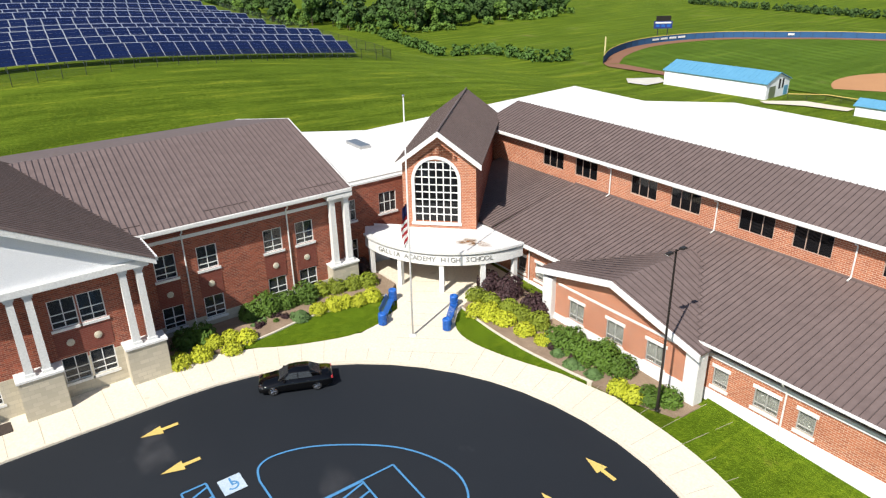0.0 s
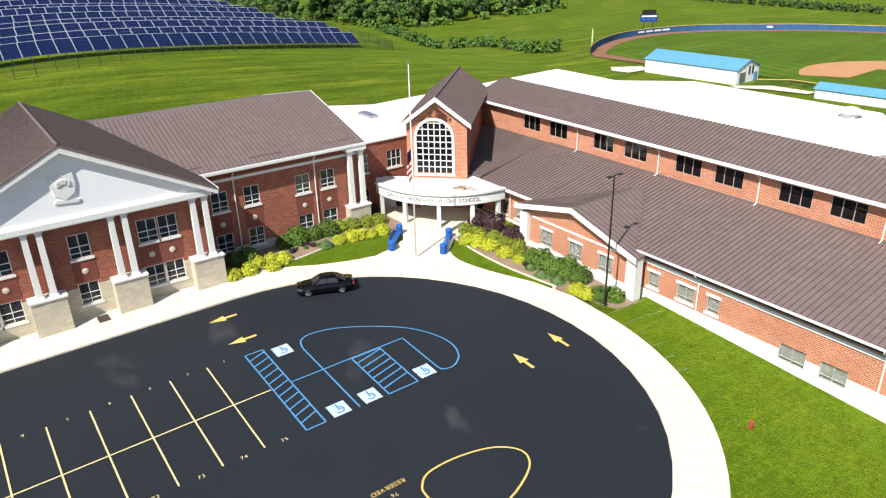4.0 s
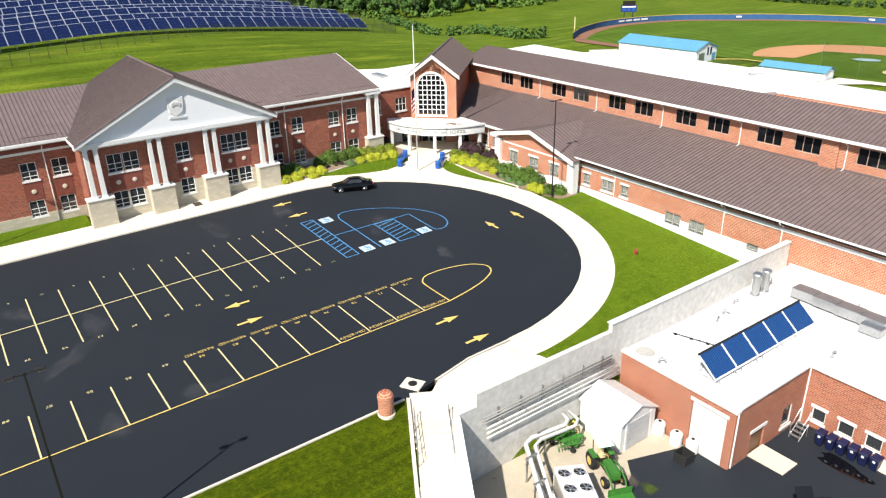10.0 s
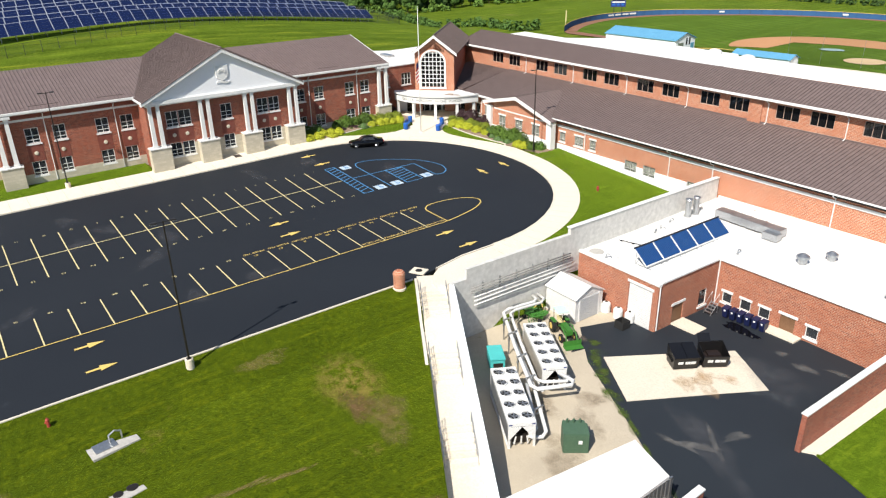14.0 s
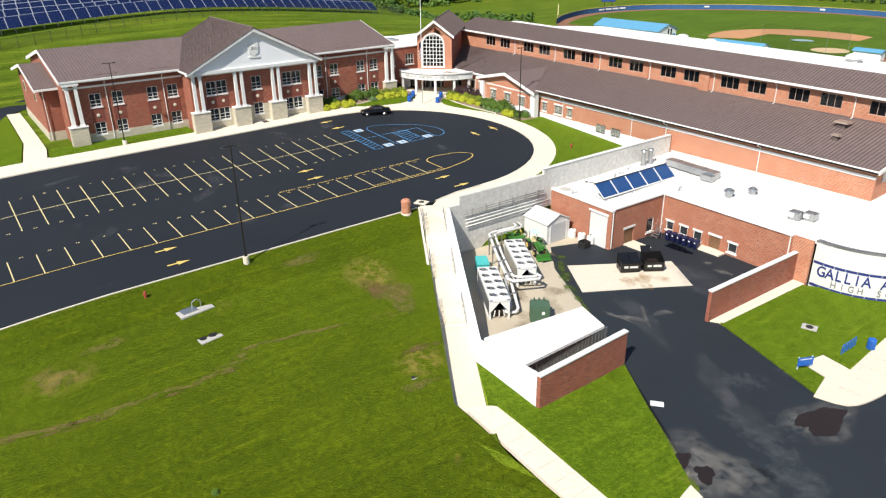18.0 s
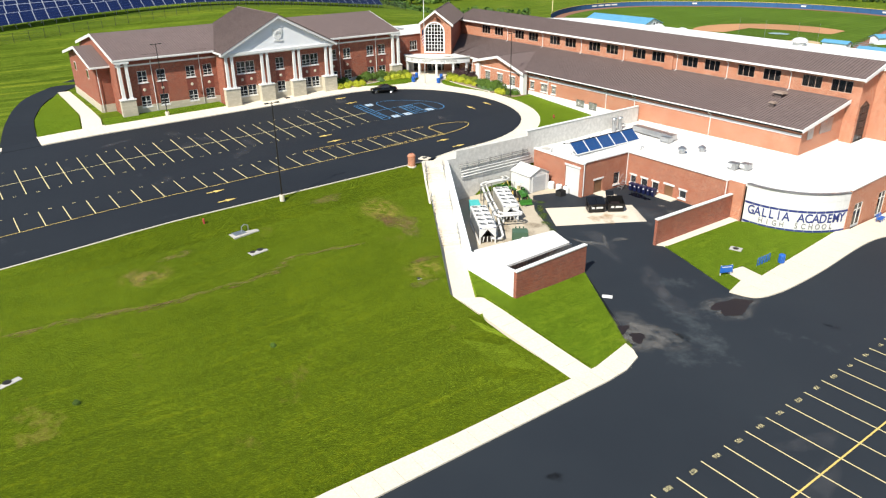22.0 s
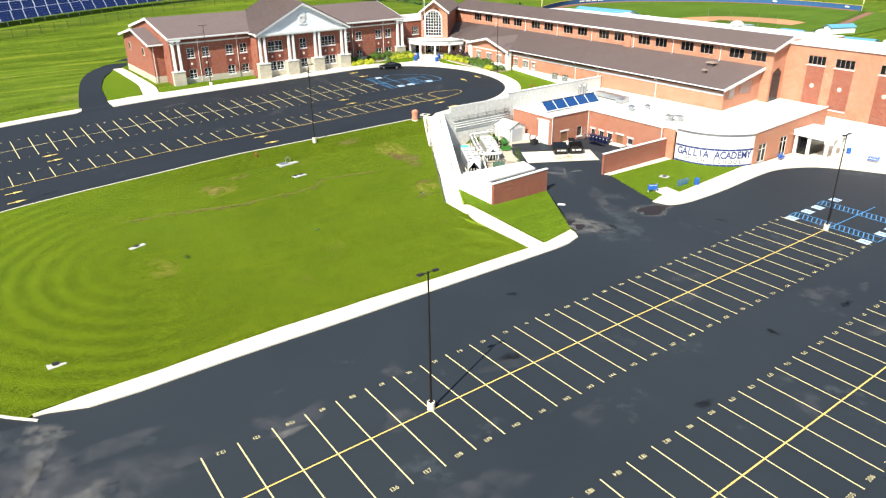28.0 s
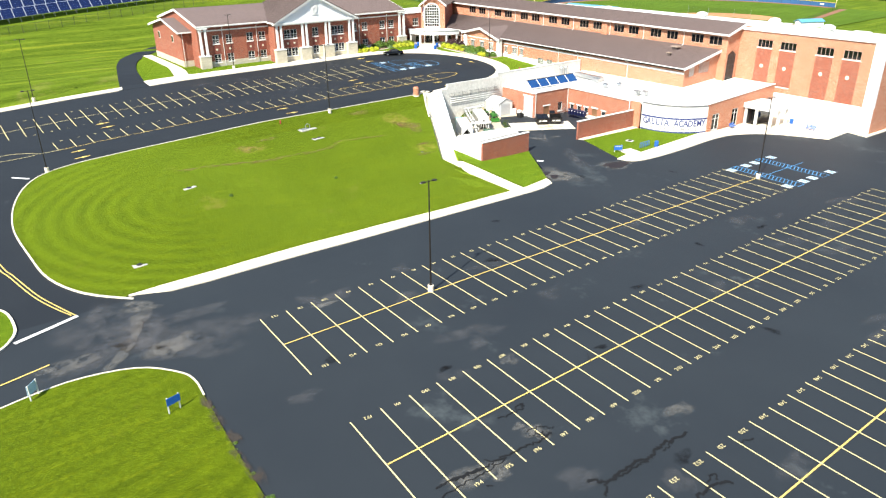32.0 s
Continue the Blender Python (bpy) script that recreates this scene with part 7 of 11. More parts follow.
for i in range(29):
    y = 2.6 - 2.67 * i
    stripe((-33.65 + drift(y), y), (-23.15 + drift(y), y), 0.11, ground, upper_lot, "pale_yellow")
    if i < 28:
        painted_word(str(75 - i), 0.42, -23.1 + drift(y), y + 1.3, ground, upper_lot, "pale_yellow")
        painted_word(str(i + 1), 0.42, -33.7 + drift(y), y + 1.3, ground, upper_lot, "pale_yellow", 270)
stripe((-28.4, 5.3), (-28.4 + drift(-74), -74.0), 0.11, ground, upper_lot, "pale_yellow", "row_line", 0.047)
# upper lot, single row with reserved stalls
drift = lambda y: 0.011 * max(0.0, -y)
for i in range(1, 29):
    y = 8.25 - 2.675 * i
    stripe((-15.3 + drift(y), y), (-9.9 + drift(y), y), 0.11, ground, upper_lot, "pale_yellow")
for i in range(28):
    yc = 8.25 - 2.675 * (i + 0.5)
    if i < 8:
        painted_word("RESERVED", 0.46, -15.65, yc, ground, upper_lot, "yellow", 270, "stall_word")
        painted_word(str(76 + i), 0.42, -14.95, yc, ground, upper_lot, "yellow", 270)
    else:
        painted_word(str(76 + i), 0.42, -15.6 + drift(yc), yc, ground, upper_lot, "pale_yellow", 270)
    if i < 4:
        painted_word("RESERVED", 0.46, -10.3, yc, ground, upper_lot, "yellow", 90, "stall_word")
stripe((-9.9, 8.25), (-9.9 + drift(-66.65), -66.65), 0.11, ground, upper_lot, "yellow", "row_line", 0.047)
polyline(rounded([(-9.9, 8.25), (-10.4, 10.75), (-11.05, 12.9), (-12.1, 14.65), (-13.35, 15.05), (-14.6, 13.9), (-15.25, 11.7), (-15.25, 9.55), (-14.6, 8.6), (-13.6, 8.3), (-9.9, 8.25)]), 0.13, ground, upper_lot, "yellow")
polyline(rounded([(-9.2, -66.0), (-9.5, -69.3), (-11.4, -71.0), (-12.9, -74), (-11.7, -78), (-9.4, -74), (-9.2, -70)]), 0.13, ground, upper_lot, "pale_yellow")
# accessible bays
hatch(-33.39, -23.09, 5.41, 6.8, ground, upper_lot, 12)
hatch(-28.29, -23.09, 11.65, 14.05, ground, upper_lot, 7, slope=0.5)
stripe((-28.38, 6.8), (-28.38, 16.16), 0.12, ground, upper_lot, "blue_paint", "bay_line")
stripe((-28.38, 16.16), (-23.56, 16.16), 0.12, ground, upper_lot, "blue_paint", "bay_line")
stripe((-31.78, 9.35), (-23.09, 9.35), 0.12, ground, upper_lot, "blue_paint", "bay_line")
polyline(rounded([(-31.78, 9.35), (-32.82, 9.73), (-33.2, 10.79), (-32.73, 12.71), (-31.4, 14.92), (-29.51, 17.12), (-27.44, 18.37), (-25.55, 18.76), (-23.94, 18.28), (-23.09, 17.22), (-23.18, 16.36), (-23.56, 16.16)]), 0.13, ground, upper_lot, "blue_paint")
for x, y in ((-32.44, 8), (-23.75, 8.1), (-23.75, 10.5), (-23.84, 15.11)):
    access_symbol(x, y, ground, upper_lot)
for x, y, a in ((-39.5, 6.0, 270), (-35.6, 6.1, 270), (-20.9, -6.7, 270), (-17.6, -6.8, 90), (-21.0, 25.6, 180), (-20.5, 21.6, 180), (-7.4, 6.15, 90), (-3.6, 6.3, 90), (-7.3, -28.95, 90), (-3.3, -28.9, 90),
                (-20.4, -57.6, 270), (-17.5, -57.3, 90), (-6.2, -64.2, 90), (-2.2, -64.4, 90)):
    arrow(x, y, a, ground, upper_lot)
# lower lot rows, laid out a little askew
def low_row(far_x, near_x, lean, skew, places, first_far, first_near):
    """Stalls on both sides of a yellow line; places are the far ends of the stall lines."""
    edge = lambda x, y: x - lean * y
    for i, y in enumerate(places):
        stripe((edge(far_x, y), y), (edge(near_x, y) + 0.012 * max(0.0, -40 - y), y - skew - 0.01 * max(0.0, -40 - y)), 0.11, lower, lower_lot, "pale_yellow", lift=0.07)
        if i < len(places) - 1:
            m = (y + places[i + 1]) / 2
            painted_word(str(first_far - i), 0.5, edge(far_x, y) + 0.28, m, lower, lower_lot, "pale_yellow", 268, lift=0.07)
            painted_word(str(first_near + i), 0.5, edge(near_x, y) - 0.28, m - skew, lower, lower_lot, "pale_yellow", 92, lift=0.07)
    xm, y0, y1 = (far_x + near_x) / 2, places[0] - skew / 2, places[-1] - skew / 2
    stripe((edge(xm, y0), y0), (edge(xm, y1), y1), 0.13, lower, lower_lot, "yellow", "row_line", 0.074)


low_row(56.51, 67.73, 0.0101, 0.05, [-60.95 + 2.7 * i for i in range(8)] + [-39.35 + 2.645 * i for i in range(21)], 122, 133)
low_row(74.64, 85.91, 0.0234, 0.36, [-61.72 + 2.703 * i for i in range(32)], 192, 193)
low_row(93.09, 104.2, 0.025, 0.36, [-62.3 + 2.69 * i for i in range(34)], 258, 259)
hatch(56.7, 67.6, 15.0, 16.7, lower, lower_lot, 19)
hatch(56.6, 67.6, 21.8, 23.5, lower, lower_lot, 19)
stripe((62.0, 13.5), (61.9, 26.4), 0.13, lower, lower_lot, "blue_paint", "bay_line", 0.07)
for x, y in ((57.5, 14.2), (57.5, 18.0), (57.5, 20.4), (57.4, 25.0), (66.6, 13.9), (66.8, 17.8), (66.8, 20.2), (66.9, 25)):
    access_symbol(x, y, lambda a, b: lower(a, b) + 0.02, lower_lot)
# entrance road lines
stripe((45.8, -74.9), (47.7, -80.6), 0.45, lambda x, y: ground(x, y) + 0.03, link_road, "white_paint", "stop_line", 0.05)
polyline(rounded([(45.6, -75.0), (42.7, -76.1), (38.9, -77.4), (33.1, -78.75), (30.4, -79.4), (20, -80.8)]), 0.14, ground, upper_lot, "yellow", "lane_line", 0.04)
polyline(rounded([(45.3, -75.35), (42.7, -76.5), (38.9, -77.8), (33.1, -79.15), (30.4, -79.8), (20, -81.2)]), 0.14, ground, upper_lot, "yellow", "lane_line", 0.04)
stripe((53.3, -78.6), (54.3, -82.5), 0.18, lambda x, y: ground(x, y) + 0.03, link_road, "yellow", "lane_line", 0.05)
stripe((2.6, -72.6), (0.2, -74.5), 0.4, ground, upper_lot, "white_paint", "stop_line", 0.04)
# crack sealing and stains on the lower lot
rnd = random.Random(5)


def crack(pts, w):
    out = []
    for (x0, y0), (x1, y1) in zip(pts, pts[1:]):
        for k in range(6):
            t = k / 6
            out.append((x0 + (x1 - x0) * t + rnd.uniform(-0.14, 0.14), y0 + (y1 - y0) * t + rnd.uniform(-0.14, 0.14)))
    polyline(out, w, lower, lower_lot, "crack", "sealed_crack", 0.088)


crack([(91.2, -52.3), (91.3, -51.8), (91.8, -51.5), (92.1, -51.0), (92.0, -49.8), (91.8, -48.3), (92.2, -47.5), (92.2, -46.8), (91.9, -45.9), (91.8, -44.8), (92.0, -44.1), (92.0, -42.4)], 0.2)
crack([(92.1, -51.0), (92.2, -49.8), (92.2, -48.3), (92.4, -47.3)], 0.14)
crack([(92.3, -45.8), (92.1, -44.8), (92.0, -44.2)], 0.09)
crack([(92.0, -51.3), (92.7, -51.8), (92.9, -52.3)], 0.14)
crack([(85.8, -60.7), (85.6, -59.6), (85.7, -58.6), (85.9, -57.4), (86.0, -56.3), (86.0, -55.3), (86.0, -54.2), (86.1, -53.1), (86.3, -52.1), (86.1, -50.4)], 0.14)
crack([(85.6, -59.3), (85.9, -58.5), (85.9, -57.6), (86.2, -56.6)], 0.2)
crack([(86.6, -60.7), (86.4, -59.1), (86.5, -57.8), (86.4, -56.2), (86.2, -54.8)], 0.09)
crack([(85.5, -56.2), (85.9, -56.0), (86.1, -54.7)], 0.1)
crack([(87.5, -57.8), (87.7, -57.3)], 0.1)
crack([(82.4, -52.7), (82.7, -51.8), (82.7, -51.0), (82.2, -50.4), (82.2, -49.9), (82.6, -50.2), (82.7, -50.8)], 0.1)
crack([(85.0, -51.8), (85.0, -51.2), (85.2, -50.6), (85.7, -50.3), (85.8, -49.8)], 0.07)
crack([(85.4, -52.1), (85.6, -51.5), (86.2, -51.1), (86.1, -50.4)], 0.07)
crack([(85.0, -51.2), (85.9, -51.7), (85.6, -51.0), (86.3, -51.4), (85.7, -50.5)], 0.07)
crack([(96.5, -47.6), (96.4, -46.5), (96.5, -45.7), (96.7, -45.1), (97.1, -44.5)], 0.2)
crack([(96.0, -45.9), (95.7, -45.2), (95.9, -44.8), (96.4, -45.4)], 0.1)
crack([(95.0, -40.8), (95.4, -39.3)], 0.1)
crack([(80.2, -40.7), (81.7, -41.6)], 0.06)
crack([(52.0, -72.0), (52.8, -70.0), (55.6, -67.6), (56.4, -65.8)], 0.05)


def blob(name, cx, cy, rx, ry, material, level, lot, seed, lift=0.06, n=26, turn=0.0):
    r = random.Random(seed)
    ph = [r.uniform(0, 6.28) for _ in range(4)]
    bm = bmesh.new()
    fade = bm.verts.layers.float.new("rim")
    c, s = math.cos(radians(turn)), math.sin(radians(turn))
    rows = []
    for t in (0.0, 0.35, 0.7, 1.0):
        row = []
        for i in range(n if t else 1):
            a = 2 * math.pi * i / n
            k = t * (1 + 0.22 * math.sin(2 * a + ph[0]) + 0.16 * math.sin(3 * a + ph[1]) + 0.1 * math.sin(5 * a + ph[2]) + 0.06 * math.sin(9 * a + ph[3]))
            u, w = rx * k * math.cos(a), ry * k * math.sin(a)
            x, y = cx + u * c - w * s, cy + u * s + w * c
            v = bm.verts.new((x, y, level(x, y) + lift))
            v[fade] = 1.0 if t < 0.5 else (0.75 if t < 0.9 else 0.0)
            row.append(v)
        rows.append(row)
    for i in range(n):
        j = (i + 1) % n
        bm.faces.new((rows[0][0], rows[1][i], rows[1][j]))
        for a, b in zip(rows[1:], rows[2:]):
            bm.faces.new((a[i], b[i], b[j], a[j]))
    return part(name, bm, M[material], lot)


# dirt left by puddles, and pale dust on the asphalt
blob("dust_rim", 45.0, 2.9, 1.9, 4.2, "dust_strong", lower, lower_lot, 3, 0.055)
blob("dried_puddle", 45.0, 2.9, 1.05, 2.7, "mud", lower, lower_lot, 3, 0.062)
blob("dust_rim", 43.0, -8.0, 3.4, 3.4, "dust_strong", lower, lower_lot, 8, 0.055)
blob("dust_rim", 43.4, -8.6, 2.2, 2.4, "dust_strong", lower, lower_lot, 9, 0.057)
blob("dried_puddle", 41.5, -9.2, 0.6, 1.1, "mud", lower, lower_lot, 11, 0.064)
blob("dried_puddle", 43.3, -8.9, 0.7, 0.8, "mud", lower, lower_lot, 12, 0.064)
blob("dried_puddle", 45.6, -5.6, 0.9, 0.6, "oil_soft", lower, lower_lot, 13, 0.064)
blob("dust_patch", 41.0, -1.0, 3.0, 1.6, "dust_soft", lower, lower_lot, 14, 0.055, turn=-30)
blob("dust_patch", 37.0, 1.0, 4.5, 1.2, "dust_soft", lower, lower_lot, 15, 0.055, turn=-40)
blob("dust_patch", 27.0, 4.0, 4.5, 1.6, "dust_soft", lower, lower_lot, 16, 0.055, turn=-20)
blob("dust_patch", 25.0, 15.0, 4.0, 2.5, "dust_soft", lower, lower_lot, 17, 0.055)
link_level = lambda x, y: ground(x, y) + 0.03
for k, (x, y, a, b, tn, mm) in enumerate(((47.6, -69.6, 1.1, 2.3, -20, "dust_strong"), (50.3, -70.3, 2.4, 0.8, -25, "dust_strong"), (53.3, -71.7, 2.6, 0.7, -28, "dust_strong"), (56.0, -73.6, 2.6, 0.8, -45, "dust_strong"),
                                        (50.5, -73.0, 6.0, 4.5, 0, "dust_soft"), (54.5, -69.5, 5.0, 4.0, 20, "dust_soft"), (55.0, -75.5, 2.2, 4.5, 10, "dust_soft"), (58.5, -67.5, 4.0, 2.4, 60, "dust_soft"),
                                        (54.4, -77.5, 1.2, 3.4, 5, "dust_strong"), (52.0, -66.5, 4.5, 1.2, 80, "dust_soft"), (47.2, -73.0, 1.6, 2.2, 30, "dust_soft"), (56.8, -69.3, 1.6, 2.6, 40, "dust_strong"))):
    blob("dust_patch", x, y, a, b, mm, lambda x, y: max(lower(x, y), ground(x, y) + 0.03), lower_lot, 18 + 40 * k, 0.075 + 0.001 * k, turn=tn)
blob("dust_patch", 52.5, -74.0, 5.5, 2.0, "dust_soft", link_level, link_road, 19, 0.03, turn=-50)
blob("dust_patch", 56.0, -66.0, 7.0, 2.2, "dust_soft", lower, lower_lot, 20, 0.056, turn=70)
drnd = random.Random(31)
for k in range(34):
    x, y = drnd.uniform(49, 112), drnd.uniform(-64, 22)
    blob("dust_patch", x, y, drnd.uniform(0.5, 1.6), drnd.uniform(0.8, 3.2), "dust_soft", lower, lower_lot, 100 + k, 0.054 + 0.0002 * k, turn=drnd.uniform(-20, 20))
for k in range(16):
    x, y = drnd.uniform(50, 106), drnd.uniform(-62, 10)
    blob("oil_stain", x, y, drnd.uniform(0.3, 0.9), drnd.uniform(0.3, 1.1), "oil_soft", lower, lower_lot, 160 + k, 0.062 + 0.0002 * k)
for x, y, a, b in ((76.9, -46.7, 0.7, 1.1), (58.3, -54.7, 0.6, 1.2), (86.2, -57.8, 0.9, 3.0), (85.4, -51.4, 0.9, 1.2), (84.1, -52.0, 0.5, 0.5), (87.3, -56.2, 0.6, 0.8), (112, -20, 1.5, 3), (90, -41, 0.8, 1.4)):
    blob("dust_patch", x, y, a, b, "dust_strong", lower, lower_lot, int(x * 7), 0.066)
for k in range(14):
    x, y = drnd.uniform(-42, -7), drnd.uniform(-40, 24)
    if math.hypot(x + 22.0, max(0, y - 8.1)) < 17:
        blob("dust_patch", x, y, drnd.uniform(0.8, 3.0), drnd.uniform(0.6, 1.6), "dust_soft", upper, upper_lot, 200 + k, 0.03 + 0.0002 * k, turn=drnd.uniform(0, 180))

# rust stain on the canopy roof
blob("rust_stain", RUST_SPOT[0], RUST_SPOT[1], 1.5, 0.95, "rust_soft", lambda x, y: RUST_SPOT[2], canopy, 61, 0.004, turn=50)
blob("rust_stain", RUST_SPOT[0] + 0.2, RUST_SPOT[1] + 0.3, 0.8, 0.5, "rust_soft", lambda x, y: RUST_SPOT[2], canopy, 63, 0.008, turn=50)


# worn track and bare patches in the lawn
lawn = bpy.data.objects["main_lawn"]
turf = lambda x, y: ground(x, y) + 0.1
wear = random.Random(88)
trail = rounded([(13.4, -54.0), (13.5, -48.0), (14.3, -43.3), (14.5, -40.4), (14.6, -31.7), (12.9, -28.5), (13.4, -24.0), (14.1, -20.6)], 7)
for k, (x, y) in enumerate(trail):
    blob("worn_track", x + wear.uniform(-0.2, 0.2), y, wear.uniform(0.18, 0.4) if y < -31 else 0.16, wear.uniform(0.7, 1.4), "dry_film", turf, lawn, 500 + k, 0.02 + 0.0005 * k)
    if k % 4 == 1 and y < -30:
        blob("worn_track", x + 0.5, y, 0.2, 0.9, "soil_film", turf, lawn, 560 + k, 0.018 + 0.0005 * k)
for k, (x, y, a, b, mm) in enumerate(((11.4, -13.8, 2.4, 1.6, "soil_film"), (10.6, -14.8, 1.8, 1.5, "soil_film"), (12.8, -13.6, 2.6, 2.0, "dry_film"), (8.6, -42.2, 1.3, 2.2, "dry_film"), (20.5, -16.4, 0.5, 2.0, "soil_film"), (24.5, -19.2, 0.5, 2.2, "dry_film"),
                                    (2.6, -18.5, 1.0, 2.0, "dry_film"), (6.2, -38.0, 0.7, 1.8, "dry_film"), (30.8, -37.8, 0.25, 0.3, "soil_film"))):
    blob("bare_patch", x, y, a, b, mm, turf, lawn, 600 + k, 0.03 + 0.001 * k)


# ---- loose things: helpers ----
def put(e, x, y, z, turn=0.0, s=1.0, lean=0.0):
    e.matrix_world = pose(x, y, z, lean, 0, turn) @ Matrix.Scale(s, 4)
    return e


def again(e, x, y, z, turn=0.0, s=1.0):
    return copy_thing(e, pose(x, y, z, 0, 0, turn) @ Matrix.Scale(s, 4))


def lathe(bm, prof, n=16, c=(0, 0)):
    """Turned solid from (radius, height) pairs."""
    rows = [[bm.verts.new(p) for p in ring(c, max(r, 0.001), z, n)] for r, z in prof]
    for a, b in zip(rows, rows[1:]):
        for i in range(n):
            bm.faces.new((a[i], a[(i + 1) % n], b[(i + 1) % n], b[i]))
    bm.faces.new(rows[0][::-1]), bm.faces.new(rows[-1])


# ---- lamp posts ----
def lamp_post(base_h, label):
    e = empty("lamp_post", 0, 0, 0, label, "lamp post", "car park lamp posts")
    if base_h > 0.3:
        bm = bmesh.new()
        lathe(bm, [(0.31, -0.4), (0.31, base_h - 0.04), (0.27, base_h)], 20)
        part("base", bm, M["concrete"], e, "round pale concrete base")
    bm = bmesh.new()
    box(bm, -0.17, 0.17, -0.17, 0.17, base_h, base_h + 0.03)
    part("base_plate", bm, M["black_metal"], e)
    for sx in (-1, 1):
        for sy in (-1, 1):
            bm = bmesh.new()
            cyl(bm, (sx * 0.13, sy * 0.13), 0.02, 0.02, base_h + 0.03, base_h + 0.08, 6)
            part("bolt", bm, M["galv"], e)
    bm = bmesh.new()
    loft(bm, ring((0, 0), 0.10, base_h + 0.03, 4, math.pi / 4), ring((0, 0), 0.06, 11.9, 4, math.pi / 4))
    part("pole", bm, M["black_metal"], e, "tapered square bronze pole")
    for s in (-1, 1):
        bm = bmesh.new()
        tube(bm, [(0, 0, 11.75), (0, s * 0.45, 11.82)], 0.035, 6)
        part("arm", bm, M["black_metal"], e)
        bm = bmesh.new()
        loft(bm, [(-0.16, s * 0.42, 11.76), (0.16, s * 0.42, 11.76), (0.16, s * 0.9, 11.76), (-0.16, s * 0.9, 11.76)],
             [(-0.12, s * 0.45, 11.88), (0.12, s * 0.45, 11.88), (0.12, s * 0.86, 11.87), (-0.12, s * 0.86, 11.87)])
        head = part("lamp_head", bm, M["black_metal"], e, "flat bronze lamp head")
        bm = bmesh.new()
        box(bm, -0.14, 0.14, s * 0.7 - 0.2, s * 0.7 + 0.2, 11.742, 11.757)
        part("lens", bm, M["white"], head, "white lamp glass")
    return e


lp = lamp_post(0.75, "dark bronze twin-head lamp post on round concrete base")
put(lp, 0.6, -23.5, upper(0.0, -23.5) - 0.1)
for x, y in ((-46.3, -23.2), (1.4, -70.0), (-45.4, -64.6)):
    again(lp, x, y, ground(x, y) if x < -40 else upper(x, y), 0)
for x, y in ((62.4, -44.7), (62.0, 14.0)):
    again(lp, x, y, lower(x, y))
put(lamp_post(0.06, "dark bronze twin-head lamp post standing in a mulch bed"), -22.41, 32.32, 0.75, 0, 0.945)

# ---- flagpole ----
pole = empty("flagpole", -39.01, 24.63, ground(-39.01, 24.63) + 0.13, "tall white flagpole with limp flag on the entrance walk", "flagpole")
bm = bmesh.new()
lathe(bm, [(0.075, 0.0), (0.07, 9.0), (0.035, 17.9)], 14)
part("pole", bm, M["white_metal"], pole, smooth=True)
bm = bmesh.new()
lathe(bm, [(0.3, 0.0), (0.3, 0.03), (0.16, 0.1), (0.09, 0.14)], 18)
part("collar", bm, M["white_metal"], pole)
bm = bmesh.new()
lathe(bm, [(0.02, 17.9), (0.09, 17.98), (0.1, 18.03), (0.06, 18.1), (0.0, 18.13)], 12)
part("finial", bm, M["chrome"], pole, smooth=True)
bm = bmesh.new()
tube(bm, [(0.09, 0, 1.2), (0.085, 0, 9), (0.06, 0, 17.7)], 0.008, 5)
part("halyard", bm, M["white"], pole)
# the limp flag: a blue canton, then red and white stripes in folds
hang = Matrix.Rotation(radians(234), 4, 'Z')
for i in range(9):
    z1 = 10.6 - (0 if i == 0 else 0.9 + 0.26 * (i - 1))
    drop = 0.92 if i == 0 else 0.28
    bm = bmesh.new()
    rows = []
    for u in range(9):
        t = u / 8
        wide = 0.34 + 0.12 * math.sin(i * 0.5)
        rows.append([bm.verts.new(hang @ Vector((0.07 + wide * t, 0.07 * math.sin(8 * t + z * 0.8), z - 0.45 * t))) for z in (z1, z1 - drop * 0.5, z1 - drop)])
    for a, b in zip(rows, rows[1:]):
        for k in range(2):
            bm.faces.new((a[k], a[k + 1], b[k + 1], b[k]))
    bmesh.ops.solidify(bm, geom=bm.faces[:], thickness=0.012)
    part("flag_canton" if i == 0 else "flag_stripe", bm, M["flag_blue" if i == 0 else ("flag_red" if i % 2 else "white")], pole, smooth=True)

# ---- parked car ----
car = empty("car", 0, 0, 0, "shiny black four-door sedan parked by the kerb", "car")


def loop_at(x, half, z0, z1, tuck):
    return [(x, -half, z0), (x, half, z0), (x, half + 0.04, (z0 + z1) / 2), (x, half - tuck, z1), (x, -half + tuck, z1), (x, -half - 0.04, (z0 + z1) / 2)]


def skin(bm, loops):
    vs = [[bm.verts.new(p) for p in l] for l in loops]
    n = len(vs[0])
    for a, b in zip(vs, vs[1:]):
        for i in range(n):
            bm.faces.new((a[i], a[(i + 1) % n], b[(i + 1) % n], b[i]))
    bm.faces.new(vs[0][::-1]), bm.faces.new(vs[-1])


bm = bmesh.new()
skin(bm, [loop_at(*a) for a in ((-2.44, 0.72, 0.34, 0.62, 0.06), (-2.36, 0.82, 0.24, 0.70, 0.08), (-1.9, 0.87, 0.2, 0.80, 0.1), (-1.1, 0.88, 0.2, 0.93, 0.1),
                                (-0.4, 0.88, 0.2, 0.96, 0.09), (0.8, 0.88, 0.2, 0.98, 0.09), (1.5, 0.88, 0.2, 1.0, 0.1), (2.1, 0.86, 0.22, 0.98, 0.11), (2.38, 0.8, 0.27, 0.92, 0.1), (2.46, 0.72, 0.38, 0.8, 0.06))])
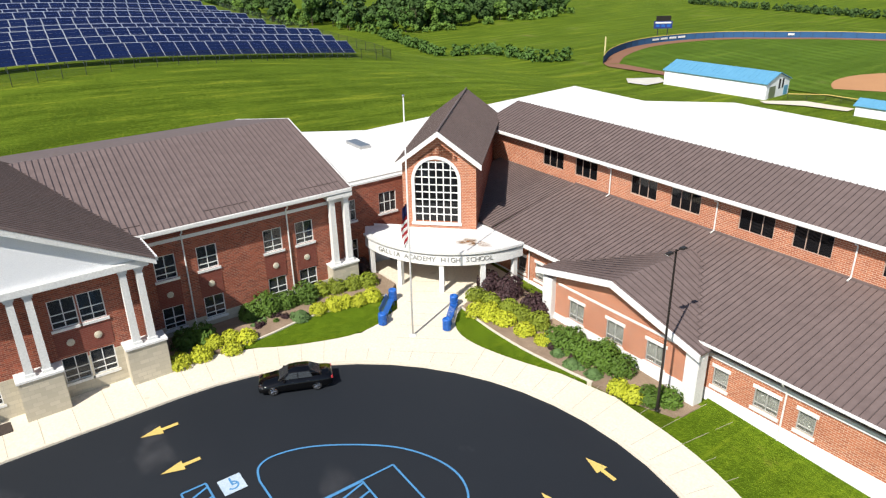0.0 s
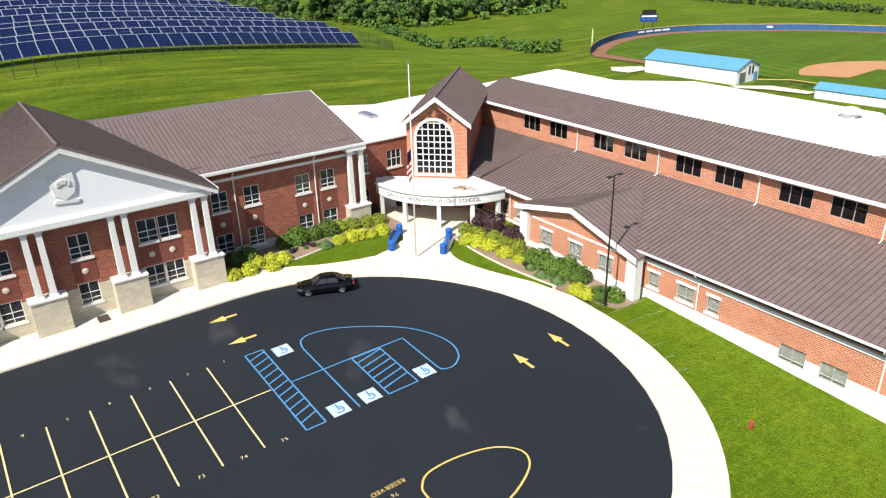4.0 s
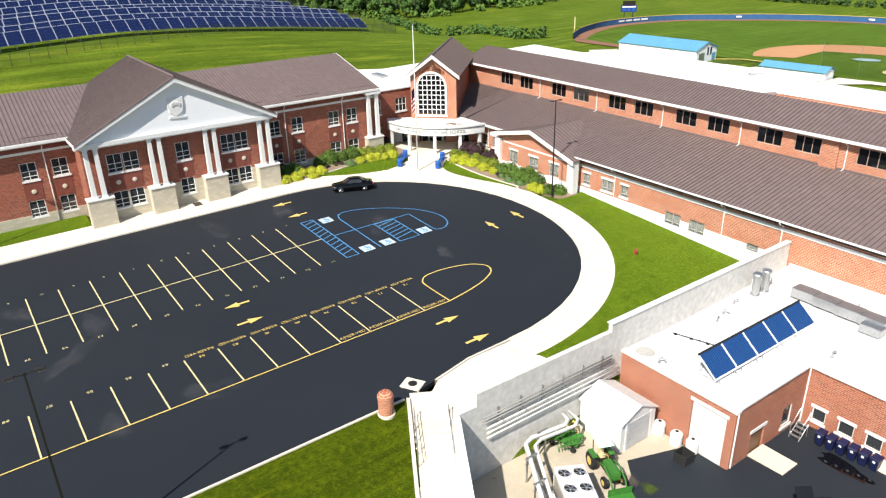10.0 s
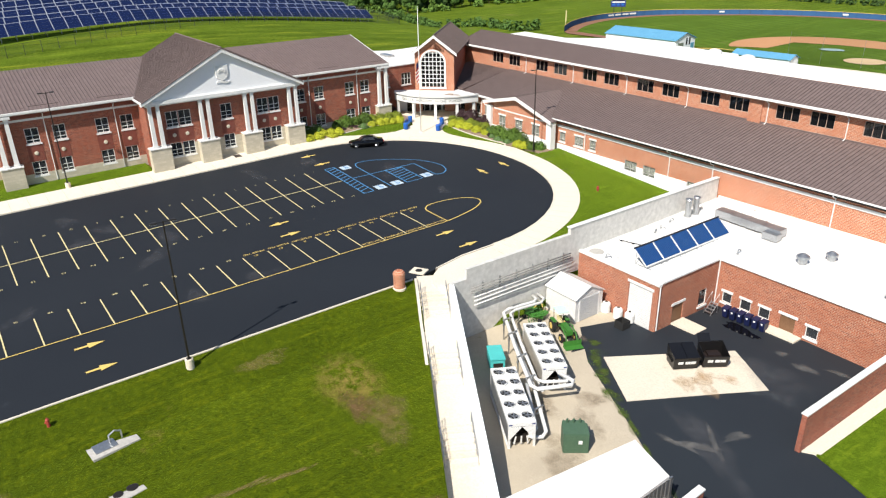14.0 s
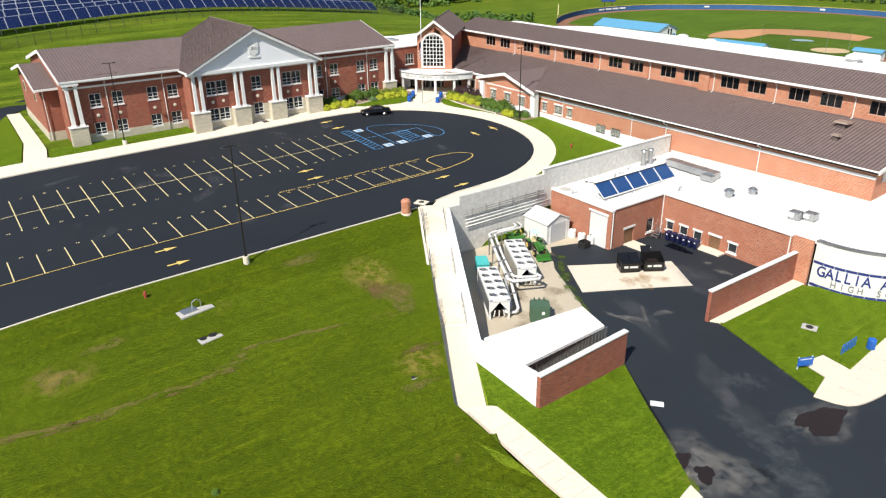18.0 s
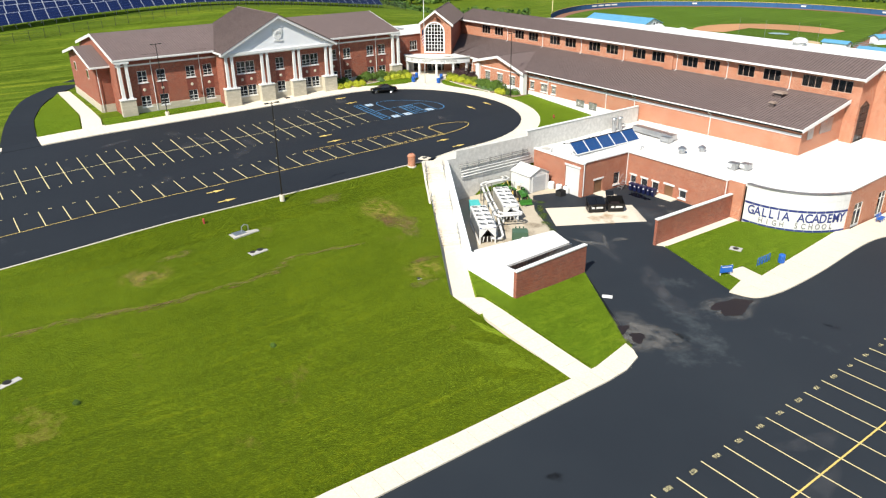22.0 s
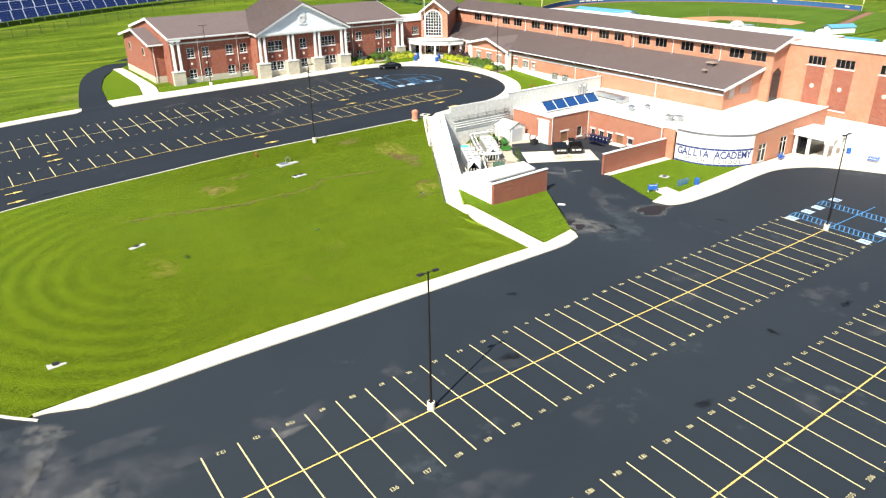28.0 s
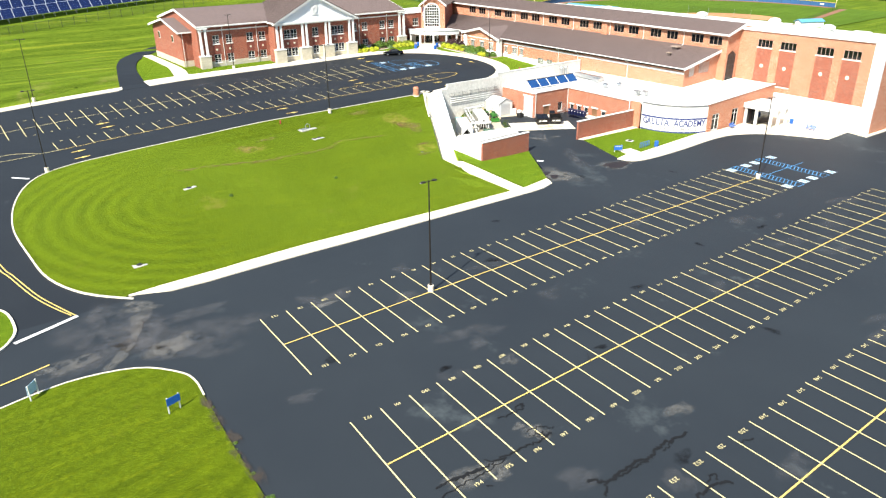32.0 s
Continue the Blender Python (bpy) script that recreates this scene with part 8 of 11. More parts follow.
bmesh.ops.bevel(bm, geom=bm.edges[:], offset=0.03, segments=2, affect='EDGES', clamp_overlap=True)
body = part("body", bm, M["car"], car, smooth=True)
bm = bmesh.new()
skin(bm, [[(x, -h0, 0.93), (x, h0, 0.93), (x, h1, z), (x, -h1, z)] for x, h0, h1, z in ((-1.12, 0.72, 0.70, 0.935), (-0.35, 0.76, 0.58, 1.40), (0.2, 0.76, 0.58, 1.45), (0.9, 0.76, 0.57, 1.43), (1.75, 0.70, 0.66, 1.0))])
bmesh.ops.bevel(bm, geom=bm.edges[:], offset=0.05, segments=2, affect='EDGES', clamp_overlap=True)
part("cabin", bm, M["car"], car, smooth=True)
for name, poly in (("windscreen", [(-1.06, -0.64, 0.985), (-1.06, 0.64, 0.985), (-0.42, 0.53, 1.385), (-0.42, -0.53, 1.385)]), ("rear_window", [(1.66, -0.6, 1.075), (1.66, 0.6, 1.075), (0.98, 0.52, 1.425), (0.98, -0.52, 1.425)])):
    bm = bmesh.new()
    loft(bm, [(x, y, z - 0.02) for x, y, z in poly], [(x, y, z + 0.012) for x, y, z in poly])
    part(name, bm, M["glass"], car, "dark tinted glass")
for s in (-1, 1):
    for xa, xb in ((-0.72, 0.16), (0.22, 1.15)):
        poly = [(xa, 0.752, 1.0), (xb, 0.752, 1.0), (min(xb, 0.95), 0.615, 1.37), (max(xa, -0.3), 0.615, 1.37)]
        bm = bmesh.new()
        loft(bm, [(x, s * (y - 0.02), z) for x, y, z in poly], [(x, s * (y + 0.015), z) for x, y, z in poly])
        part("side_window", bm, M["glass"], car, "dark tinted glass")
    for x in (-0.25, 0.75):
        bm = bmesh.new()
        box(bm, x, x + 0.16, s * 0.905 - 0.02, s * 0.905 + 0.02, 0.80, 0.83)
        part("door_handle", bm, M["chrome"], car)
    bm = bmesh.new()
    loft(bm, ring((-0.72, s * 0.93), 0.1, 0.93, 8), ring((-0.70, s * 0.93), 0.07, 1.06, 8))
    part("mirror", bm, M["car"], car)
    bm = bmesh.new()
    loft(bm, [(-2.43, s * 0.45, 0.58), (-2.40, s * 0.74, 0.58), (-2.40, s * 0.74, 0.69), (-2.43, s * 0.45, 0.67)], [(-2.30, s * 0.45, 0.6), (-2.12, s * 0.87, 0.6), (-2.12, s * 0.85, 0.745), (-2.30, s * 0.45, 0.735)])
    part("headlight", bm, M["chrome"], car, "clear headlight")
    bm = bmesh.new()
    box(bm, 2.36, 2.465, s * 0.68 - 0.14, s * 0.68 + 0.1, 0.70, 0.86)
    part("tail_light", bm, M["flag_red"], car, "red tail light")
    for x in (-1.5, 1.38):
        bm = bmesh.new()
        tube(bm, [(x, s * 0.68, 0.33), (x, s * 0.90, 0.33)], 0.33, 22)
        wheel = part("wheel", bm, M["tyre"], car, "black tyre", bevel=0.02)
        bm = bmesh.new()
        for k in range(5):
            a = 2 * math.pi * k / 5
            tube(bm, [(x, s * 0.905, 0.33), (x + 0.2 * math.cos(a), s * 0.905, 0.33 + 0.2 * math.sin(a))], 0.035, 6)
        tube(bm, [(x, s * 0.895, 0.33), (x, s * 0.915, 0.33)], 0.07, 10)
        ra = [(x + 0.22 * math.cos(a * 0.3927), s * 0.9, 0.33 + 0.22 * math.sin(a * 0.3927)) for a in range(17)]
        tube(bm, ra, 0.02, 6)
        part("rim", bm, M["chrome"], wheel, "five-spoke bright rim")
bm = bmesh.new()
box(bm, -2.455, -2.42, -0.4, 0.4, 0.52, 0.64)
part("grille", bm, M["dark"], car, "dark radiator grille")
bm = bmesh.new()
box(bm, 2.455, 2.475, -0.24, 0.24, 0.55, 0.66)
part("number_plate", bm, M["white"], car, "pale blank plate")
put(car, -38.75, 14.92, upper(-38.75, 14.92) + 0.02, 67)


# ---- benches and bins ----
def round_bin(label="round blue slatted litter bin with dished lid"):
    e = empty("litter_bin", 0, 0, 0, label, "litter bin", "blue litter bins")
    bm = bmesh.new()
    lathe(bm, [(0.27, 0.04), (0.31, 0.1), (0.31, 0.82), (0.28, 0.86)], 20)
    part("drum", bm, M["dark"], e, "dark inner drum")
    for k in range(20):
        a = 2 * math.pi * k / 20
        bm = bmesh.new()
        box(bm, 0.315, 0.335, -0.038, 0.038, 0.05, 0.84, Matrix.Rotation(a, 4, 'Z'))
        part("slat", bm, M["blue"], e)
    for z in (0.06, 0.45, 0.82):
        bm = bmesh.new()
        tube(bm, [(*p[:2], z) for p in ring((0, 0), 0.335, 0, 20) + ring((0, 0), 0.335, 0, 20)[:1]], 0.014, 5)
        part("hoop", bm, M["blue"], e)
    bm = bmesh.new()
    lathe(bm, [(0.34, 0.84), (0.35, 0.88), (0.30, 0.96), (0.16, 1.0), (0.13, 0.93), (0.0, 0.92)], 20)
    part("lid", bm, M["blue"], e, smooth=True)
    return e


def bench(length, label="blue metal slatted bench with backrest"):
    e = empty("bench", 0, 0, 0, label, "bench", "blue benches")
    h = length / 2
    for k in range(6):
        bm = bmesh.new()
        box(bm, -h, h, -0.24 + 0.085 * k, -0.175 + 0.085 * k, 0.43, 0.455)
        part("seat_slat", bm, M["blue"], e)
    for k in range(5):
        z = 0.52 + 0.085 * k
        bm = bmesh.new()
        box(bm, -h, h, 0.27 + 0.03 * k, 0.295 + 0.03 * k, z, z + 0.065)
        part("back_slat", bm, M["blue"], e)
    for x in (-h + 0.2, 0, h - 0.2):
        bm = bmesh.new()
        tube(bm, [(x, -0.24, 0.0), (x, -0.22, 0.42), (x, 0.24, 0.42), (x, 0.43, 0.94)], 0.028, 6)
        tube(bm, [(x, 0.28, 0.0), (x, 0.22, 0.42)], 0.028, 6)
        part("leg_frame", bm, M["blue"], e)
    return e


def bench_set(a, b, z, side):
    d = Vector((b[0] - a[0], b[1] - a[1]))
    turn = math.degrees(math.atan2(d.y, d.x)) + (180 if side < 0 else 0)
    m = ((a[0] + b[0]) / 2, (a[1] + b[1]) / 2)
    return m, turn, d.length - 1.1


bin0, bench0 = None, None
for a, b, s in (((-44.41, 26.25), (-41.71, 23.63), -1), ((-40.67, 29.7), (-38.16, 27.18), 1)):
    m, turn, l = bench_set(a, b, 0.22, s)
    if bench0 is None:
        bench0 = put(bench(l), *m, ground(*m) + 0.13, turn)
    else:
        again(bench0, *m, ground(*m) + 0.13, turn)
    for x, y in (a, b):
        if bin0 is None:
            bin0 = put(round_bin(), x, y, ground(x, y) + 0.13)
        else:
            again(bin0, x, y, ground(x, y) + 0.13, x * 37 % 360)
for x, y in ((42.3, 15.6), (42.1, 46.0), (47.7, 47.5)):
    again(bin0, x, y, lower(x, y) + 0.12)
rack = empty("bike_rack", 41.25, 13.9, lower(41.25, 13.9) + 0.13, "blue wavy steel bike rack on the lawn", "bike rack", "", "", 90)
for k in range(5):
    bm = bmesh.new()
    tube(bm, [(-1.2 + 0.5 * k, 0, -0.1), (-1.2 + 0.5 * k, 0, 0.75)] + [(-1.03 + 0.5 * k - 0.17 * math.cos(math.pi * j / 6), 0, 0.75 + 0.17 * math.sin(math.pi * j / 6)) for j in range(1, 6)] + [(-0.86 + 0.5 * k, 0, 0.75), (-0.86 + 0.5 * k, 0, -0.1)], 0.035, 6)
    part("hoop", bm, M["blue"], rack)
short = put(bench(1.7), 43.0, 36.2, lower(43.0, 36.2) + 0.12, 95)
again(short, 52.4, 45.5, lower(52.4, 45.5) + 0.12, 10)


# ---- shrubs ----
def leaf_ball(seed, n, leaf, flat=0.8, rough=0.22):
    """A shrub of small leaves: an uneven ball with gaps round a twiggy core."""
    r = random.Random(seed)
    lobes = [(Vector((r.uniform(-1, 1), r.uniform(-1, 1), r.uniform(-0.2, 1))).normalized(), r.uniform(0.7, 1.15)) for _ in range(9)]
    vs, fs = [], []
    for i in range(n):
        d = Vector((r.gauss(0, 1), r.gauss(0, 1), abs(r.gauss(0.1, 0.9)))).normalized()
        k = max((l.dot(d) ** 3) * w for l, w in lobes)
        rad = (0.66 + rough * max(0, k) + r.uniform(-0.12, 0.1)) * 0.62
        p = Vector((d.x * rad, d.y * rad, d.z * rad * flat * 1.5 + 0.04))
        nrm = (d + Vector((r.uniform(-0.7, 0.7), r.uniform(-0.7, 0.7), r.uniform(-0.4, 0.7)))).normalized()
        u = nrm.orthogonal().normalized()
        u.rotate(Matrix.Rotation(r.uniform(0, 6.28), 3, nrm))
        w = nrm.cross(u)
        s = leaf * r.uniform(0.6, 1.3)
        b = len(vs)
        vs += [p - u * s, p + w * s * 0.5 + nrm * s * 0.12, p + u * s, p - w * s * 0.5 + nrm * s * 0.12]
        fs.append((b, b + 1, b + 2, b + 3))
    me = bpy.data.meshes.new("shrub_leaves")
    me.from_pydata([tuple(v) for v in vs], [], fs)
    return me


def core_mesh(seed):
    r = random.Random(seed)
    bm = bmesh.new()
    bmesh.ops.create_icosphere(bm, subdivisions=2, radius=0.36)
    for v in bm.verts:
        v.co *= r.uniform(0.85, 1.1)
        v.co.z = max(0.0, v.co.z * 1.1 + 0.1)
    me = bpy.data.meshes.new("shrub_twigs")
    bm.to_mesh(me)
    bm.free()
    return me


def twig_bundle(seed):
    r = random.Random(seed)
    bm = bmesh.new()
    for k in range(7):
        a = r.uniform(0, 6.28)
        tube(bm, [(0, 0, -0.05), (0.15 * math.cos(a), 0.15 * math.sin(a), 0.25), (0.3 * math.cos(a), 0.3 * math.sin(a), 0.55)], 0.012, 4)
    me = bpy.data.meshes.new("shrub_stems")
    bm.to_mesh(me)
    bm.free()
    me.materials.append(M["bark"])
    return me


def shrub_kind(mname, seed, n, leaf, flat=0.8):
    out = []
    for k in range(3):
        a, c = leaf_ball(seed + k, n, leaf, flat), core_mesh(seed + k)
        a.materials.append(M[mname])
        c.materials.append(M[mname])
        out.append((a, c))
    return out


STEMS = twig_bundle(3)
KIND = {"o": shrub_kind("leaf_olive", 50, 620, 0.075, 0.7), "y": shrub_kind("leaf_yellow", 10, 620, 0.075, 0.72), "g": shrub_kind("leaf_green", 20, 620, 0.075, 0.85), "d": shrub_kind("leaf_dark", 30, 560, 0.085, 1.0), "j": shrub_kind("leaf_juniper", 40, 520, 0.09, 0.35)}
LABEL = {"o": ("olive green rounded shrub in mulch bed", "olive shrubs"), "y": ("bright yellow-green rounded shrub in mulch bed", "yellow shrubs"), "g": ("dense green rounded shrub in mulch bed", "green shrubs"),
         "d": ("dark purple-leaved shrub in mulch bed", "purple shrubs"), "j": ("low spreading grey-green juniper in mulch bed", "junipers")}
srnd = random.Random(77)


def shrub(kind, x, y, z=0.3, s=1.0):
    lab, grp = LABEL[kind]
    if x < -20:
        # beds by the entrance: stand on the mulch
        x, y = x - 0.35, y + 0.25
        z = ground(x, y) + 0.12
    e = empty("shrub", x, y, z, lab, "shrub", grp)
    e.matrix_world = pose(x, y, z, 0, 0, srnd.uniform(0, 360)) @ Matrix.Diagonal((s, s, s * srnd.uniform(0.9, 1.1), 1))
    a, c = KIND[kind][srnd.randrange(3)]
    share("leaves", a, Matrix.Identity(4), e)
    share("inner_leaves", c, Matrix.Identity(4), e)
    share("twig_clump", STEMS, Matrix.Scale(0.9 if kind != "j" else 0.5, 4), e, "brown woody twigs")
    return e


for x, y in ((-45.2, 8.9), (-45.1, 10.5), (-46.2, 11.8), (-44.6, 12.6), (-45.5, 14.0), (-46.2, 13.1), (-46.0, 20.2), (-45.8, 21.5), (-45.6, 22.4), (-45.2, 23.5), (-45.1, 24.6),
             (-38.2, 30.2), (-37.1, 30.7), (-35.9, 31.1), (-33.9, 31.4), (-32.1, 31.6), (-24.9, 31.6), (-23.8, 31.9), (-37.8, 31.2)):
    shrub("y", x, y, 0.3, srnd.uniform(1.4, 1.75))
for x, y in ((-48.6, 15.6), (-48.6, 16.9), (-48.5, 18.6), (-48.5, 20.4), (-47.4, 10.1), (-47.2, 11.3)):
    shrub("g", x, y, 0.3, srnd.uniform(1.9, 2.3))
for x, y in ((-48.7, 21.8), (-48.4, 23.2), (-48.2, 24.5), (-47.7, 25.7), (-40.2, 31.6), (-38.9, 32.1), (-37.2, 32.5), (-35.8, 32.8), (-34.1, 33.0)):
    shrub("o", x, y, 0.3, srnd.uniform(1.6, 1.9))
for x, y in ((-31.5, 32.4), (-30.1, 32.6), (-28.7, 32.8), (-27.3, 33.0), (-26.2, 33.3), (-30.8, 33.2), (-28.0, 33.6)):
    shrub("g", x, y, 0.32, srnd.uniform(1.75, 2.05))
for x, y in ((-23.0, 32.5), (-22.2, 33.3)):
    shrub("g", x, y, 0.32, 1.7)
for x, y in ((-50.3, 26.6), (-41.0, 33.6), (-39.0, 34.2), (-36.1, 34.0), (-35.2, 34.2)):
    shrub("d", x, y, 0.32, srnd.uniform(1.7, 2.1))
for x, y, s in ((-45.9, 18.6, 1.5), (-28.8, 31.2, 1.2), (-27.1, 31.6, 1.2), (-30.4, 31.4, 1.0)):
    shrub("j", x, y, 0.28, s)
# small bedding plants in the mulch
for k in range(26):
    if k % 2:
        x, y = srnd.uniform(-47.6, -46.2), srnd.uniform(14.5, 19.5)
    else:
        t = srnd.random()
        x, y = -32.5 + t * 7 + srnd.uniform(-0.4, 0.4), 31.5 + srnd.uniform(-0.1, 0.5)
    shrub(srnd.choice("gjd"), x, y, 0.28, srnd.uniform(0.35, 0.6))


# two young saplings on the lawn
for x, y in ((25.8, -51.7), (26.3, -36.2)):
    e = shrub("g", x, y, ground(x, y), 0.55)
    tagged(e, "tiny green sapling alone on the mown lawn", "sapling", "saplings on the lawn")

# ---- street furniture on the lawns ----
def hydrant(x, y, z):
    e = empty("fire_hydrant", x, y, z, "weathered red fire hydrant on the lawn", "fire hydrant", "fire hydrants")
    bm = bmesh.new()
    lathe(bm, [(0.16, -0.1), (0.16, 0.06), (0.11, 0.08), (0.11, 0.52), (0.14, 0.55), (0.14, 0.59)], 14)
    part("barrel", bm, M["red"], e, smooth=False)
    bm = bmesh.new()
    lathe(bm, [(0.14, 0.59), (0.13, 0.66), (0.08, 0.72), (0.03, 0.74), (0.03, 0.8)], 14)
    part("bonnet", bm, M["red"], e)
    for d in ((1, 0), (-1, 0), (0, -1)):
        bm = bmesh.new()
        tube(bm, [(0, 0, 0.43), (d[0] * 0.2, d[1] * 0.2, 0.43)], 0.06, 10)
        part("outlet_cap", bm, M["red"], e)


hydrant(-6.0, 27.7, ground(-6, 27.7))
hydrant(1.4, -33.4, ground(1.4, -33.4))
for cx, cy, r0, sd in ((-6.0, 27.7, 0.9, 41), (1.4, -33.4, 1.0, 42)):
    o = blob("bare_soil", cx, cy, r0, r0, "mulch", ground, None, sd, 0.03)
    tagged(o, "bare brown soil around a fire hydrant", "soil patch", "", "structure")

pb = empty("brick_pillar", -0.1, -4.3, upper(-0.1, -4.3) - 0.05, "round-topped red brick pillar beside the steps", "pillar")
bm = bmesh.new()
lathe(bm, [(0.52, -0.3), (0.52, 1.35), (0.56, 1.38), (0.56, 1.5), (0.5, 1.62), (0.34, 1.76), (0.0, 1.82)], 22)
part("body", bm, M["brick_orange"], pb, smooth=False)
bm = bmesh.new()
lathe(bm, [(0.62, -0.3), (0.62, 0.1), (0.52, 0.12)], 22)
part("base", bm, M["concrete"], pb, "pale concrete base")


def pad(name, x, y, sx, sy, turn, z, label, cat, mm="concrete_grey", lid=None, h=0.1, lids=((0, 0, 0.33),)):
    e = empty(name, x, y, z, label, cat, "", "", turn)
    bm = bmesh.new()
    box(bm, -sx / 2, sx / 2, -sy / 2, sy / 2, -0.4, h)
    part("slab", bm, M[mm], e, bevel=0.02)
    for lx, ly, r in lids:
        bm = bmesh.new()
        lathe(bm, [(r, h - 0.02), (r, h + 0.03), (r * 0.9, h + 0.045), (0.02, h + 0.05)], 20, (lx, ly))
        part("cover", bm, M[lid or "black_metal"], e, "round iron cover")
    return e


pad("drain_pad", -1.7, -1.1, 1.5, 1.2, 30, upper(-1.7, -1.1), "pale concrete pad with round drain cover", "drain", "concrete")
pad("catch_basin", -45.23, -1.84, 1.2, 0.9, 0, upper(-45.23, -1.84) + 0.12, "rusty iron grate of a catch basin at the kerb", "drain", "grate_iron", h=0.05, lids=())
e = pad("utility_slab", 4.7, -30.3, 2.2, 3.1, 8, ground(4.7, -30.3), "grey concrete utility slab with valve and hatch", "utility slab", "concrete_grey", lids=((-0.5, 0.9, 0.36),))
boxpart("hatch", (-0.3, 0.7, -1.2, 0.2, 0.1, 0.16), M["galv"], e, "steel access hatch", 0.01)
bm = bmesh.new()
tube(bm, [(0.1, 0.7, 0.1), (0.1, 0.7, 0.7), (0.1, 0.3, 0.9), (0.1, -0.1, 0.7), (0.1, -0.1, 0.1)], 0.06, 8)
part("valve_pipe", bm, M["galv"], e, "bent grey valve pipe")
pad("manhole_slab", 9.4, -30.6, 1.5, 2.0, 10, ground(9.4, -30.6), "grey concrete manhole slab in the lawn", "manhole", lids=((0, 0.4, 0.36), (0, -0.5, 0.3)))
pad("manhole_slab", 20.5, -55.6, 1.0, 1.9, 20, ground(20.5, -55.6), "weathered concrete manhole slab in the lawn", "manhole")
pad("manhole_slab", 38.5, -67.1, 1.2, 1.5, 5, ground(38.5, -67.1), "weathered concrete manhole slab in the lawn", "manhole")
pad("valve_cover", 23.4, -19.1, 0.6, 0.6, 0, ground(23.4, -19.1), "small concrete valve cover in the lawn", "valve cover", lids=((0, 0, 0.18),))
pad("drain_inlet", 36.3, -13.7, 1.0, 1.0, 0, ground(36.3, -13.7) + 0.02, "square concrete drain inlet in the lawn", "drain")
pad("drain_inlet", 37.3, 14.8, 1.3, 1.0, 20, lower(37.3, 14.8) + 0.1, "square concrete drain inlet by the path", "drain")
brd = empty("loose_board", 36.4, -5.3, lower(36.4, -5.3) + 0.06, "loose white board lying on the drive", "board", "", "", 40)
boxpart("panel", (-0.5, 0.5, -0.3, 0.3, 0, 0.04), M["white"], brd)


def sign(name, x0, y0, x1, y1, z, h0, h1, mm, label, cat, bars):
    d = Vector((x1 - x0, y1 - y0))
    l = d.length
    e = empty(name, (x0 + x1) / 2, (y0 + y1) / 2, z, label, cat, "", "", math.degrees(math.atan2(d.y, d.x)))
    for s in (-1, 1):
        bm = bmesh.new()
        box(bm, s * l * 0.42 - 0.04, s * l * 0.42 + 0.04, -0.04, 0.04, -0.3, h1 + 0.05)
        part("post", bm, M["white_metal"], e)
    boxpart("panel", (-l / 2, l / 2, -0.075, -0.042, h0, h1), M[mm], e, "", 0.006)
    for k in range(bars):
        z0 = h1 - 0.14 - (h1 - h0 - 0.16) * k / max(1, bars)
        boxpart("lettering_bar", (-l * (0.38 - 0.05 * k), l * (0.38 - 0.05 * k), -0.082, -0.076, z0 - 0.07, z0), M["white"], e, "white unreadable lettering")
    return e


sign("sign_board", 40.2, 7.5, 40.8, 8.8, lower(40.5, 8.2) + 0.1, 0.35, 1.15, "blue", "blue notice board on two white posts", "sign", 1)
sign("sign_board", 66.75, -72.45, 66.45, -71.35, ground(66.6, -71.9), 0.85, 1.5, "blue", "blue notice board on two white posts in the lawn", "sign", 0)
sign("entrance_sign", 57.5, -80.0, 58.4, -80.8, ground(57.9, -80.4), 0.6, 1.5, "pale_sign", "pale blue sign board on two white posts", "sign", 0)


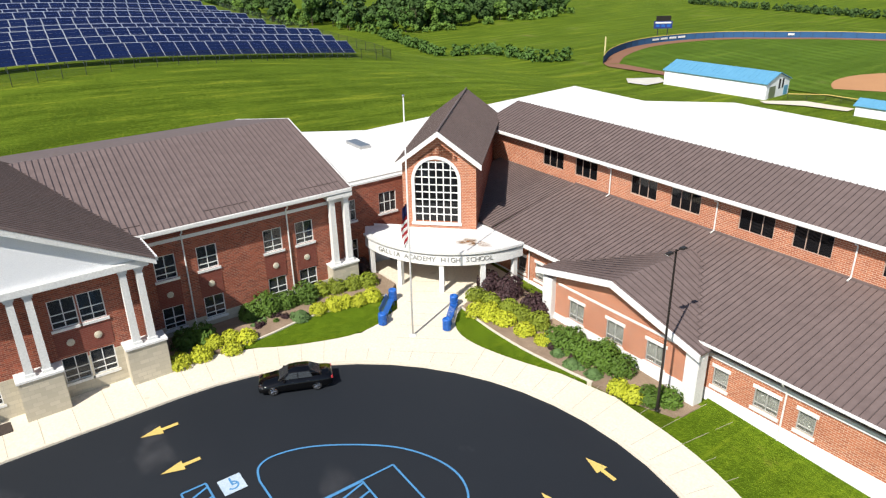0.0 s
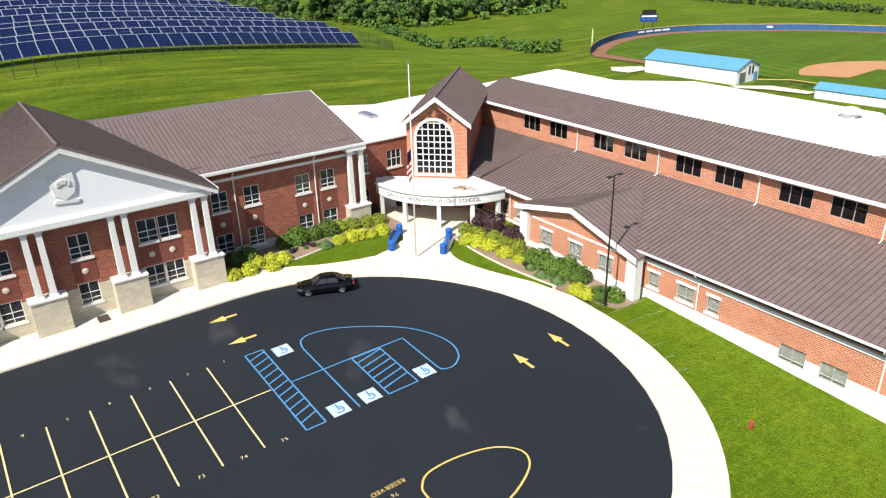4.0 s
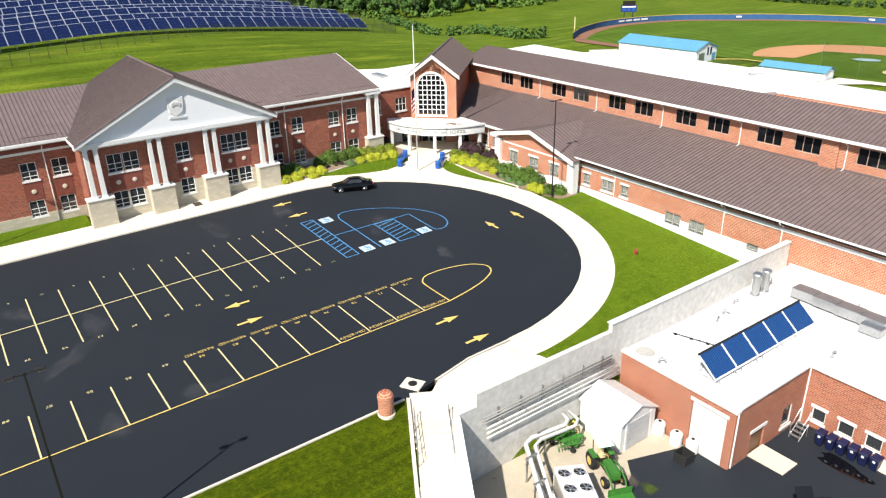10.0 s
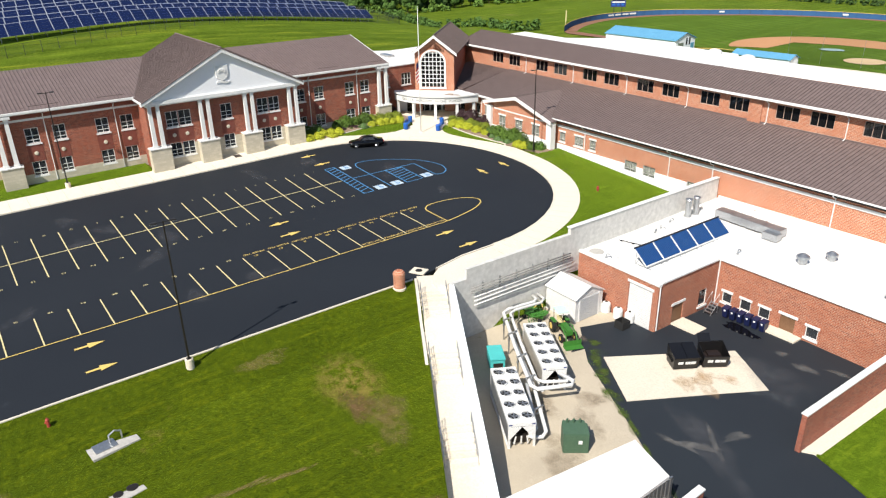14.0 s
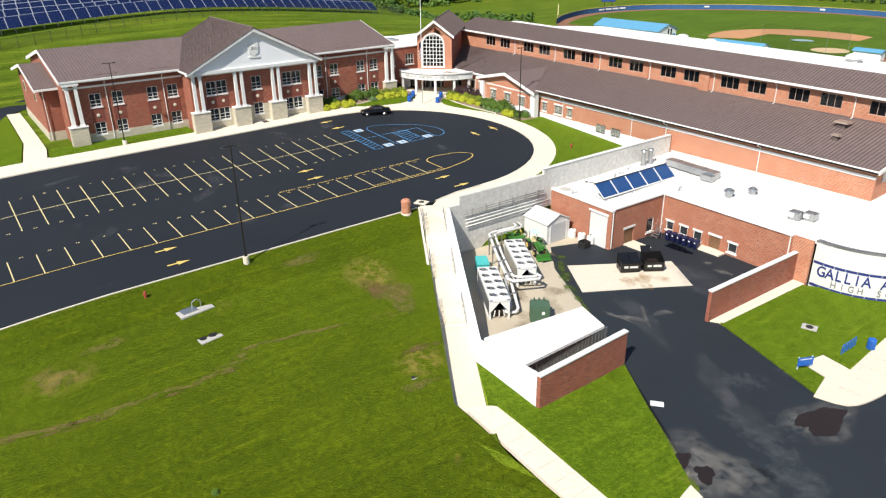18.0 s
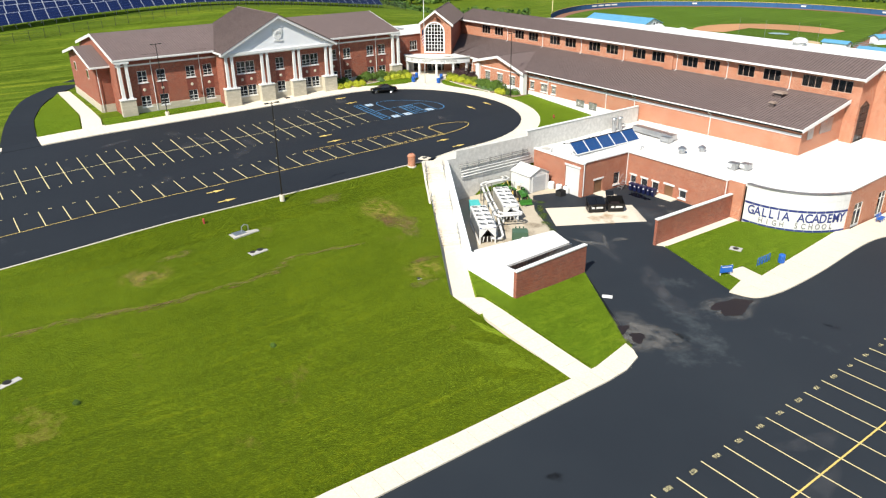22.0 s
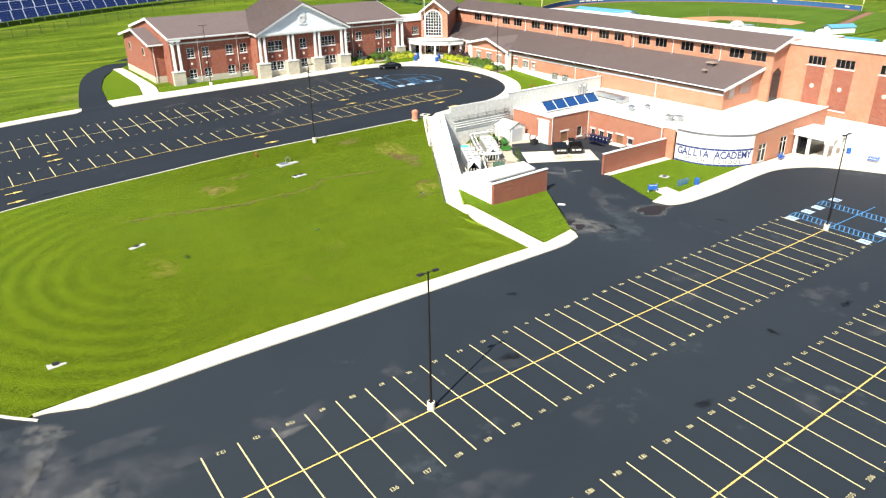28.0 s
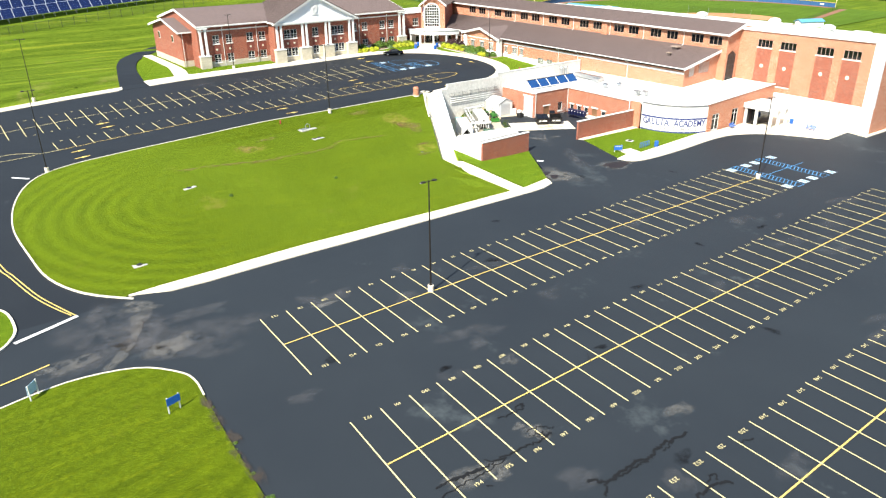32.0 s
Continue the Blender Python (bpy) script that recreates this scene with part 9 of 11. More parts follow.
# ---- plant yard ----
def chiller(x, y, z, turn):
    e = empty("chiller", x, y, z, "white packaged chiller with ten roof fans on gravel", "chiller", "plant yard chillers", "", turn)
    L, W, H = 3.5, 1.0, 2.4
    for sx in (-1, 1):
        for sy in (-1, 1):
            boxpart("leg", (sx * (L - 0.1) - 0.08, sx * (L - 0.1) + 0.08, sy * (W - 0.1) - 0.08, sy * (W - 0.1) + 0.08, 0, H - 0.32), M["white_metal"], e)
    boxpart("base_rail", (-L, L, -W, -W + 0.14, 0.0, 0.22), M["white_metal"], e)
    boxpart("base_rail", (-L, L, W - 0.14, W, 0.0, 0.22), M["white_metal"], e)
    bm = bmesh.new()
    box(bm, -L, L, -W, W, H - 0.32, H)
    part("fan_deck", bm, M["white_metal"], e, "white fan deck", bevel=0.015)
    for s in (-1, 1):
        bm = bmesh.new()
        loft(bm, [(-L + 0.12, s * (W - 0.1), 0.7), (L - 0.12, s * (W - 0.1), 0.7), (L - 0.12, s * (W - 0.03), 0.7), (-L + 0.12, s * (W - 0.03), 0.7)],
             [(-L + 0.12, s * (W - 0.1), H - 0.33), (L - 0.12, s * (W - 0.1), H - 0.33), (L - 0.12, s * (W - 0.03), H - 0.33), (-L + 0.12, s * (W - 0.03), H - 0.33)])
        part("coil", bm, M["galv"], e, "grey coil face")
        bm = bmesh.new()
        loft(bm, [(s * (L - 0.02), -W + 0.04, H - 0.33), (s * (L - 0.02), -W + 0.04, 0.9), (s * (L - 0.02), -0.02, H - 0.36)], [(s * (L + 0.01), -W + 0.04, H - 0.33), (s * (L + 0.01), -W + 0.04, 0.9), (s * (L + 0.01), -0.02, H - 0.36)])
        loft(bm, [(s * (L - 0.02), W - 0.04, H - 0.33), (s * (L - 0.02), W - 0.04, 0.9), (s * (L - 0.02), 0.02, H - 0.36)], [(s * (L + 0.01), W - 0.04, H - 0.33), (s * (L + 0.01), W - 0.04, 0.9), (s * (L + 0.01), 0.02, H - 0.36)])
        part("end_panel", bm, M["white_metal"], e, "white end panels framing a dark triangle")
    bm = bmesh.new()
    box(bm, -L + 0.5, L - 0.5, -0.55, 0.55, 0.24, 1.0)
    part("compressor", bm, M["black_metal"], e, "dark compressors", bevel=0.1)
    for k in range(3):
        bm = bmesh.new()
        tube(bm, [(L - 0.5 + 0.1 * k, -0.5 + 0.5 * k, 0.3), (L - 0.2, -0.5 + 0.5 * k, 0.5), (L - 0.15, -0.4 + 0.4 * k, 1.1)], 0.06, 7)
        part("pipe", bm, M["white_metal"], e)
    for i in range(5):
        for s in (-0.5, 0.5):
            cx = -L + 0.75 + i * 1.38
            bm = bmesh.new()
            a, b = ring((cx, s), 0.44, H, 20), ring((cx, s), 0.40, H, 20)
            rows = [[bm.verts.new((p[0], p[1], H + z)) for p in src] for src, z in ((a, 0), (a, 0.14), (b, 0.14), (b, 0.012))]
            for r0, r1 in zip(rows, rows[1:]):
                for q in range(20):
                    bm.faces.new((r0[q], r0[(q + 1) % 20], r1[(q + 1) % 20], r1[q]))
            fan = part("fan_ring", bm, M["white_metal"], e)
            # the deck is closed: a near-black disc paints the shade of the well
            bm = bmesh.new()
            cyl(bm, (cx, s), 0.395, 0.395, H + 0.004, H + 0.012, 20)
            part("fan_well_shade", bm, M["dark"], fan, "near-black disc standing for the shaded fan well")
            bm = bmesh.new()
            for q in range(5):
                t = 2 * math.pi * q / 5 + i
                c, d = Vector((math.cos(t), math.sin(t), 0)), Vector((-math.sin(t), math.cos(t), 0))
                o = Vector((cx, s, H + 0.06))
                loft(bm, [o + c * 0.06 - d * 0.02, o + c * 0.37 - d * 0.09, o + c * 0.37 + d * 0.09 + Vector((0, 0, 0.04)), o + c * 0.06 + d * 0.02 + Vector((0, 0, 0.02))],
                     [o + c * 0.06 - d * 0.02 + Vector((0, 0, 0.01)), o + c * 0.37 - d * 0.09 + Vector((0, 0, 0.01)), o + c * 0.37 + d * 0.09 + Vector((0, 0, 0.05)), o + c * 0.06 + d * 0.02 + Vector((0, 0, 0.03))])
            cyl(bm, (cx, s), 0.08, 0.08, H + 0.03, H + 0.11, 10)
            part("fan", bm, M["galv"], fan, "grey fan blades")
    for y0 in (-W + 0.05, W - 0.3):
        boxpart("label_bar", (L + 0.012, L + 0.016, y0, y0 + 0.25, H - 0.2, H - 0.1), M["navy"], e)
    return e


YZ = -4.68
chiller(12.4, 1.8, YZ, -29)
chiller(16.1, -4.9, YZ, -29)


def pipe_run(pts, r, z0, racks=()):
    e = empty("pipe_run", pts[0][0], pts[0][1], z0, "white insulated chilled-water pipe on steel racks", "pipe", "plant yard pipes")
    ox, oy = pts[0][0], pts[0][1]
    bm = bmesh.new()
    tube(bm, [(x - ox, y - oy, z - z0) for x, y, z in pts], r, 10)
    part("pipe", bm, M["white_metal"], e, smooth=True)
    for x, y, z in racks:
        for s in (-0.35, 0.35):
            bm = bmesh.new()
            box(bm, x - ox - 0.05, x - ox + 0.05, y - oy + s - 0.05, y - oy + s + 0.05, 0, z - z0 + 0.3)
            part("rack_post", bm, M["galv"], e)
        for dz in (-r - 0.08, 0.25):
            bm = bmesh.new()
            box(bm, x - ox - 0.05, x - ox + 0.05, y - oy - 0.5, y - oy + 0.5, z - z0 + dz - 0.04, z - z0 + dz + 0.04)
            part("rack_bar", bm, M["galv"], e)
    return e


ZP = -2.9
pipe_run([(4.7, 7.6, ZP), (5.4, 7.4, ZP), (5.7, 6.8, ZP), (5.3, 4.0, ZP), (5.6, 3.2, ZP), (10.5, 0.3, ZP), (15.6, -2.5, ZP), (16.2, -2.4, ZP), (17.4, 0.0, ZP), (17.1, 0.5, ZP), (15.6, 0.4, ZP)], 0.16, YZ, ((5.4, 4.9, ZP), (6.9, 2.5, ZP), (9.0, 1.3, ZP), (12.2, -0.5, ZP), (14.9, -2.0, ZP)))
pipe_run([(4.7, 8.2, ZP), (5.8, 8.0, ZP), (6.2, 7.3, ZP), (5.8, 4.4, ZP), (6.1, 3.6, ZP), (10.8, 0.8, ZP), (15.2, -1.6, ZP), (15.8, -1.4, ZP), (16.8, 0.1, ZP), (16.4, 0.7, ZP)], 0.13, YZ)
pipe_run([(5.2, 3.5, ZP - 0.45), (10.0, 0.9, ZP - 0.45), (15.4, -2.0, ZP - 0.45), (19.5, -4.6, ZP - 0.9), (19.5, -4.9, ZP - 1.2), (19.2, -5.4, ZP - 1.2), (18.4, -5.9, ZP - 1.2)], 0.15, YZ, ((17.5, -3.5, ZP - 0.7),))
pipe_run([(15.2, -2.6, ZP), (18.8, -4.9, ZP - 0.9), (18.9, -5.3, ZP - 1.2), (18.2, -5.6, ZP - 1.3)], 0.13, YZ)
for k, z in enumerate((-1.5, -1.1, -0.7)):
    pipe_run([(4.82, 0.4, z), (4.82, 5.0, z), (4.82, 9.5, z), (4.82, 13.0, z)], 0.06, YZ)

tb = empty("equipment_box", 9.7, -1.1, YZ, "turquoise plastic equipment box on gravel", "equipment box", "", "", -30)
boxpart("body", (-1.1, 1.1, -0.6, 0.6, 0, 1.2), M["teal"], tb, "", 0.05)
boxpart("lid", (-1.15, 1.15, -0.65, 0.65, 1.2, 1.32), M["teal"], tb, "", 0.04)
boxpart("vent_panel", (1.1, 1.13, -0.4, 0.4, 0.2, 0.9), M["black_metal"], tb, "dark louvred vent")

tr = empty("transformer", 21.1, -3.4, YZ, "green steel pad-mounted transformer in the yard", "transformer", "", "", -38)
boxpart("plinth", (-1.2, 1.2, -1.0, 1.0, -0.1, 0.14), M["concrete_grey"], tr, "grey concrete plinth", 0.02)
boxpart("cabinet", (-0.3, 1.05, -0.9, 0.9, 0.14, 1.9), M["green_metal"], tr, "", 0.04)
boxpart("tank", (-0.85, -0.3, -0.8, 0.8, 0.14, 1.7), M["green_metal"], tr, "", 0.03)
for k in range(7):
    boxpart("cooling_fin", (-1.1, -0.85, -0.7 + 0.22 * k, -0.66 + 0.22 * k, 0.4, 1.55), M["green_metal"], tr)
for s in (-1, 1):
    boxpart("door", (1.05, 1.075, 0.02 if s > 0 else -0.86, 0.86 if s > 0 else -0.02, 0.22, 1.8), M["green_metal"], tr)
boxpart("warning_label", (1.077, 1.082, 0.15, 0.42, 1.1, 1.4), M["white"], tr, "white warning label")
for k in range(3):
    bm = bmesh.new()
    cyl(bm, (-0.6, -0.45 + 0.45 * k), 0.09, 0.07, 1.7, 2.0, 10)
    part("bushing", bm, M["green_metal"], tr)

ten = empty("storage_shed", 6.75, 11.1, -4.7, "white gabled storage shed with grey roll-up door", "shed")
for y0, y1 in ((-1.8, -1.72), (1.72, 1.8)):
    boxpart("wall", (-1.95, 1.95, y0, y1, 0, 2.5), M["white_metal"], ten)
for x0, x1 in ((-1.95, -1.88), (1.88, 1.95)):
    bm = bmesh.new()
    loft(bm, [(x0, -1.72, 0), (x0, 1.72, 0), (x0, 1.72, 2.5), (x0, 0, 3.3), (x0, -1.72, 2.5)], [(x1, -1.72, 0), (x1, 1.72, 0), (x1, 1.72, 2.5), (x1, 0, 3.3), (x1, -1.72, 2.5)])
    part("gable_wall", bm, M["white_metal"], ten)
for s in (-1, 1):
    bm = bmesh.new()
    loft(bm, [(-2.05, s * 1.95, 2.4), (2.1, s * 1.95, 2.4), (2.1, 0, 3.33), (-2.05, 0, 3.33)], [(-2.05, s * 1.95, 2.46), (2.1, s * 1.95, 2.46), (2.1, 0, 3.39), (-2.05, 0, 3.39)])
    part("roof_sheet", bm, M["white_metal"], ten)
for k in range(9):
    boxpart("door_slat", (1.95, 1.985, -1.2, 1.2, 0.05 + 0.25 * k, 0.28 + 0.25 * k), M["pale_grey"], ten, "pale grey roll-up door slat")
for s in (-1, 1):
    boxpart("door_jamb", (1.95, 2.0, s * 1.28 - 0.08, s * 1.28 + 0.08, 0, 2.4), M["white"], ten)


# tractor with front loader
tra = empty("tractor", 0, 0, 0, "green compact tractor with front loader on gravel", "tractor")
boxpart("bonnet", (0.1, 1.75, -0.32, 0.32, 0.75, 1.3), M["green_tractor"], tra, "", 0.08)
boxpart("chassis", (-1.0, 1.6, -0.22, 0.22, 0.45, 0.76), M["black_metal"], tra, "", 0.03)
boxpart("seat", (-0.75, -0.25, -0.25, 0.25, 1.0, 1.15), M["pale_yellow"], tra, "yellow seat", 0.05)
boxpart("seat_back", (-0.82, -0.72, -0.25, 0.25, 1.1, 1.55), M["pale_yellow"], tra, "yellow seat back", 0.04)
for s in (-1, 1):
    boxpart("fender", (-1.15, -0.2, s * 0.62 - 0.2, s * 0.62 + 0.2, 1.18, 1.26), M["green_tractor"], tra, "", 0.03)
    for x, r, w in ((-0.75, 0.62, 0.16), (1.3, 0.4, 0.11)):
        bm = bmesh.new()
        tube(bm, [(x, s * 0.66 - w, r), (x, s * 0.66 + w, r)], r, 18)
        wh = part("wheel", bm, M["tyre"], tra, "black lugged tyre", bevel=0.03)
        bm = bmesh.new()
        tube(bm, [(x, s * 0.66 - w - 0.02, r), (x, s * 0.66 + w + 0.02, r)], r * 0.5, 14)
        part("rim", bm, M["yellow"], wh, "yellow wheel rim")
    bm = bmesh.new()
    tube(bm, [(0.2, s * 0.5, 1.1), (0.9, s * 0.5, 1.35), (1.9, s * 0.5, 0.95), (2.3, s * 0.5, 0.35)], 0.06, 6)
    part("loader_arm", bm, M["green_tractor"], tra)
bm = bmesh.new()
for (xa, za), (xb, zb) in (((2.25, 0.1), (2.25, 0.62)), ((2.25, 0.1), (2.85, 0.06))):
    loft(bm, [(xa, -0.85, za), (xb, -0.85, zb), (xb + 0.05, -0.85, zb + 0.03), (xa + 0.05, -0.85, za + 0.03)], [(xa, 0.85, za), (xb, 0.85, zb), (xb + 0.05, 0.85, zb + 0.03), (xa + 0.05, 0.85, za + 0.03)])
part("bucket", bm, M["green_tractor"], tra)
for sx in (-1.0,):
    for s in (-1, 1):
        bm = bmesh.new()
        tube(bm, [(sx, s * 0.45, 1.0), (sx - 0.1, s * 0.45, 2.2)], 0.035, 6)
        part("roll_bar", bm, M["black_metal"], tra)
boxpart("canopy", (-1.2, 0.1, -0.55, 0.55, 2.2, 2.27), M["teal_pale"], tra, "pale green sun canopy", 0.03)
bm = bmesh.new()
tube(bm, [(0.1, 0, 1.2), (-0.1, 0, 1.45)], 0.02, 6)
tube(bm, [(-0.1 + 0.02 * math.cos(a), 0.18 * math.cos(a), 1.45 + 0.18 * math.sin(a) * 0.6) for a in [k * 0.5236 for k in range(13)]], 0.015, 5)
part("steering_wheel", bm, M["black_metal"], tra)
put(tra, 9.4, 7.0, YZ, -22)

imp = empty("mower_deck", 5.6, 7.3, YZ, "green mower implement with yellow hitch on gravel", "implement", "", "", 20)
boxpart("deck", (-1.0, 1.0, -0.7, 0.7, 0.3, 0.62), M["green_tractor"], imp, "", 0.08)
boxpart("gearbox", (-0.2, 0.2, -0.2, 0.2, 0.62, 0.9), M["green_tractor"], imp, "", 0.04)
for s in (-1, 1):
    bm = bmesh.new()
    tube(bm, [(s * 0.8, -0.8, 0.2), (s * 0.8, -0.95, 0.2)], 0.2, 12)
    part("caster_wheel", bm, M["tyre"], imp)
    bm = bmesh.new()
    tube(bm, [(s * 0.5, 0.5, 0.6), (0, 0.9, 1.3)], 0.05, 6)
    part("hitch_bar", bm, M["yellow"], imp, "yellow hitch bar")
for x, y, t in ((4.6, 6.4, 30), (6.6, 6.6, 70), (4.5, 8.0, 0)):
    im = empty("tine_rake", x, y, YZ, "green tined rake implement on gravel", "implement", "tined implements", "", t)
    bm = bmesh.new()
    tube(bm, [(-0.8, 0, 0.75), (0.8, 0, 0.75)], 0.06, 6)
    part("beam", bm, M["green_tractor"], im)
    for k in range(7):
        bm = bmesh.new()
        tube(bm, [(-0.75 + 0.25 * k, 0, 0.75), (-0.75 + 0.25 * k, 0.4, 0.9), (-0.75 + 0.25 * k, 0.55, 0.4), (-0.75 + 0.25 * k, 0.3, 0.0)], 0.03, 5)
        part("tine", bm, M["green_tractor"], im)

for x, y in ((8.9, 13.3), (10.4, 13.3), (11.6, 13.5)):
    tk = empty("white_tank", x, y, -4.7, "white plastic drum tank against the wall", "tank", "white tanks")
    bm = bmesh.new()
    lathe(bm, [(0.42, 0.0), (0.45, 0.05), (0.45, 0.85), (0.38, 0.98), (0.15, 1.02), (0.15, 1.08)], 18)
    part("shell", bm, M["white"], tk, smooth=False)
    bm = bmesh.new()
    lathe(bm, [(0.12, 1.08), (0.12, 1.13), (0.02, 1.14)], 12)
    part("cap", bm, M["black_metal"], tk, "black cap")
bc = empty("black_crate", 11.9, 12.2, -4.72, "black open-topped crate beside the tanks", "crate")
for b in ((-0.5, 0.5, -0.5, -0.46, 0, 0.8), (-0.5, 0.5, 0.46, 0.5, 0, 0.8), (-0.5, -0.46, -0.46, 0.46, 0, 0.8), (0.46, 0.5, -0.46, 0.46, 0, 0.8), (-0.46, 0.46, -0.46, 0.46, 0, 0.05)):
    boxpart("side" if b[5] > 0.1 else "bottom", b, M["tyre"], bc)


# skips
def skip(x, y, turn, open_lid):
    e = empty("dumpster", x, y, lower(x, y) + 0.1, "black steel dumpster with plastic lids on concrete pad", "dumpster", "black dumpsters", "", turn)
    w, d, hf, hb = 1.02, 1.5, 1.15, 1.6
    rails = [(-w, 0, 0.12), (w, 0, 0.12), (w, d, 0.12), (-w, d, 0.12)]
    tops = [(-w - 0.05, -0.25, hf), (w + 0.05, -0.25, hf), (w + 0.05, d, hb), (-w - 0.05, d, hb)]
    for i in range(4):
        j = (i + 1) % 4
        q = [Vector(rails[i]), Vector(rails[j]), Vector(tops[j]), Vector(tops[i])]
        n = (q[1] - q[0]).cross(q[3] - q[0]).normalized() * 0.05
        bm = bmesh.new()
        loft(bm, q, [p - n for p in q])
        part("side", bm, M["skip_black"], e)
    boxpart("bottom", (-w, w, 0, d, 0.08, 0.16), M["skip_black"], e)
    for s in (-1, 1):
        bm = bmesh.new()
        xa, xb = (0.02, w + 0.04) if s > 0 else (-w - 0.04, -0.02)
        if open_lid:
            p = [(xa, d, hb + 0.02), (xb, d, hb + 0.02), (xb, d + 0.5, hb + 0.5 - 0.9 * (s > 0)), (xa, d + 0.5, hb + 0.5 - 0.9 * (s > 0))]
        else:
            p = [(xa, -0.28, hf + 0.03), (xb, -0.28, hf + 0.03), (xb, d, hb + 0.04), (xa, d, hb + 0.04)]
        loft(bm, p, [(a, b, c + 0.04) for a, b, c in p])
        part("lid", bm, M["gloss_black"], e, "glossy black plastic lid")
        boxpart("fork_pocket", (s * (w + 0.11) - 0.07, s * (w + 0.11) + 0.07, 0.2, d - 0.2, 0.65, 0.82), M["skip_black"], e)
    for a in (-0.7, -0.1, 0.35):
        bm = bmesh.new()
        box(bm, a, a + 0.42, -0.03, 0.0, 0.6, 0.86, Matrix.Rotation(0.235, 4, 'X'))
        part("sticker", bm, M["white"], e, "white sticker")
    if open_lid:
        bm = bmesh.new()
        box(bm, -0.7, 0.7, 0.1, 1.3, 0.2, 1.0)
        part("rubbish", bm, M["mud"], e, "brown rubbish heap", bevel=0.2)
    return e


skip(20.0, 10.6, 58, False)
skip(21.35, 12.7, 55, True)
for x, y in ((18.3, 11.6), (18.9, 12.5), (19.3, 13.4), (20.2, 14.6)):
    bo = empty("bollard", x, y, lower(x, y), "pale steel bollard behind the dumpsters", "bollard", "bollards")
    bm = bmesh.new()
    lathe(bm, [(0.09, -0.1), (0.09, 1.15), (0.06, 1.22), (0.0, 1.24)], 12)
    part("post", bm, M["white_metal"], bo, smooth=False)


# wheelie bins
def wheelie():
    e = empty("wheelie_bin", 0, 0, 0, "navy blue wheelie bin against the brick wall", "wheelie bin", "navy wheelie bins")
    bm = bmesh.new()
    loft(bm, [(-0.22, -0.24, 0.05), (0.22, -0.24, 0.05), (0.22, 0.24, 0.05), (-0.22, 0.24, 0.05)], [(-0.29, -0.34, 0.98), (0.29, -0.34, 0.98), (0.29, 0.34, 0.98), (-0.29, 0.34, 0.98)])
    part("body", bm, M["bin_navy"], e)
    bm = bmesh.new()
    loft(bm, [(-0.31, -0.38, 0.98), (0.31, -0.38, 0.98), (0.31, 0.36, 1.0), (-0.31, 0.36, 1.0)], [(-0.27, -0.33, 1.04), (0.27, -0.33, 1.04), (0.27, 0.33, 1.1), (-0.27, 0.33, 1.1)])
    part("lid", bm, M["bin_navy"], e)
    for s in (-1, 1):
        bm = bmesh.new()
        tube(bm, [(s * 0.24, 0.26, 0.1), (s * 0.3, 0.26, 0.1)], 0.1, 12)
        part("wheel", bm, M["tyre"], e)
    bm = bmesh.new()
    tube(bm, [(-0.22, 0.4, 1.0), (0.22, 0.4, 1.0)], 0.02, 6)
    part("handle", bm, M["bin_navy"], e)
    boxpart("label", (-0.09, 0.09, -0.345, -0.335, 0.7, 0.86), M["white"], e, "white label")
    return e


w0 = put(wheelie(), 16.7, 21.05, lower(16.7, 21) + 0.12, 3)
for k in range(1, 6):
    again(w0, 16.7 + 0.72 * k, 21.05 + 0.06 * k, lower(16.7, 21) + 0.12, 4 - 3 * (k % 3))
# steel steps to the door
st = empty("steel_steps", 15.3, 20.4, lower(15.3, 20.4) + 0.1, "grey steel rolling steps beside the bins", "steps", "", "", 0)
for k in range(4):
    boxpart("tread", (-0.35, 0.35, -0.2 + 0.25 * k, 0.02 + 0.25 * k, 0.24 * (k + 1) - 0.03, 0.24 * (k + 1)), M["galv"], st)
for s in (-1, 1):
    bm = bmesh.new()
    tube(bm, [(s * 0.37, -0.25, 0), (s * 0.37, 0.8, 1.0), (s * 0.37, 0.8, 0)], 0.025, 6)
    tube(bm, [(s * 0.37, -0.2, 0.1), (s * 0.37, -0.2, 1.0), (s * 0.37, 0.8, 2.0), (s * 0.37, 0.8, 1.0)], 0.02, 6)
    part("handrail", bm, M["galv"], st)
for x, y, sx, sy in ((15.6, 17.0, 2.6, 1.8), (21.7, 22.2, 3.0, 1.6)):
    o = boxpart("door_slab", (x - sx / 2, x + sx / 2, y - sy / 2, y + sy / 2, lower(x, y) - 0.3, lower(x, y) + 0.14), M["concrete"], None, "", 0.01)
    tagged(o, "pale concrete door slab by the service block", "slab", "", "structure")
# weeds and damp stains on the gravel, along its edge above all
wrnd = random.Random(9)
yard = bpy.data.objects["gravel_yard"]
for k, (x, y, a, b, tn) in enumerate(((14.3, 6.2, 1.5, 0.5, -40), (16.3, 4.8, 1.3, 0.8, -20), (18.6, 3.2, 1.4, 0.7, -30), (20.6, 2.2, 1.2, 0.4, -28), (22.6, 1.2, 1.4, 0.3, -27), (25.0, -0.2, 1.6, 0.3, -27), (13.4, 7.2, 0.9, 0.6, 10), (12.2, 8.2, 0.8, 0.5, 30), (28.0, -1.7, 1.6, 0.3, -27))):
    blob("weed_patch", x, y, a, b, "weed_film", lower, yard, 900 + k, 0.055 + 0.001 * k, turn=tn)
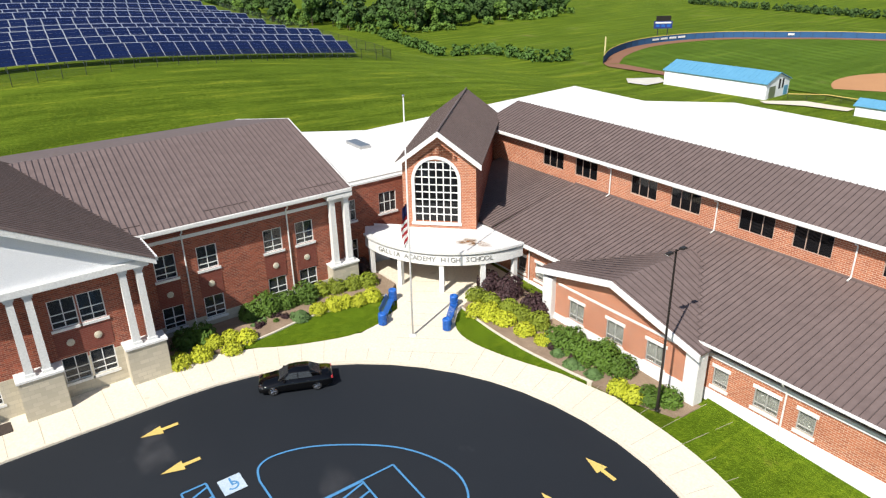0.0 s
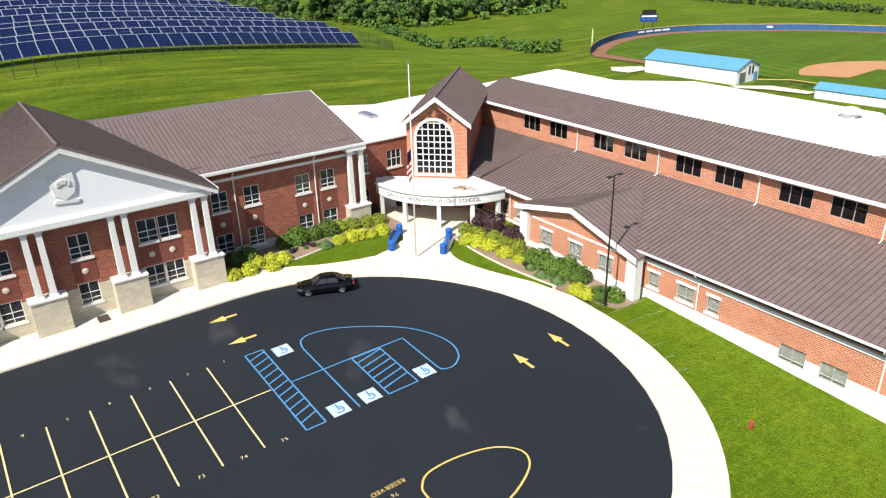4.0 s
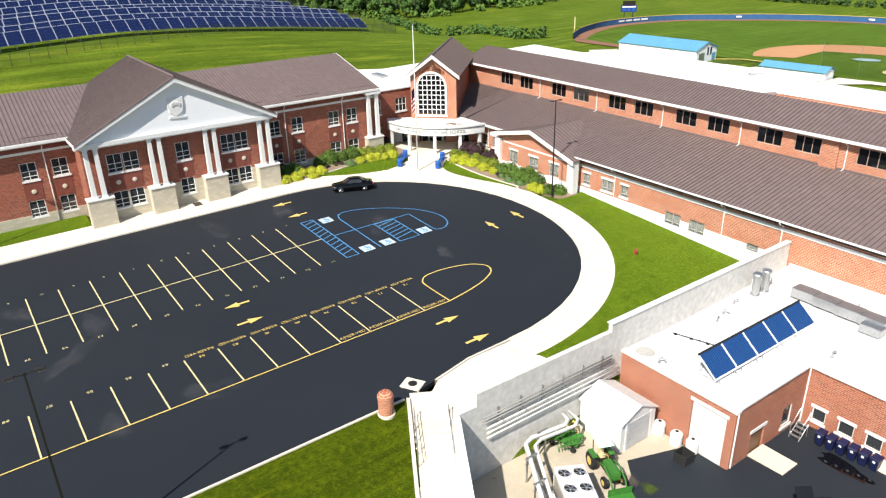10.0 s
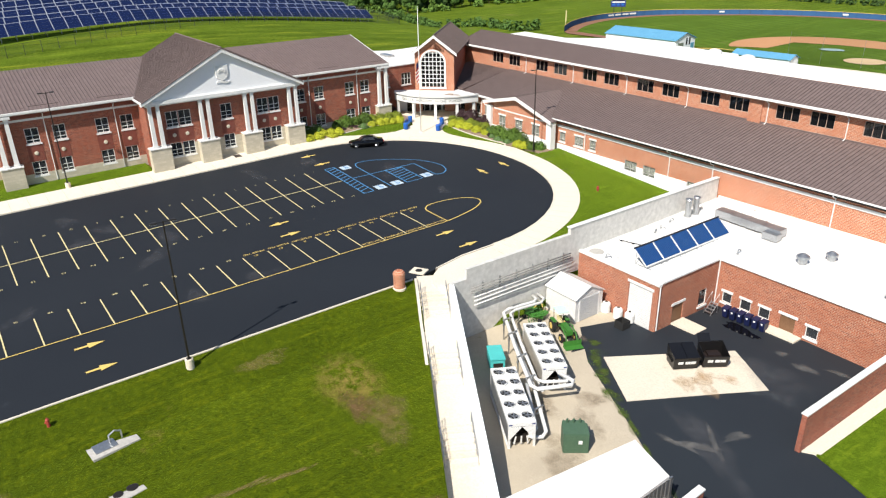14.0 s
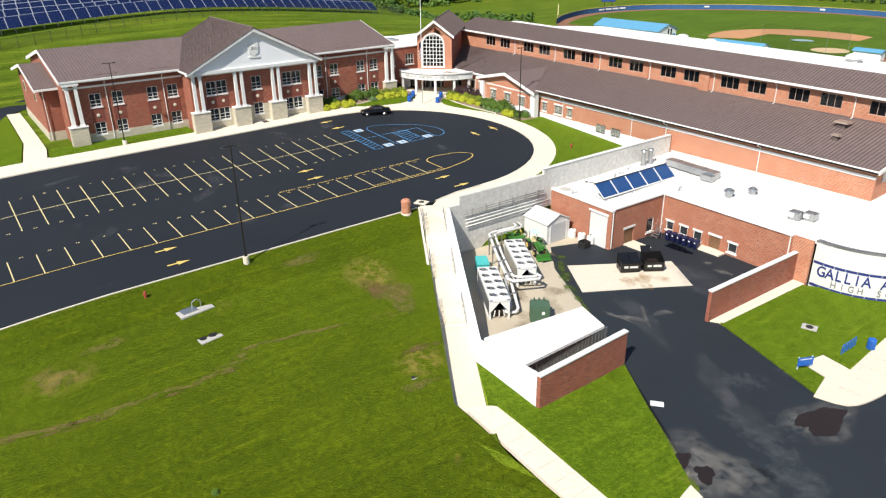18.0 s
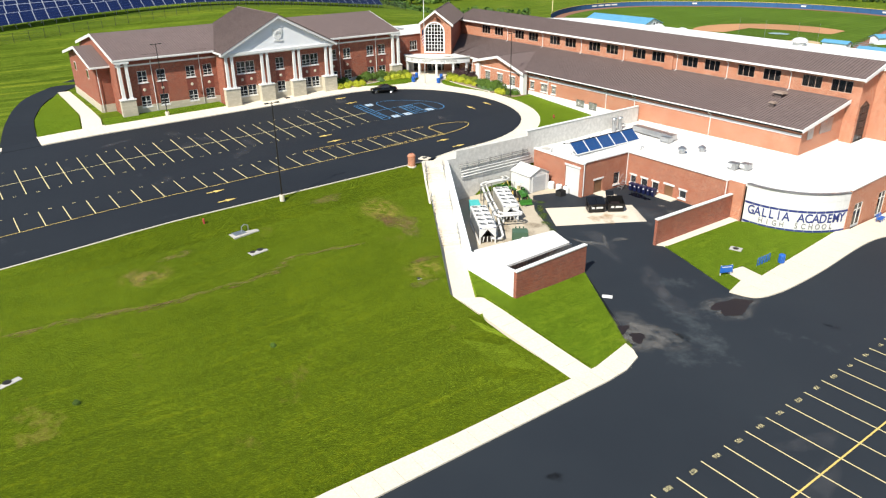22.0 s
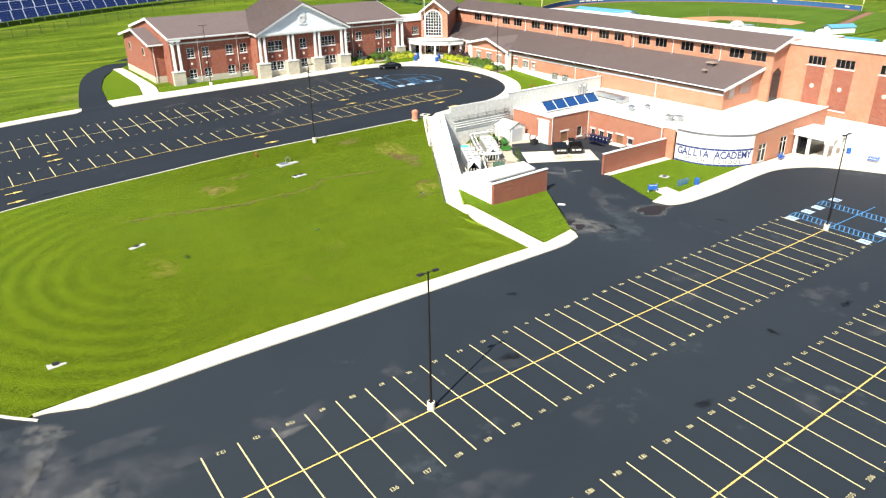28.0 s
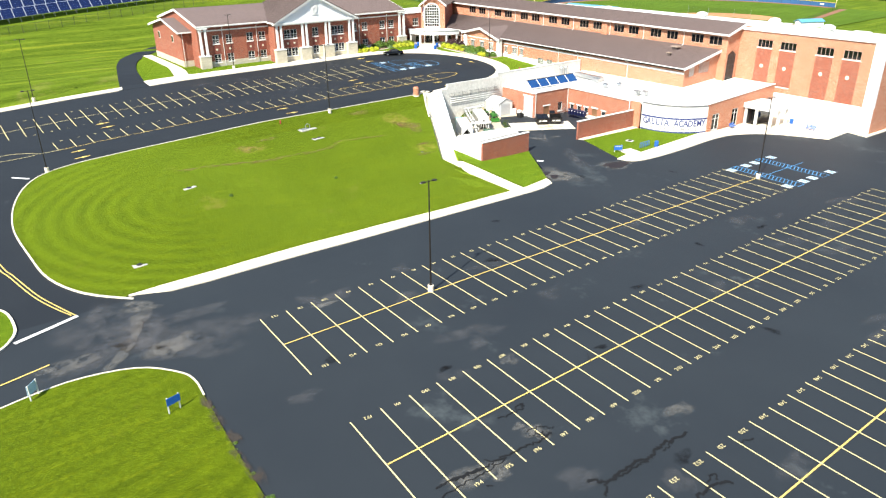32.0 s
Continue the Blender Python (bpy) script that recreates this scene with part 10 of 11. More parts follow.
for k, (x, y, a, b) in enumerate(((8.5, 4.0, 2.5, 1.5), (12, 1.5, 2.2, 1.6), (16, -2, 2.6, 1.5), (20, -1, 2.0, 1.4), (22, -5, 2.4, 2.0), (18, 1.5, 1.6, 1.0), (10, 7.5, 1.4, 1.0))):
    blob("damp_stain", x, y, a, b, "damp", lower, yard, 930 + k, 0.046 + 0.0008 * k)
for x, y, s in ((14.6, 5.6, 1.0), (16.6, 4.4, 1.2), (18.6, 3.1, 1.1), (20.4, 2.3, 0.8), (13.4, 7.0, 0.9), (22.8, 1.1, 0.7)):
    e = empty("weed_tuft", x, y, lower(x, y) + 0.05, "green weeds sprouting from gravel", "weeds", "weed tufts")
    for k in range(9):
        a, c = KIND["gj"[k % 2]][wrnd.randrange(3)]
        share("leaves", a, pose(wrnd.uniform(-0.6, 0.6) * s, wrnd.uniform(-0.3, 0.3) * s, -0.05, 0, 0, wrnd.uniform(0, 360)) @ Matrix.Diagonal((0.14 * s, 0.14 * s, 0.08 * s, 1)), e)
# standing water by the bins, rust washed from the dumpsters, dust swirls on the drive
blob("puddle", 19.0, 20.0, 2.2, 0.55, "wet", lower, lower_lot, 951, 0.03, turn=-8)
for k, (x, y, a, b, tn) in enumerate(((22.2, 10.2, 1.8, 1.0, -30), (21.3, 9.0, 1.3, 0.9, 0), (22.8, 12.0, 1.2, 0.8, 20))):
    blob("rust_wash", x, y, a, b, "rust_faint", lower, skip_pad, 960 + k, 0.062 + 0.001 * k, turn=tn)
for k, (x, y, a, b, tn) in enumerate(((26.4, 3.2, 2.4, 0.35, 35), (27.0, 4.6, 1.9, 0.3, -40), (27.6, 6.4, 1.4, 0.4, 70), (25.4, 2.4, 1.6, 0.3, 10), (26.0, 18.5, 1.3, 0.5, 0), (28.0, 20.0, 1.0, 0.4, 20), (23.5, 19.0, 0.6, 0.4, 0))):
    blob("dust_swirl", x, y, a, b, "dust_strong", lower, lower_lot, 970 + k, 0.066 + 0.001 * k, turn=tn)


# ---- solar field on the hill ----
def row_x(k, y):
    return -134.0 - (0.12 if y > 11 else 0.27) * (y - 11) - 8.8 * k


SLOPE_D, SLOPE_H, UNIT = 3.9, 2.1, 3.0


def table_frame(k, y):
    """Foot and head of the sloping table of row k at y."""
    x = row_x(k, y)
    z = far_land(x - 2, y)
    return Vector((x, y, z + 0.85)), Vector((x - SLOPE_D, y, z + 0.85 + SLOPE_H))


def unit_points(k, y):
    a0, b0 = table_frame(k, y)
    a1, b1 = table_frame(k, y + UNIT)
    return a0, b0, a1, b1


def lerp4(q, s, t):
    a0, b0, a1, b1 = q
    return (a0 * (1 - t) + b0 * t) * (1 - s) + (a1 * (1 - t) + b1 * t) * s


def add_plate(vs, fs, q, s0, s1, t0, t1, lift, thick):
    b = len(vs)
    for dz in (lift - thick, lift):
        for s, t in ((s0, t0), (s1, t0), (s1, t1), (s0, t1)):
            p = lerp4(q, s, t)
            vs.append((p.x + dz * 0.5, p.y, p.z + dz * 0.8))
    for f in ((4, 5, 6, 7), (3, 2, 1, 0), (0, 1, 5, 4), (1, 2, 6, 5), (2, 3, 7, 6), (3, 0, 4, 7)):
        fs.append(tuple(b + i for i in f))


def from_lists(name, vs, fs, material, parent=None):
    me = bpy.data.meshes.new(name)
    me.from_pydata(vs, [], fs)
    me.materials.append(material)
    ob = new(name, me)
    if parent is not None:
        ob.parent = parent
    return ob


def row_end(k):
    return (78, 79, 80, 75, 73, 72, 71, 70, 69, 68, 67, 66, 65, 64, 63)[k]


def stagger(k, j):
    """Tables step a little against each other from row to row."""
    return 0.22 * ((k * 7 + (j // 6) * 3) % 3 - 1)


pv, pf, fv, ff = [], [], [], []
for k in range(0, 15):
    n = 51 if k == 0 else 66
    for j in range(n):
        y = row_end(k) - UNIT * (j + 1)
        q = [p + Vector((0, 0, stagger(k, j) if k else 0)) for p in unit_points(k, y)]
        if k == 0:
            continue
        add_plate(fv, ff, q, 0, 1, 0, 1.04, 0.0, 0.06)
        for c in range(4):
            add_plate(pv, pf, q, 0.035, 0.965, c / 4 + 0.008, (c + 1) / 4 - 0.008, 0.04, 0.035)
field = from_lists("solar_array", pv, pf, M["solar"])
tagged(field, "rows of dark blue solar panels across the hillside", "solar panels", "", "stuff")
field_frame = from_lists("solar_array_frame", fv, ff, M["solar_frame"])
tagged(field_frame, "pale aluminium frames under the solar panels", "solar frame", "", "stuff")
for j in range(0, 51, 3):
    e = empty("solar_table", row_x(0, row_end(0) - UNIT * (j + 1.5)), row_end(0) - UNIT * (j + 1.5), far_land(row_x(0, row_end(0) - UNIT * (j + 1.5)), row_end(0) - UNIT * (j + 1.5)), "dark blue ground-mounted solar table with pale frame", "solar table", "solar tables along the fence")
    e.matrix_world = Matrix.Identity(4)
    va, fa = [], []
    for i in range(3):
        q = unit_points(0, row_end(0) - UNIT * (j + i + 1))
        add_plate(va, fa, q, 0, 1, 0, 1.03, 0.0, 0.06)
        vb, fb = [], []
        for c in range(4):
            add_plate(vb, fb, q, 0.03, 0.97, c / 4 + 0.008, (c + 1) / 4 - 0.008, 0.045, 0.035)
        from_lists("panel", vb, fb, M["solar"], e)
        a0, b0, a1, b1 = q
        for p, t in ((lerp4(q, 0.5, 0.2), 0), (lerp4(q, 0.5, 0.8), 1)):
            bm = bmesh.new()
            box(bm, p.x - 0.06, p.x + 0.06, p.y - 0.06, p.y + 0.06, far_land(p.x, p.y) - 0.4, p.z - 0.05)
            part("leg", bm, M["galv"], e)
    from_lists("frame", va, fa, M["solar_frame"], e)


# ---- chain-link fence before the solar field ----
def mesh_mat(name, colour, cell, wire):
    m, nt, p = nodes_of(name)
    p.inputs["Base Color"].default_value = (*colour, 1)
    p.inputs["Metallic"].default_value, p.inputs["Roughness"].default_value = 0.6, 0.5
    p.inputs["Alpha"].default_value = wire
    return m


M["net"] = mesh_mat("backstop_net", (0.03, 0.035, 0.03), 0.05, 0.12)
M["link"] = mesh_mat("chain_link_mesh", (0.07, 0.075, 0.07), 0.05, 0.22)
M["post"] = mat("dark_fence_post", (0.05, 0.055, 0.05), (0.04, 0.045, 0.04), 0.6, 1, 8, 0.0, metal=0.4)


def fence(name, line, step, h, material, posts, label, cat, lift=0.0, post_r=0.05, rail=None, fill=None, group=""):
    """Posts, top rail and infill along a line of plan points."""
    e = empty(name, line[0][0], line[0][1], ground(*line[0]), label, cat, group)
    e.matrix_world = Matrix.Identity(4)
    pts = []
    for a, b in zip(line, line[1:]):
        n = max(1, int(math.hypot(b[0] - a[0], b[1] - a[1]) / step))
        pts += [(a[0] + (b[0] - a[0]) * i / n, a[1] + (b[1] - a[1]) * i / n) for i in range(n)]
    pts.append(line[-1])
    pm = None
    for x, y in pts:
        if pm is None:
            bm = bmesh.new()
            cyl(bm, (0, 0), post_r, post_r, -0.5, h + lift + 0.05, 6)
            o = part("post", bm, posts, e)
            pm = o.data
            o.location = (x, y, ground(x, y))
        else:
            share("post", pm, Matrix.Translation((x, y, ground(x, y))), e)
    if rail is not None:
        bm = bmesh.new()
        tube(bm, [(x, y, ground(x, y) + h + lift) for x, y in pts], rail[1], 6)
        part("top_rail", bm, rail[0], e)
    vs, fs = [], []
    for x, y in pts:
        z = ground(x, y)
        vs += [(x, y, z + lift + 0.03), (x, y, z + h + lift)]
    for i in range(len(pts) - 1):
        fs.append((2 * i, 2 * i + 2, 2 * i + 3, 2 * i + 1))
    o = from_lists("infill", vs, fs, material, e)
    if fill:
        sol = o.modifiers.new("thick", 'SOLIDIFY')
        sol.thickness = fill
    return e


fence("chain_link_fence", [(-99, -90), (-107, -60), (-117, -20), (-125.6, 9.9), (-128.3, 20.9), (-133, 37), (-138.5, 66), (-140.5, 86)], 3.4, 2.1, M["link"], M["post"], "dark chain-link fence before the solar field", "fence", rail=(M["post"], 0.025))
fence("chain_link_fence", [(-140.5, 86), (-150, 87.5), (-165, 86), (-190, 83), (-230, 79)], 3.4, 2.1, M["link"], M["post"], "dark chain-link fence beside the solar field", "fence", rail=(M["post"], 0.025))


# ---- ball field ----
def sheet(name, poly, lift, material, label, cat, kind="structure", step=12.0):
    bm = bmesh.new()
    bm.faces.new([bm.verts.new((x, y, 0)) for x, y in poly])
    xs, ys = [p[0] for p in poly], [p[1] for p in poly]
    cut(bm, [min(xs) + step * i for i in range(1, int((max(xs) - min(xs)) / step) + 1)], [min(ys) + step * i for i in range(1, int((max(ys) - min(ys)) / step) + 1)])
    bmesh.ops.triangulate(bm, faces=bm.faces[:])
    for v in bm.verts:
        v.co.z = ground(v.co.x, v.co.y) + lift
    return tagged(done(name, bm, material), label, cat, "", kind)


HOME = (-40.3, 164.6)
OUT = [(-136.6, 151.6), (-145.4, 165.0), (-152.2, 184.0), (-151.6, 203.0), (-145.4, 219.0), (-134.0, 231.0), (-119.5, 244.5), (-97.5, 255.0), (-75.0, 258.0), (-52.0, 254.5)]
line = rounded(OUT, 5)
inner = [(x + (-80 - x) * 0.06, y + (195 - y) * 0.06) for x, y in line]
sheet("outfield", line + [(-22, 252), (-18, 185), (-20, 150), (-45, 149.5), (-78, 155.5), (-116, 153)], 0.10, M["outfield"], "mown green outfield of the ball field", "ball field")
bm = bmesh.new()
rows = [(bm.verts.new((a[0], a[1], ground(*a) + 0.14)), bm.verts.new((b[0], b[1], ground(*b) + 0.14))) for a, b in zip(line, inner)]
for a, b in zip(rows, rows[1:]):
    bm.faces.new((a[0], b[0], b[1], a[1]))
tagged(done("warning_track", bm, M["track"]), "brown dirt warning track inside the fence", "dirt track", "", "structure")
sheet("side_track", [(-136.6, 151.6), (-131.4, 154.2), (-104, 151.8), (-104, 149.6), (-132, 148.6)], 0.15, M["track"], "brown dirt strip beside the foul line", "dirt track")
sheet("side_track", [(-24.0, 158.0), (-21.0, 157.0), (-35.0, 213.0), (-44.5, 250.0), (-47.5, 250.0), (-38.0, 213.0)], 0.15, M["track"], "brown dirt strip beside the foul line", "dirt track")
fence("outfield_fence", line, 3.2, 2.1, M["blue_fence"], M["post"], "blue windscreen outfield fence with yellow top", "fence", 0.0, 0.05, (M["yellow"], 0.09), 0.03)
for px_, py_ in ((-138.2, 153.6), (-51.4, 253.6)):
    fp = empty("foul_pole", px_, py_, ground(px_, py_), "tall yellow foul pole at the outfield fence", "foul pole", "foul poles")
    bm = bmesh.new()
    cyl(bm, (0, 0), 0.1, 0.08, -0.2, 7.0, 8)
    part("pole", bm, M["pale_yellow"], fp)
    boxpart("screen", (0.1, 0.4, -0.02, 0.02, 3.0, 6.8), M["pale_yellow"], fp)
sb = empty("scoreboard", -157.5, 202.5, -2.6, "blue scoreboard with white trim on two legs", "scoreboard", "", "", 52)
for s in (-1.6, 1.6):
    boxpart("leg", (s - 0.12, s + 0.12, -0.12, 0.12, -0.3, 3.4), M["post"], sb)
boxpart("board", (-3.0, 3.0, -0.25, 0.15, 2.2, 4.6), M["navy"], sb)
boxpart("header", (-2.4, 2.4, -0.2, 0.1, 4.6, 6.2), M["black_metal"], sb, "dark header panel")
for k in range(3):
    boxpart("digit_window", (-2.4 + 1.8 * k, -1.2 + 1.8 * k, -0.27, -0.25, 2.7, 3.5), M["blue"], sb)
boxpart("banner", (-2.6, 2.6, -0.27, -0.25, 3.8, 4.3), M["white"], sb, "white lettering bar")
# banners on the outfield fence
for i, l in ((12, 9.0), (13, 9.0), (14, 9.0), (15, 9.0), (26, 2.0), (36, 2.0), (43, 2.0)):
    if i < len(line) - 1:
        a, b = Vector(line[i]), Vector(line[i + 1])
        d = (b - a).normalized()
        n = Vector((d.y, -d.x))
        if n.dot(Vector((-80, 195)) - a) < 0:
            n = -n
        c = a + n * 0.12
        bn = empty("fence_banner", c.x, c.y, ground(c.x, c.y), "white lettered banner hung on the blue fence", "banner", "fence banners", "", math.degrees(math.atan2(d.y, d.x)))
        boxpart("banner", (0, min(l, 3.0), -0.02, 0.02, 0.9, 1.5), M["white"], bn)

# infield: a fan of dirt round the grass square, with a pale circle at the plate
fan_c = (-57.5, 177.5)
dirt = [(fan_c[0] + 26.5 * math.cos(radians(a)), fan_c[1] + 25.0 * math.sin(radians(a))) for a in range(62, 222, 5)]
sheet("infield", dirt + [(-69.5, 167.6), (-70.3, 183.2), (-58.0, 187.5), (-44.0, 188.2)], 0.17, M["dirt"], "orange dirt infield of the ball field", "infield", step=6)
sheet("plate_circle", [(HOME[0] + 5.0 * math.cos(2 * math.pi * k / 24), HOME[1] + 5.0 * math.sin(2 * math.pi * k / 24)) for k in range(24)], 0.2, M["plate_dirt"], "pale tan dirt circle at the home plate", "infield", step=20)
sheet("mound_cover", [(-58.6, 175.6), (-56.8, 174.2), (-54.4, 174.6), (-52.0, 176.4), (-52.4, 178.6), (-55.0, 179.2), (-57.6, 178.0)], 0.3, M["tarp"], "pale blue tarpaulin over the mound", "tarpaulin", "", step=20)
fence("ball_field_fence", [(-79.5, 145.5), (-74, 150.4), (-64.5, 150.8)], 3.0, 1.2, M["link"], M["post"], "low chain-link fence with yellow top tube", "fence", 0, 0.04, (M["yellow"], 0.08))
fence("backstop", [(-56.0, 155.0), (-46.0, 153.0), (-36.0, 153.5), (-31.5, 156.5)], 9.5, 7.0, M["net"], M["galv"], "tall dark backstop net on thin posts", "backstop", 0, 0.035)
fence("ball_field_fence", [(-24.5, 161), (-34, 200), (-46.5, 246)], 3.0, 1.6, M["link"], M["post"], "chain-link fence beside the foul line", "fence", 0, 0.04)


# ---- sheds by the ball field ----
def gable_shed(name, x, y, turn, L, W, eave, rise, label, cat):
    e = empty(name, x, y, ground(x, y), label, cat, "", "", turn)
    for s in (-1, 1):
        boxpart("wall", (-L / 2, L / 2, s * W / 2 - 0.1, s * W / 2 + 0.1, -0.5, eave), M["white_stucco"], e)
        bm = bmesh.new()
        pts = [(-W / 2 + 0.1, -0.5), (W / 2 - 0.1, -0.5), (W / 2 - 0.1, eave), (0, eave + rise), (-W / 2 + 0.1, eave)]
        loft(bm, [(s * L / 2 - 0.1, a, b) for a, b in pts], [(s * L / 2 + 0.1, a, b) for a, b in pts])
        part("gable_wall", bm, M["white_stucco"], e)
        bm = bmesh.new()
        q = [(-L / 2 - 0.4, s * (W / 2 + 0.4), eave - 0.08), (L / 2 + 0.4, s * (W / 2 + 0.4), eave - 0.08), (L / 2 + 0.4, 0, eave + rise + 0.1), (-L / 2 - 0.4, 0, eave + rise + 0.1)]
        loft(bm, q, [(a, b, c + 0.12) for a, b, c in q])
        rf = part("roof", bm, M["blue_roof"], e, "light blue metal roof")
        nrib = int(L / 1.2)
        for k in range(nrib + 1):
            xx = -L / 2 - 0.3 + (L + 0.6) * k / nrib
            bm = bmesh.new()
            q = [(xx - 0.03, s * (W / 2 + 0.4), eave + 0.04), (xx + 0.03, s * (W / 2 + 0.4), eave + 0.04), (xx + 0.03, 0, eave + rise + 0.22), (xx - 0.03, 0, eave + rise + 0.22)]
            loft(bm, q, [(a, b, c + 0.05) for a, b, c in q])
            part("roof_rib", bm, M["blue_roof"], rf)
    return e


s1 = gable_shed("ball_field_shed", -95.3, 146.2, 3, 25.0, 9.6, 3.2, 1.7, "long white shed with light blue gabled metal roof", "shed")
boxpart("door", (12.6, 12.65, -3.6, -1.0, 0, 2.4), M["galv"], s1, "grey roll-up door")
for yy in (0.2, 1.6):
    boxpart("window", (12.6, 12.64, yy, yy + 0.7, 1.6, 3.6), M["dark"], s1, "dark window")
boxpart("door_panel", (12.6, 12.66, 2.6, 4.2, 0, 2.0), M["blue_roof"], s1, "light blue door")
gable_shed("ball_field_dugout", -56.4, 144.8, 5, 15.2, 4.6, 1.85, 0.9, "white dugout with light blue gabled metal roof", "dugout")
gable_shed("ball_field_dugout", -27.0, 158.6, 2, 6.8, 2.6, 2.1, 0.5, "small white dugout with light blue roof", "dugout")
gable_shed("ball_field_dugout", -23.5, 181.5, 66, 9.0, 3.4, 2.0, 0.7, "white dugout with light blue gabled metal roof", "dugout")
gable_shed("storage_building", -8.0, 152.5, 6, 18.0, 6.0, 2.0, 0.8, "long building with bright blue metal roof", "building")
gp = [(-117, 138.5), (-113, 134.5), (-108.2, 135.5), (-108.2, 142.5), (-112.5, 145.5)]
sheet("gravel_heap", gp, 0.2, M["gravel_white"], "pale gravel patch beside the white shed", "gravel", step=3.0)
sheet("ball_field_path", [(-82.2, 139.6), (-76, 146.2), (-66, 146.6), (-66, 143.4), (-74, 141.8), (-80, 138.2)], 0.15, M["concrete"], "pale concrete path past the dugout", "path", step=6)
sheet("ball_field_path", [(-48.3, 140.5), (-48.3, 149.0), (-36, 150.6), (-26, 151.2), (-26, 148.5), (-40, 146.5), (-45, 140.5)], 0.15, M["concrete"], "pale concrete path past the dugout", "path", step=6)

# bleachers behind the plate
for bx, by, tn in ((-20.0, 163.5, 75),):
    bl = empty("bleachers", bx, by, ground(bx, by), "grey aluminium bleachers beside the ball field", "bleachers", "bleachers", "", tn)
    for k in range(5):
        boxpart("seat_plank", (-4, 4, 0.7 * k, 0.7 * k + 0.28, 0.45 + 0.38 * k, 0.5 + 0.38 * k), M["galv"], bl)
        boxpart("foot_plank", (-4, 4, 0.7 * k - 0.35, 0.7 * k - 0.05, 0.05 + 0.38 * k, 0.1 + 0.38 * k), M["galv"], bl)
    for x in (-3.8, -1.3, 1.3, 3.8):
        bm = bmesh.new()
        tube(bm, [(x, 0, 0), (x, 0, 0.45), (x, 3.0, 2.0), (x, 3.0, 0)], 0.04, 5)
        part("brace", bm, M["galv"], bl)


# ---- trees ----
def crown_lists(r, n, R, H, z0, leaf):
    """Leaf clumps spread over uneven lobes; returns points and faces."""
    vs, fs = [], []
    lobes = []
    for k in range(9):
        a, h = r.uniform(0, 6.28), r.uniform(0.1, 0.95)
        w = R * (0.35 + 0.45 * math.sin(math.pi * min(1, h * 0.85 + 0.12)))
        lobes.append((Vector((math.cos(a) * w * 0.75, math.sin(a) * w * 0.75, z0 + H * h)), R * r.uniform(0.32, 0.5)))
    for i in range(n):
        c, rad = lobes[i % 9]
        d = Vector((r.gauss(0, 1), r.gauss(0, 1), r.gauss(0.25, 0.9))).normalized()
        p = c + d * rad * r.uniform(0.72, 1.08)
        nrm = (d + Vector((r.uniform(-0.6, 0.6), r.uniform(-0.6, 0.6), r.uniform(-0.2, 0.8)))).normalized()
        u = nrm.orthogonal().normalized()
        u.rotate(Matrix.Rotation(r.uniform(0, 6.28), 3, nrm))
        w = nrm.cross(u)
        s = leaf * r.uniform(0.6, 1.4)
        b = len(vs)
        for ca, cb in ((-1, -0.2), (-0.3, -0.8), (0.7, -0.5), (1, 0.3), (0.1, 0.9), (-0.7, 0.6)):
            k2 = r.uniform(0.7, 1.2)
            vs.append(tuple(p + u * s * ca * k2 + w * s * cb * k2 + nrm * r.uniform(-0.15, 0.15) * s))
        fs.append((b, b + 1, b + 2, b + 3, b + 4, b + 5))
    return vs, fs


def trunk_bm(r, H, rad):
    bm = bmesh.new()
    lean = Vector((r.uniform(-0.3, 0.3), r.uniform(-0.3, 0.3), 0))
    pts = [lean * t + Vector((0, 0, H * t - 0.4)) for t in (0, 0.3, 0.6, 0.85)]
    for (a, ra), (b, rb) in zip([(pts[0], rad), (pts[1], rad * 0.75), (pts[2], rad * 0.5)], [(pts[1], rad * 0.75), (pts[2], rad * 0.5), (pts[3], rad * 0.25)]):
        loft(bm, ring((a.x, a.y), ra, a.z, 7), ring((b.x, b.y), rb, b.z, 7))
    for k in range(5):
        a, t = r.uniform(0, 6.28), r.uniform(0.35, 0.7)
        o = Vector((0, 0, H * t))
        tube(bm, [o, o + Vector((math.cos(a) * H * 0.14, math.sin(a) * H * 0.14, H * 0.13)), o + Vector((math.cos(a) * H * 0.22, math.sin(a) * H * 0.22, H * 0.3))], rad * 0.25, 5)
    return bm


trnd = random.Random(21)
TREES = []
for k in range(5):
    H = (11, 13, 9, 14, 8)[k]
    vs, fs = crown_lists(trnd, 850, H * (0.36, 0.33, 0.4, 0.3, 0.45)[k], H * 0.8, H * 0.18, 0.55)
    me = bpy.data.meshes.new("tree_crown")
    me.from_pydata(vs, [], fs)
    me.materials.append(M[("leaf_wood", "leaf_wood_dark", "leaf_wood_light")[k % 3]])
    o = part("trunk", trunk_bm(trnd, H * 0.85, 0.02 * H), M["bark"], None)
    tm = o.data
    bpy.data.objects.remove(o)
    TREES.append((me, tm))


def tree(x, y, s=1.0, k=None):
    k = trnd.randrange(5) if k is None else k
    e = empty("tree", x, y, ground(x, y), "leafy green broadleaf tree at the wood's edge", "tree", "woodland trees")
    e.matrix_world = pose(x, y, ground(x, y), 0, 0, trnd.uniform(0, 360)) @ Matrix.Diagonal((s, s, s * trnd.uniform(0.85, 1.15), 1))
    share("crown", TREES[k][0], Matrix.Identity(4), e)
    share("trunk", TREES[k][1], Matrix.Identity(4), e, "brown tapered trunk with limbs")


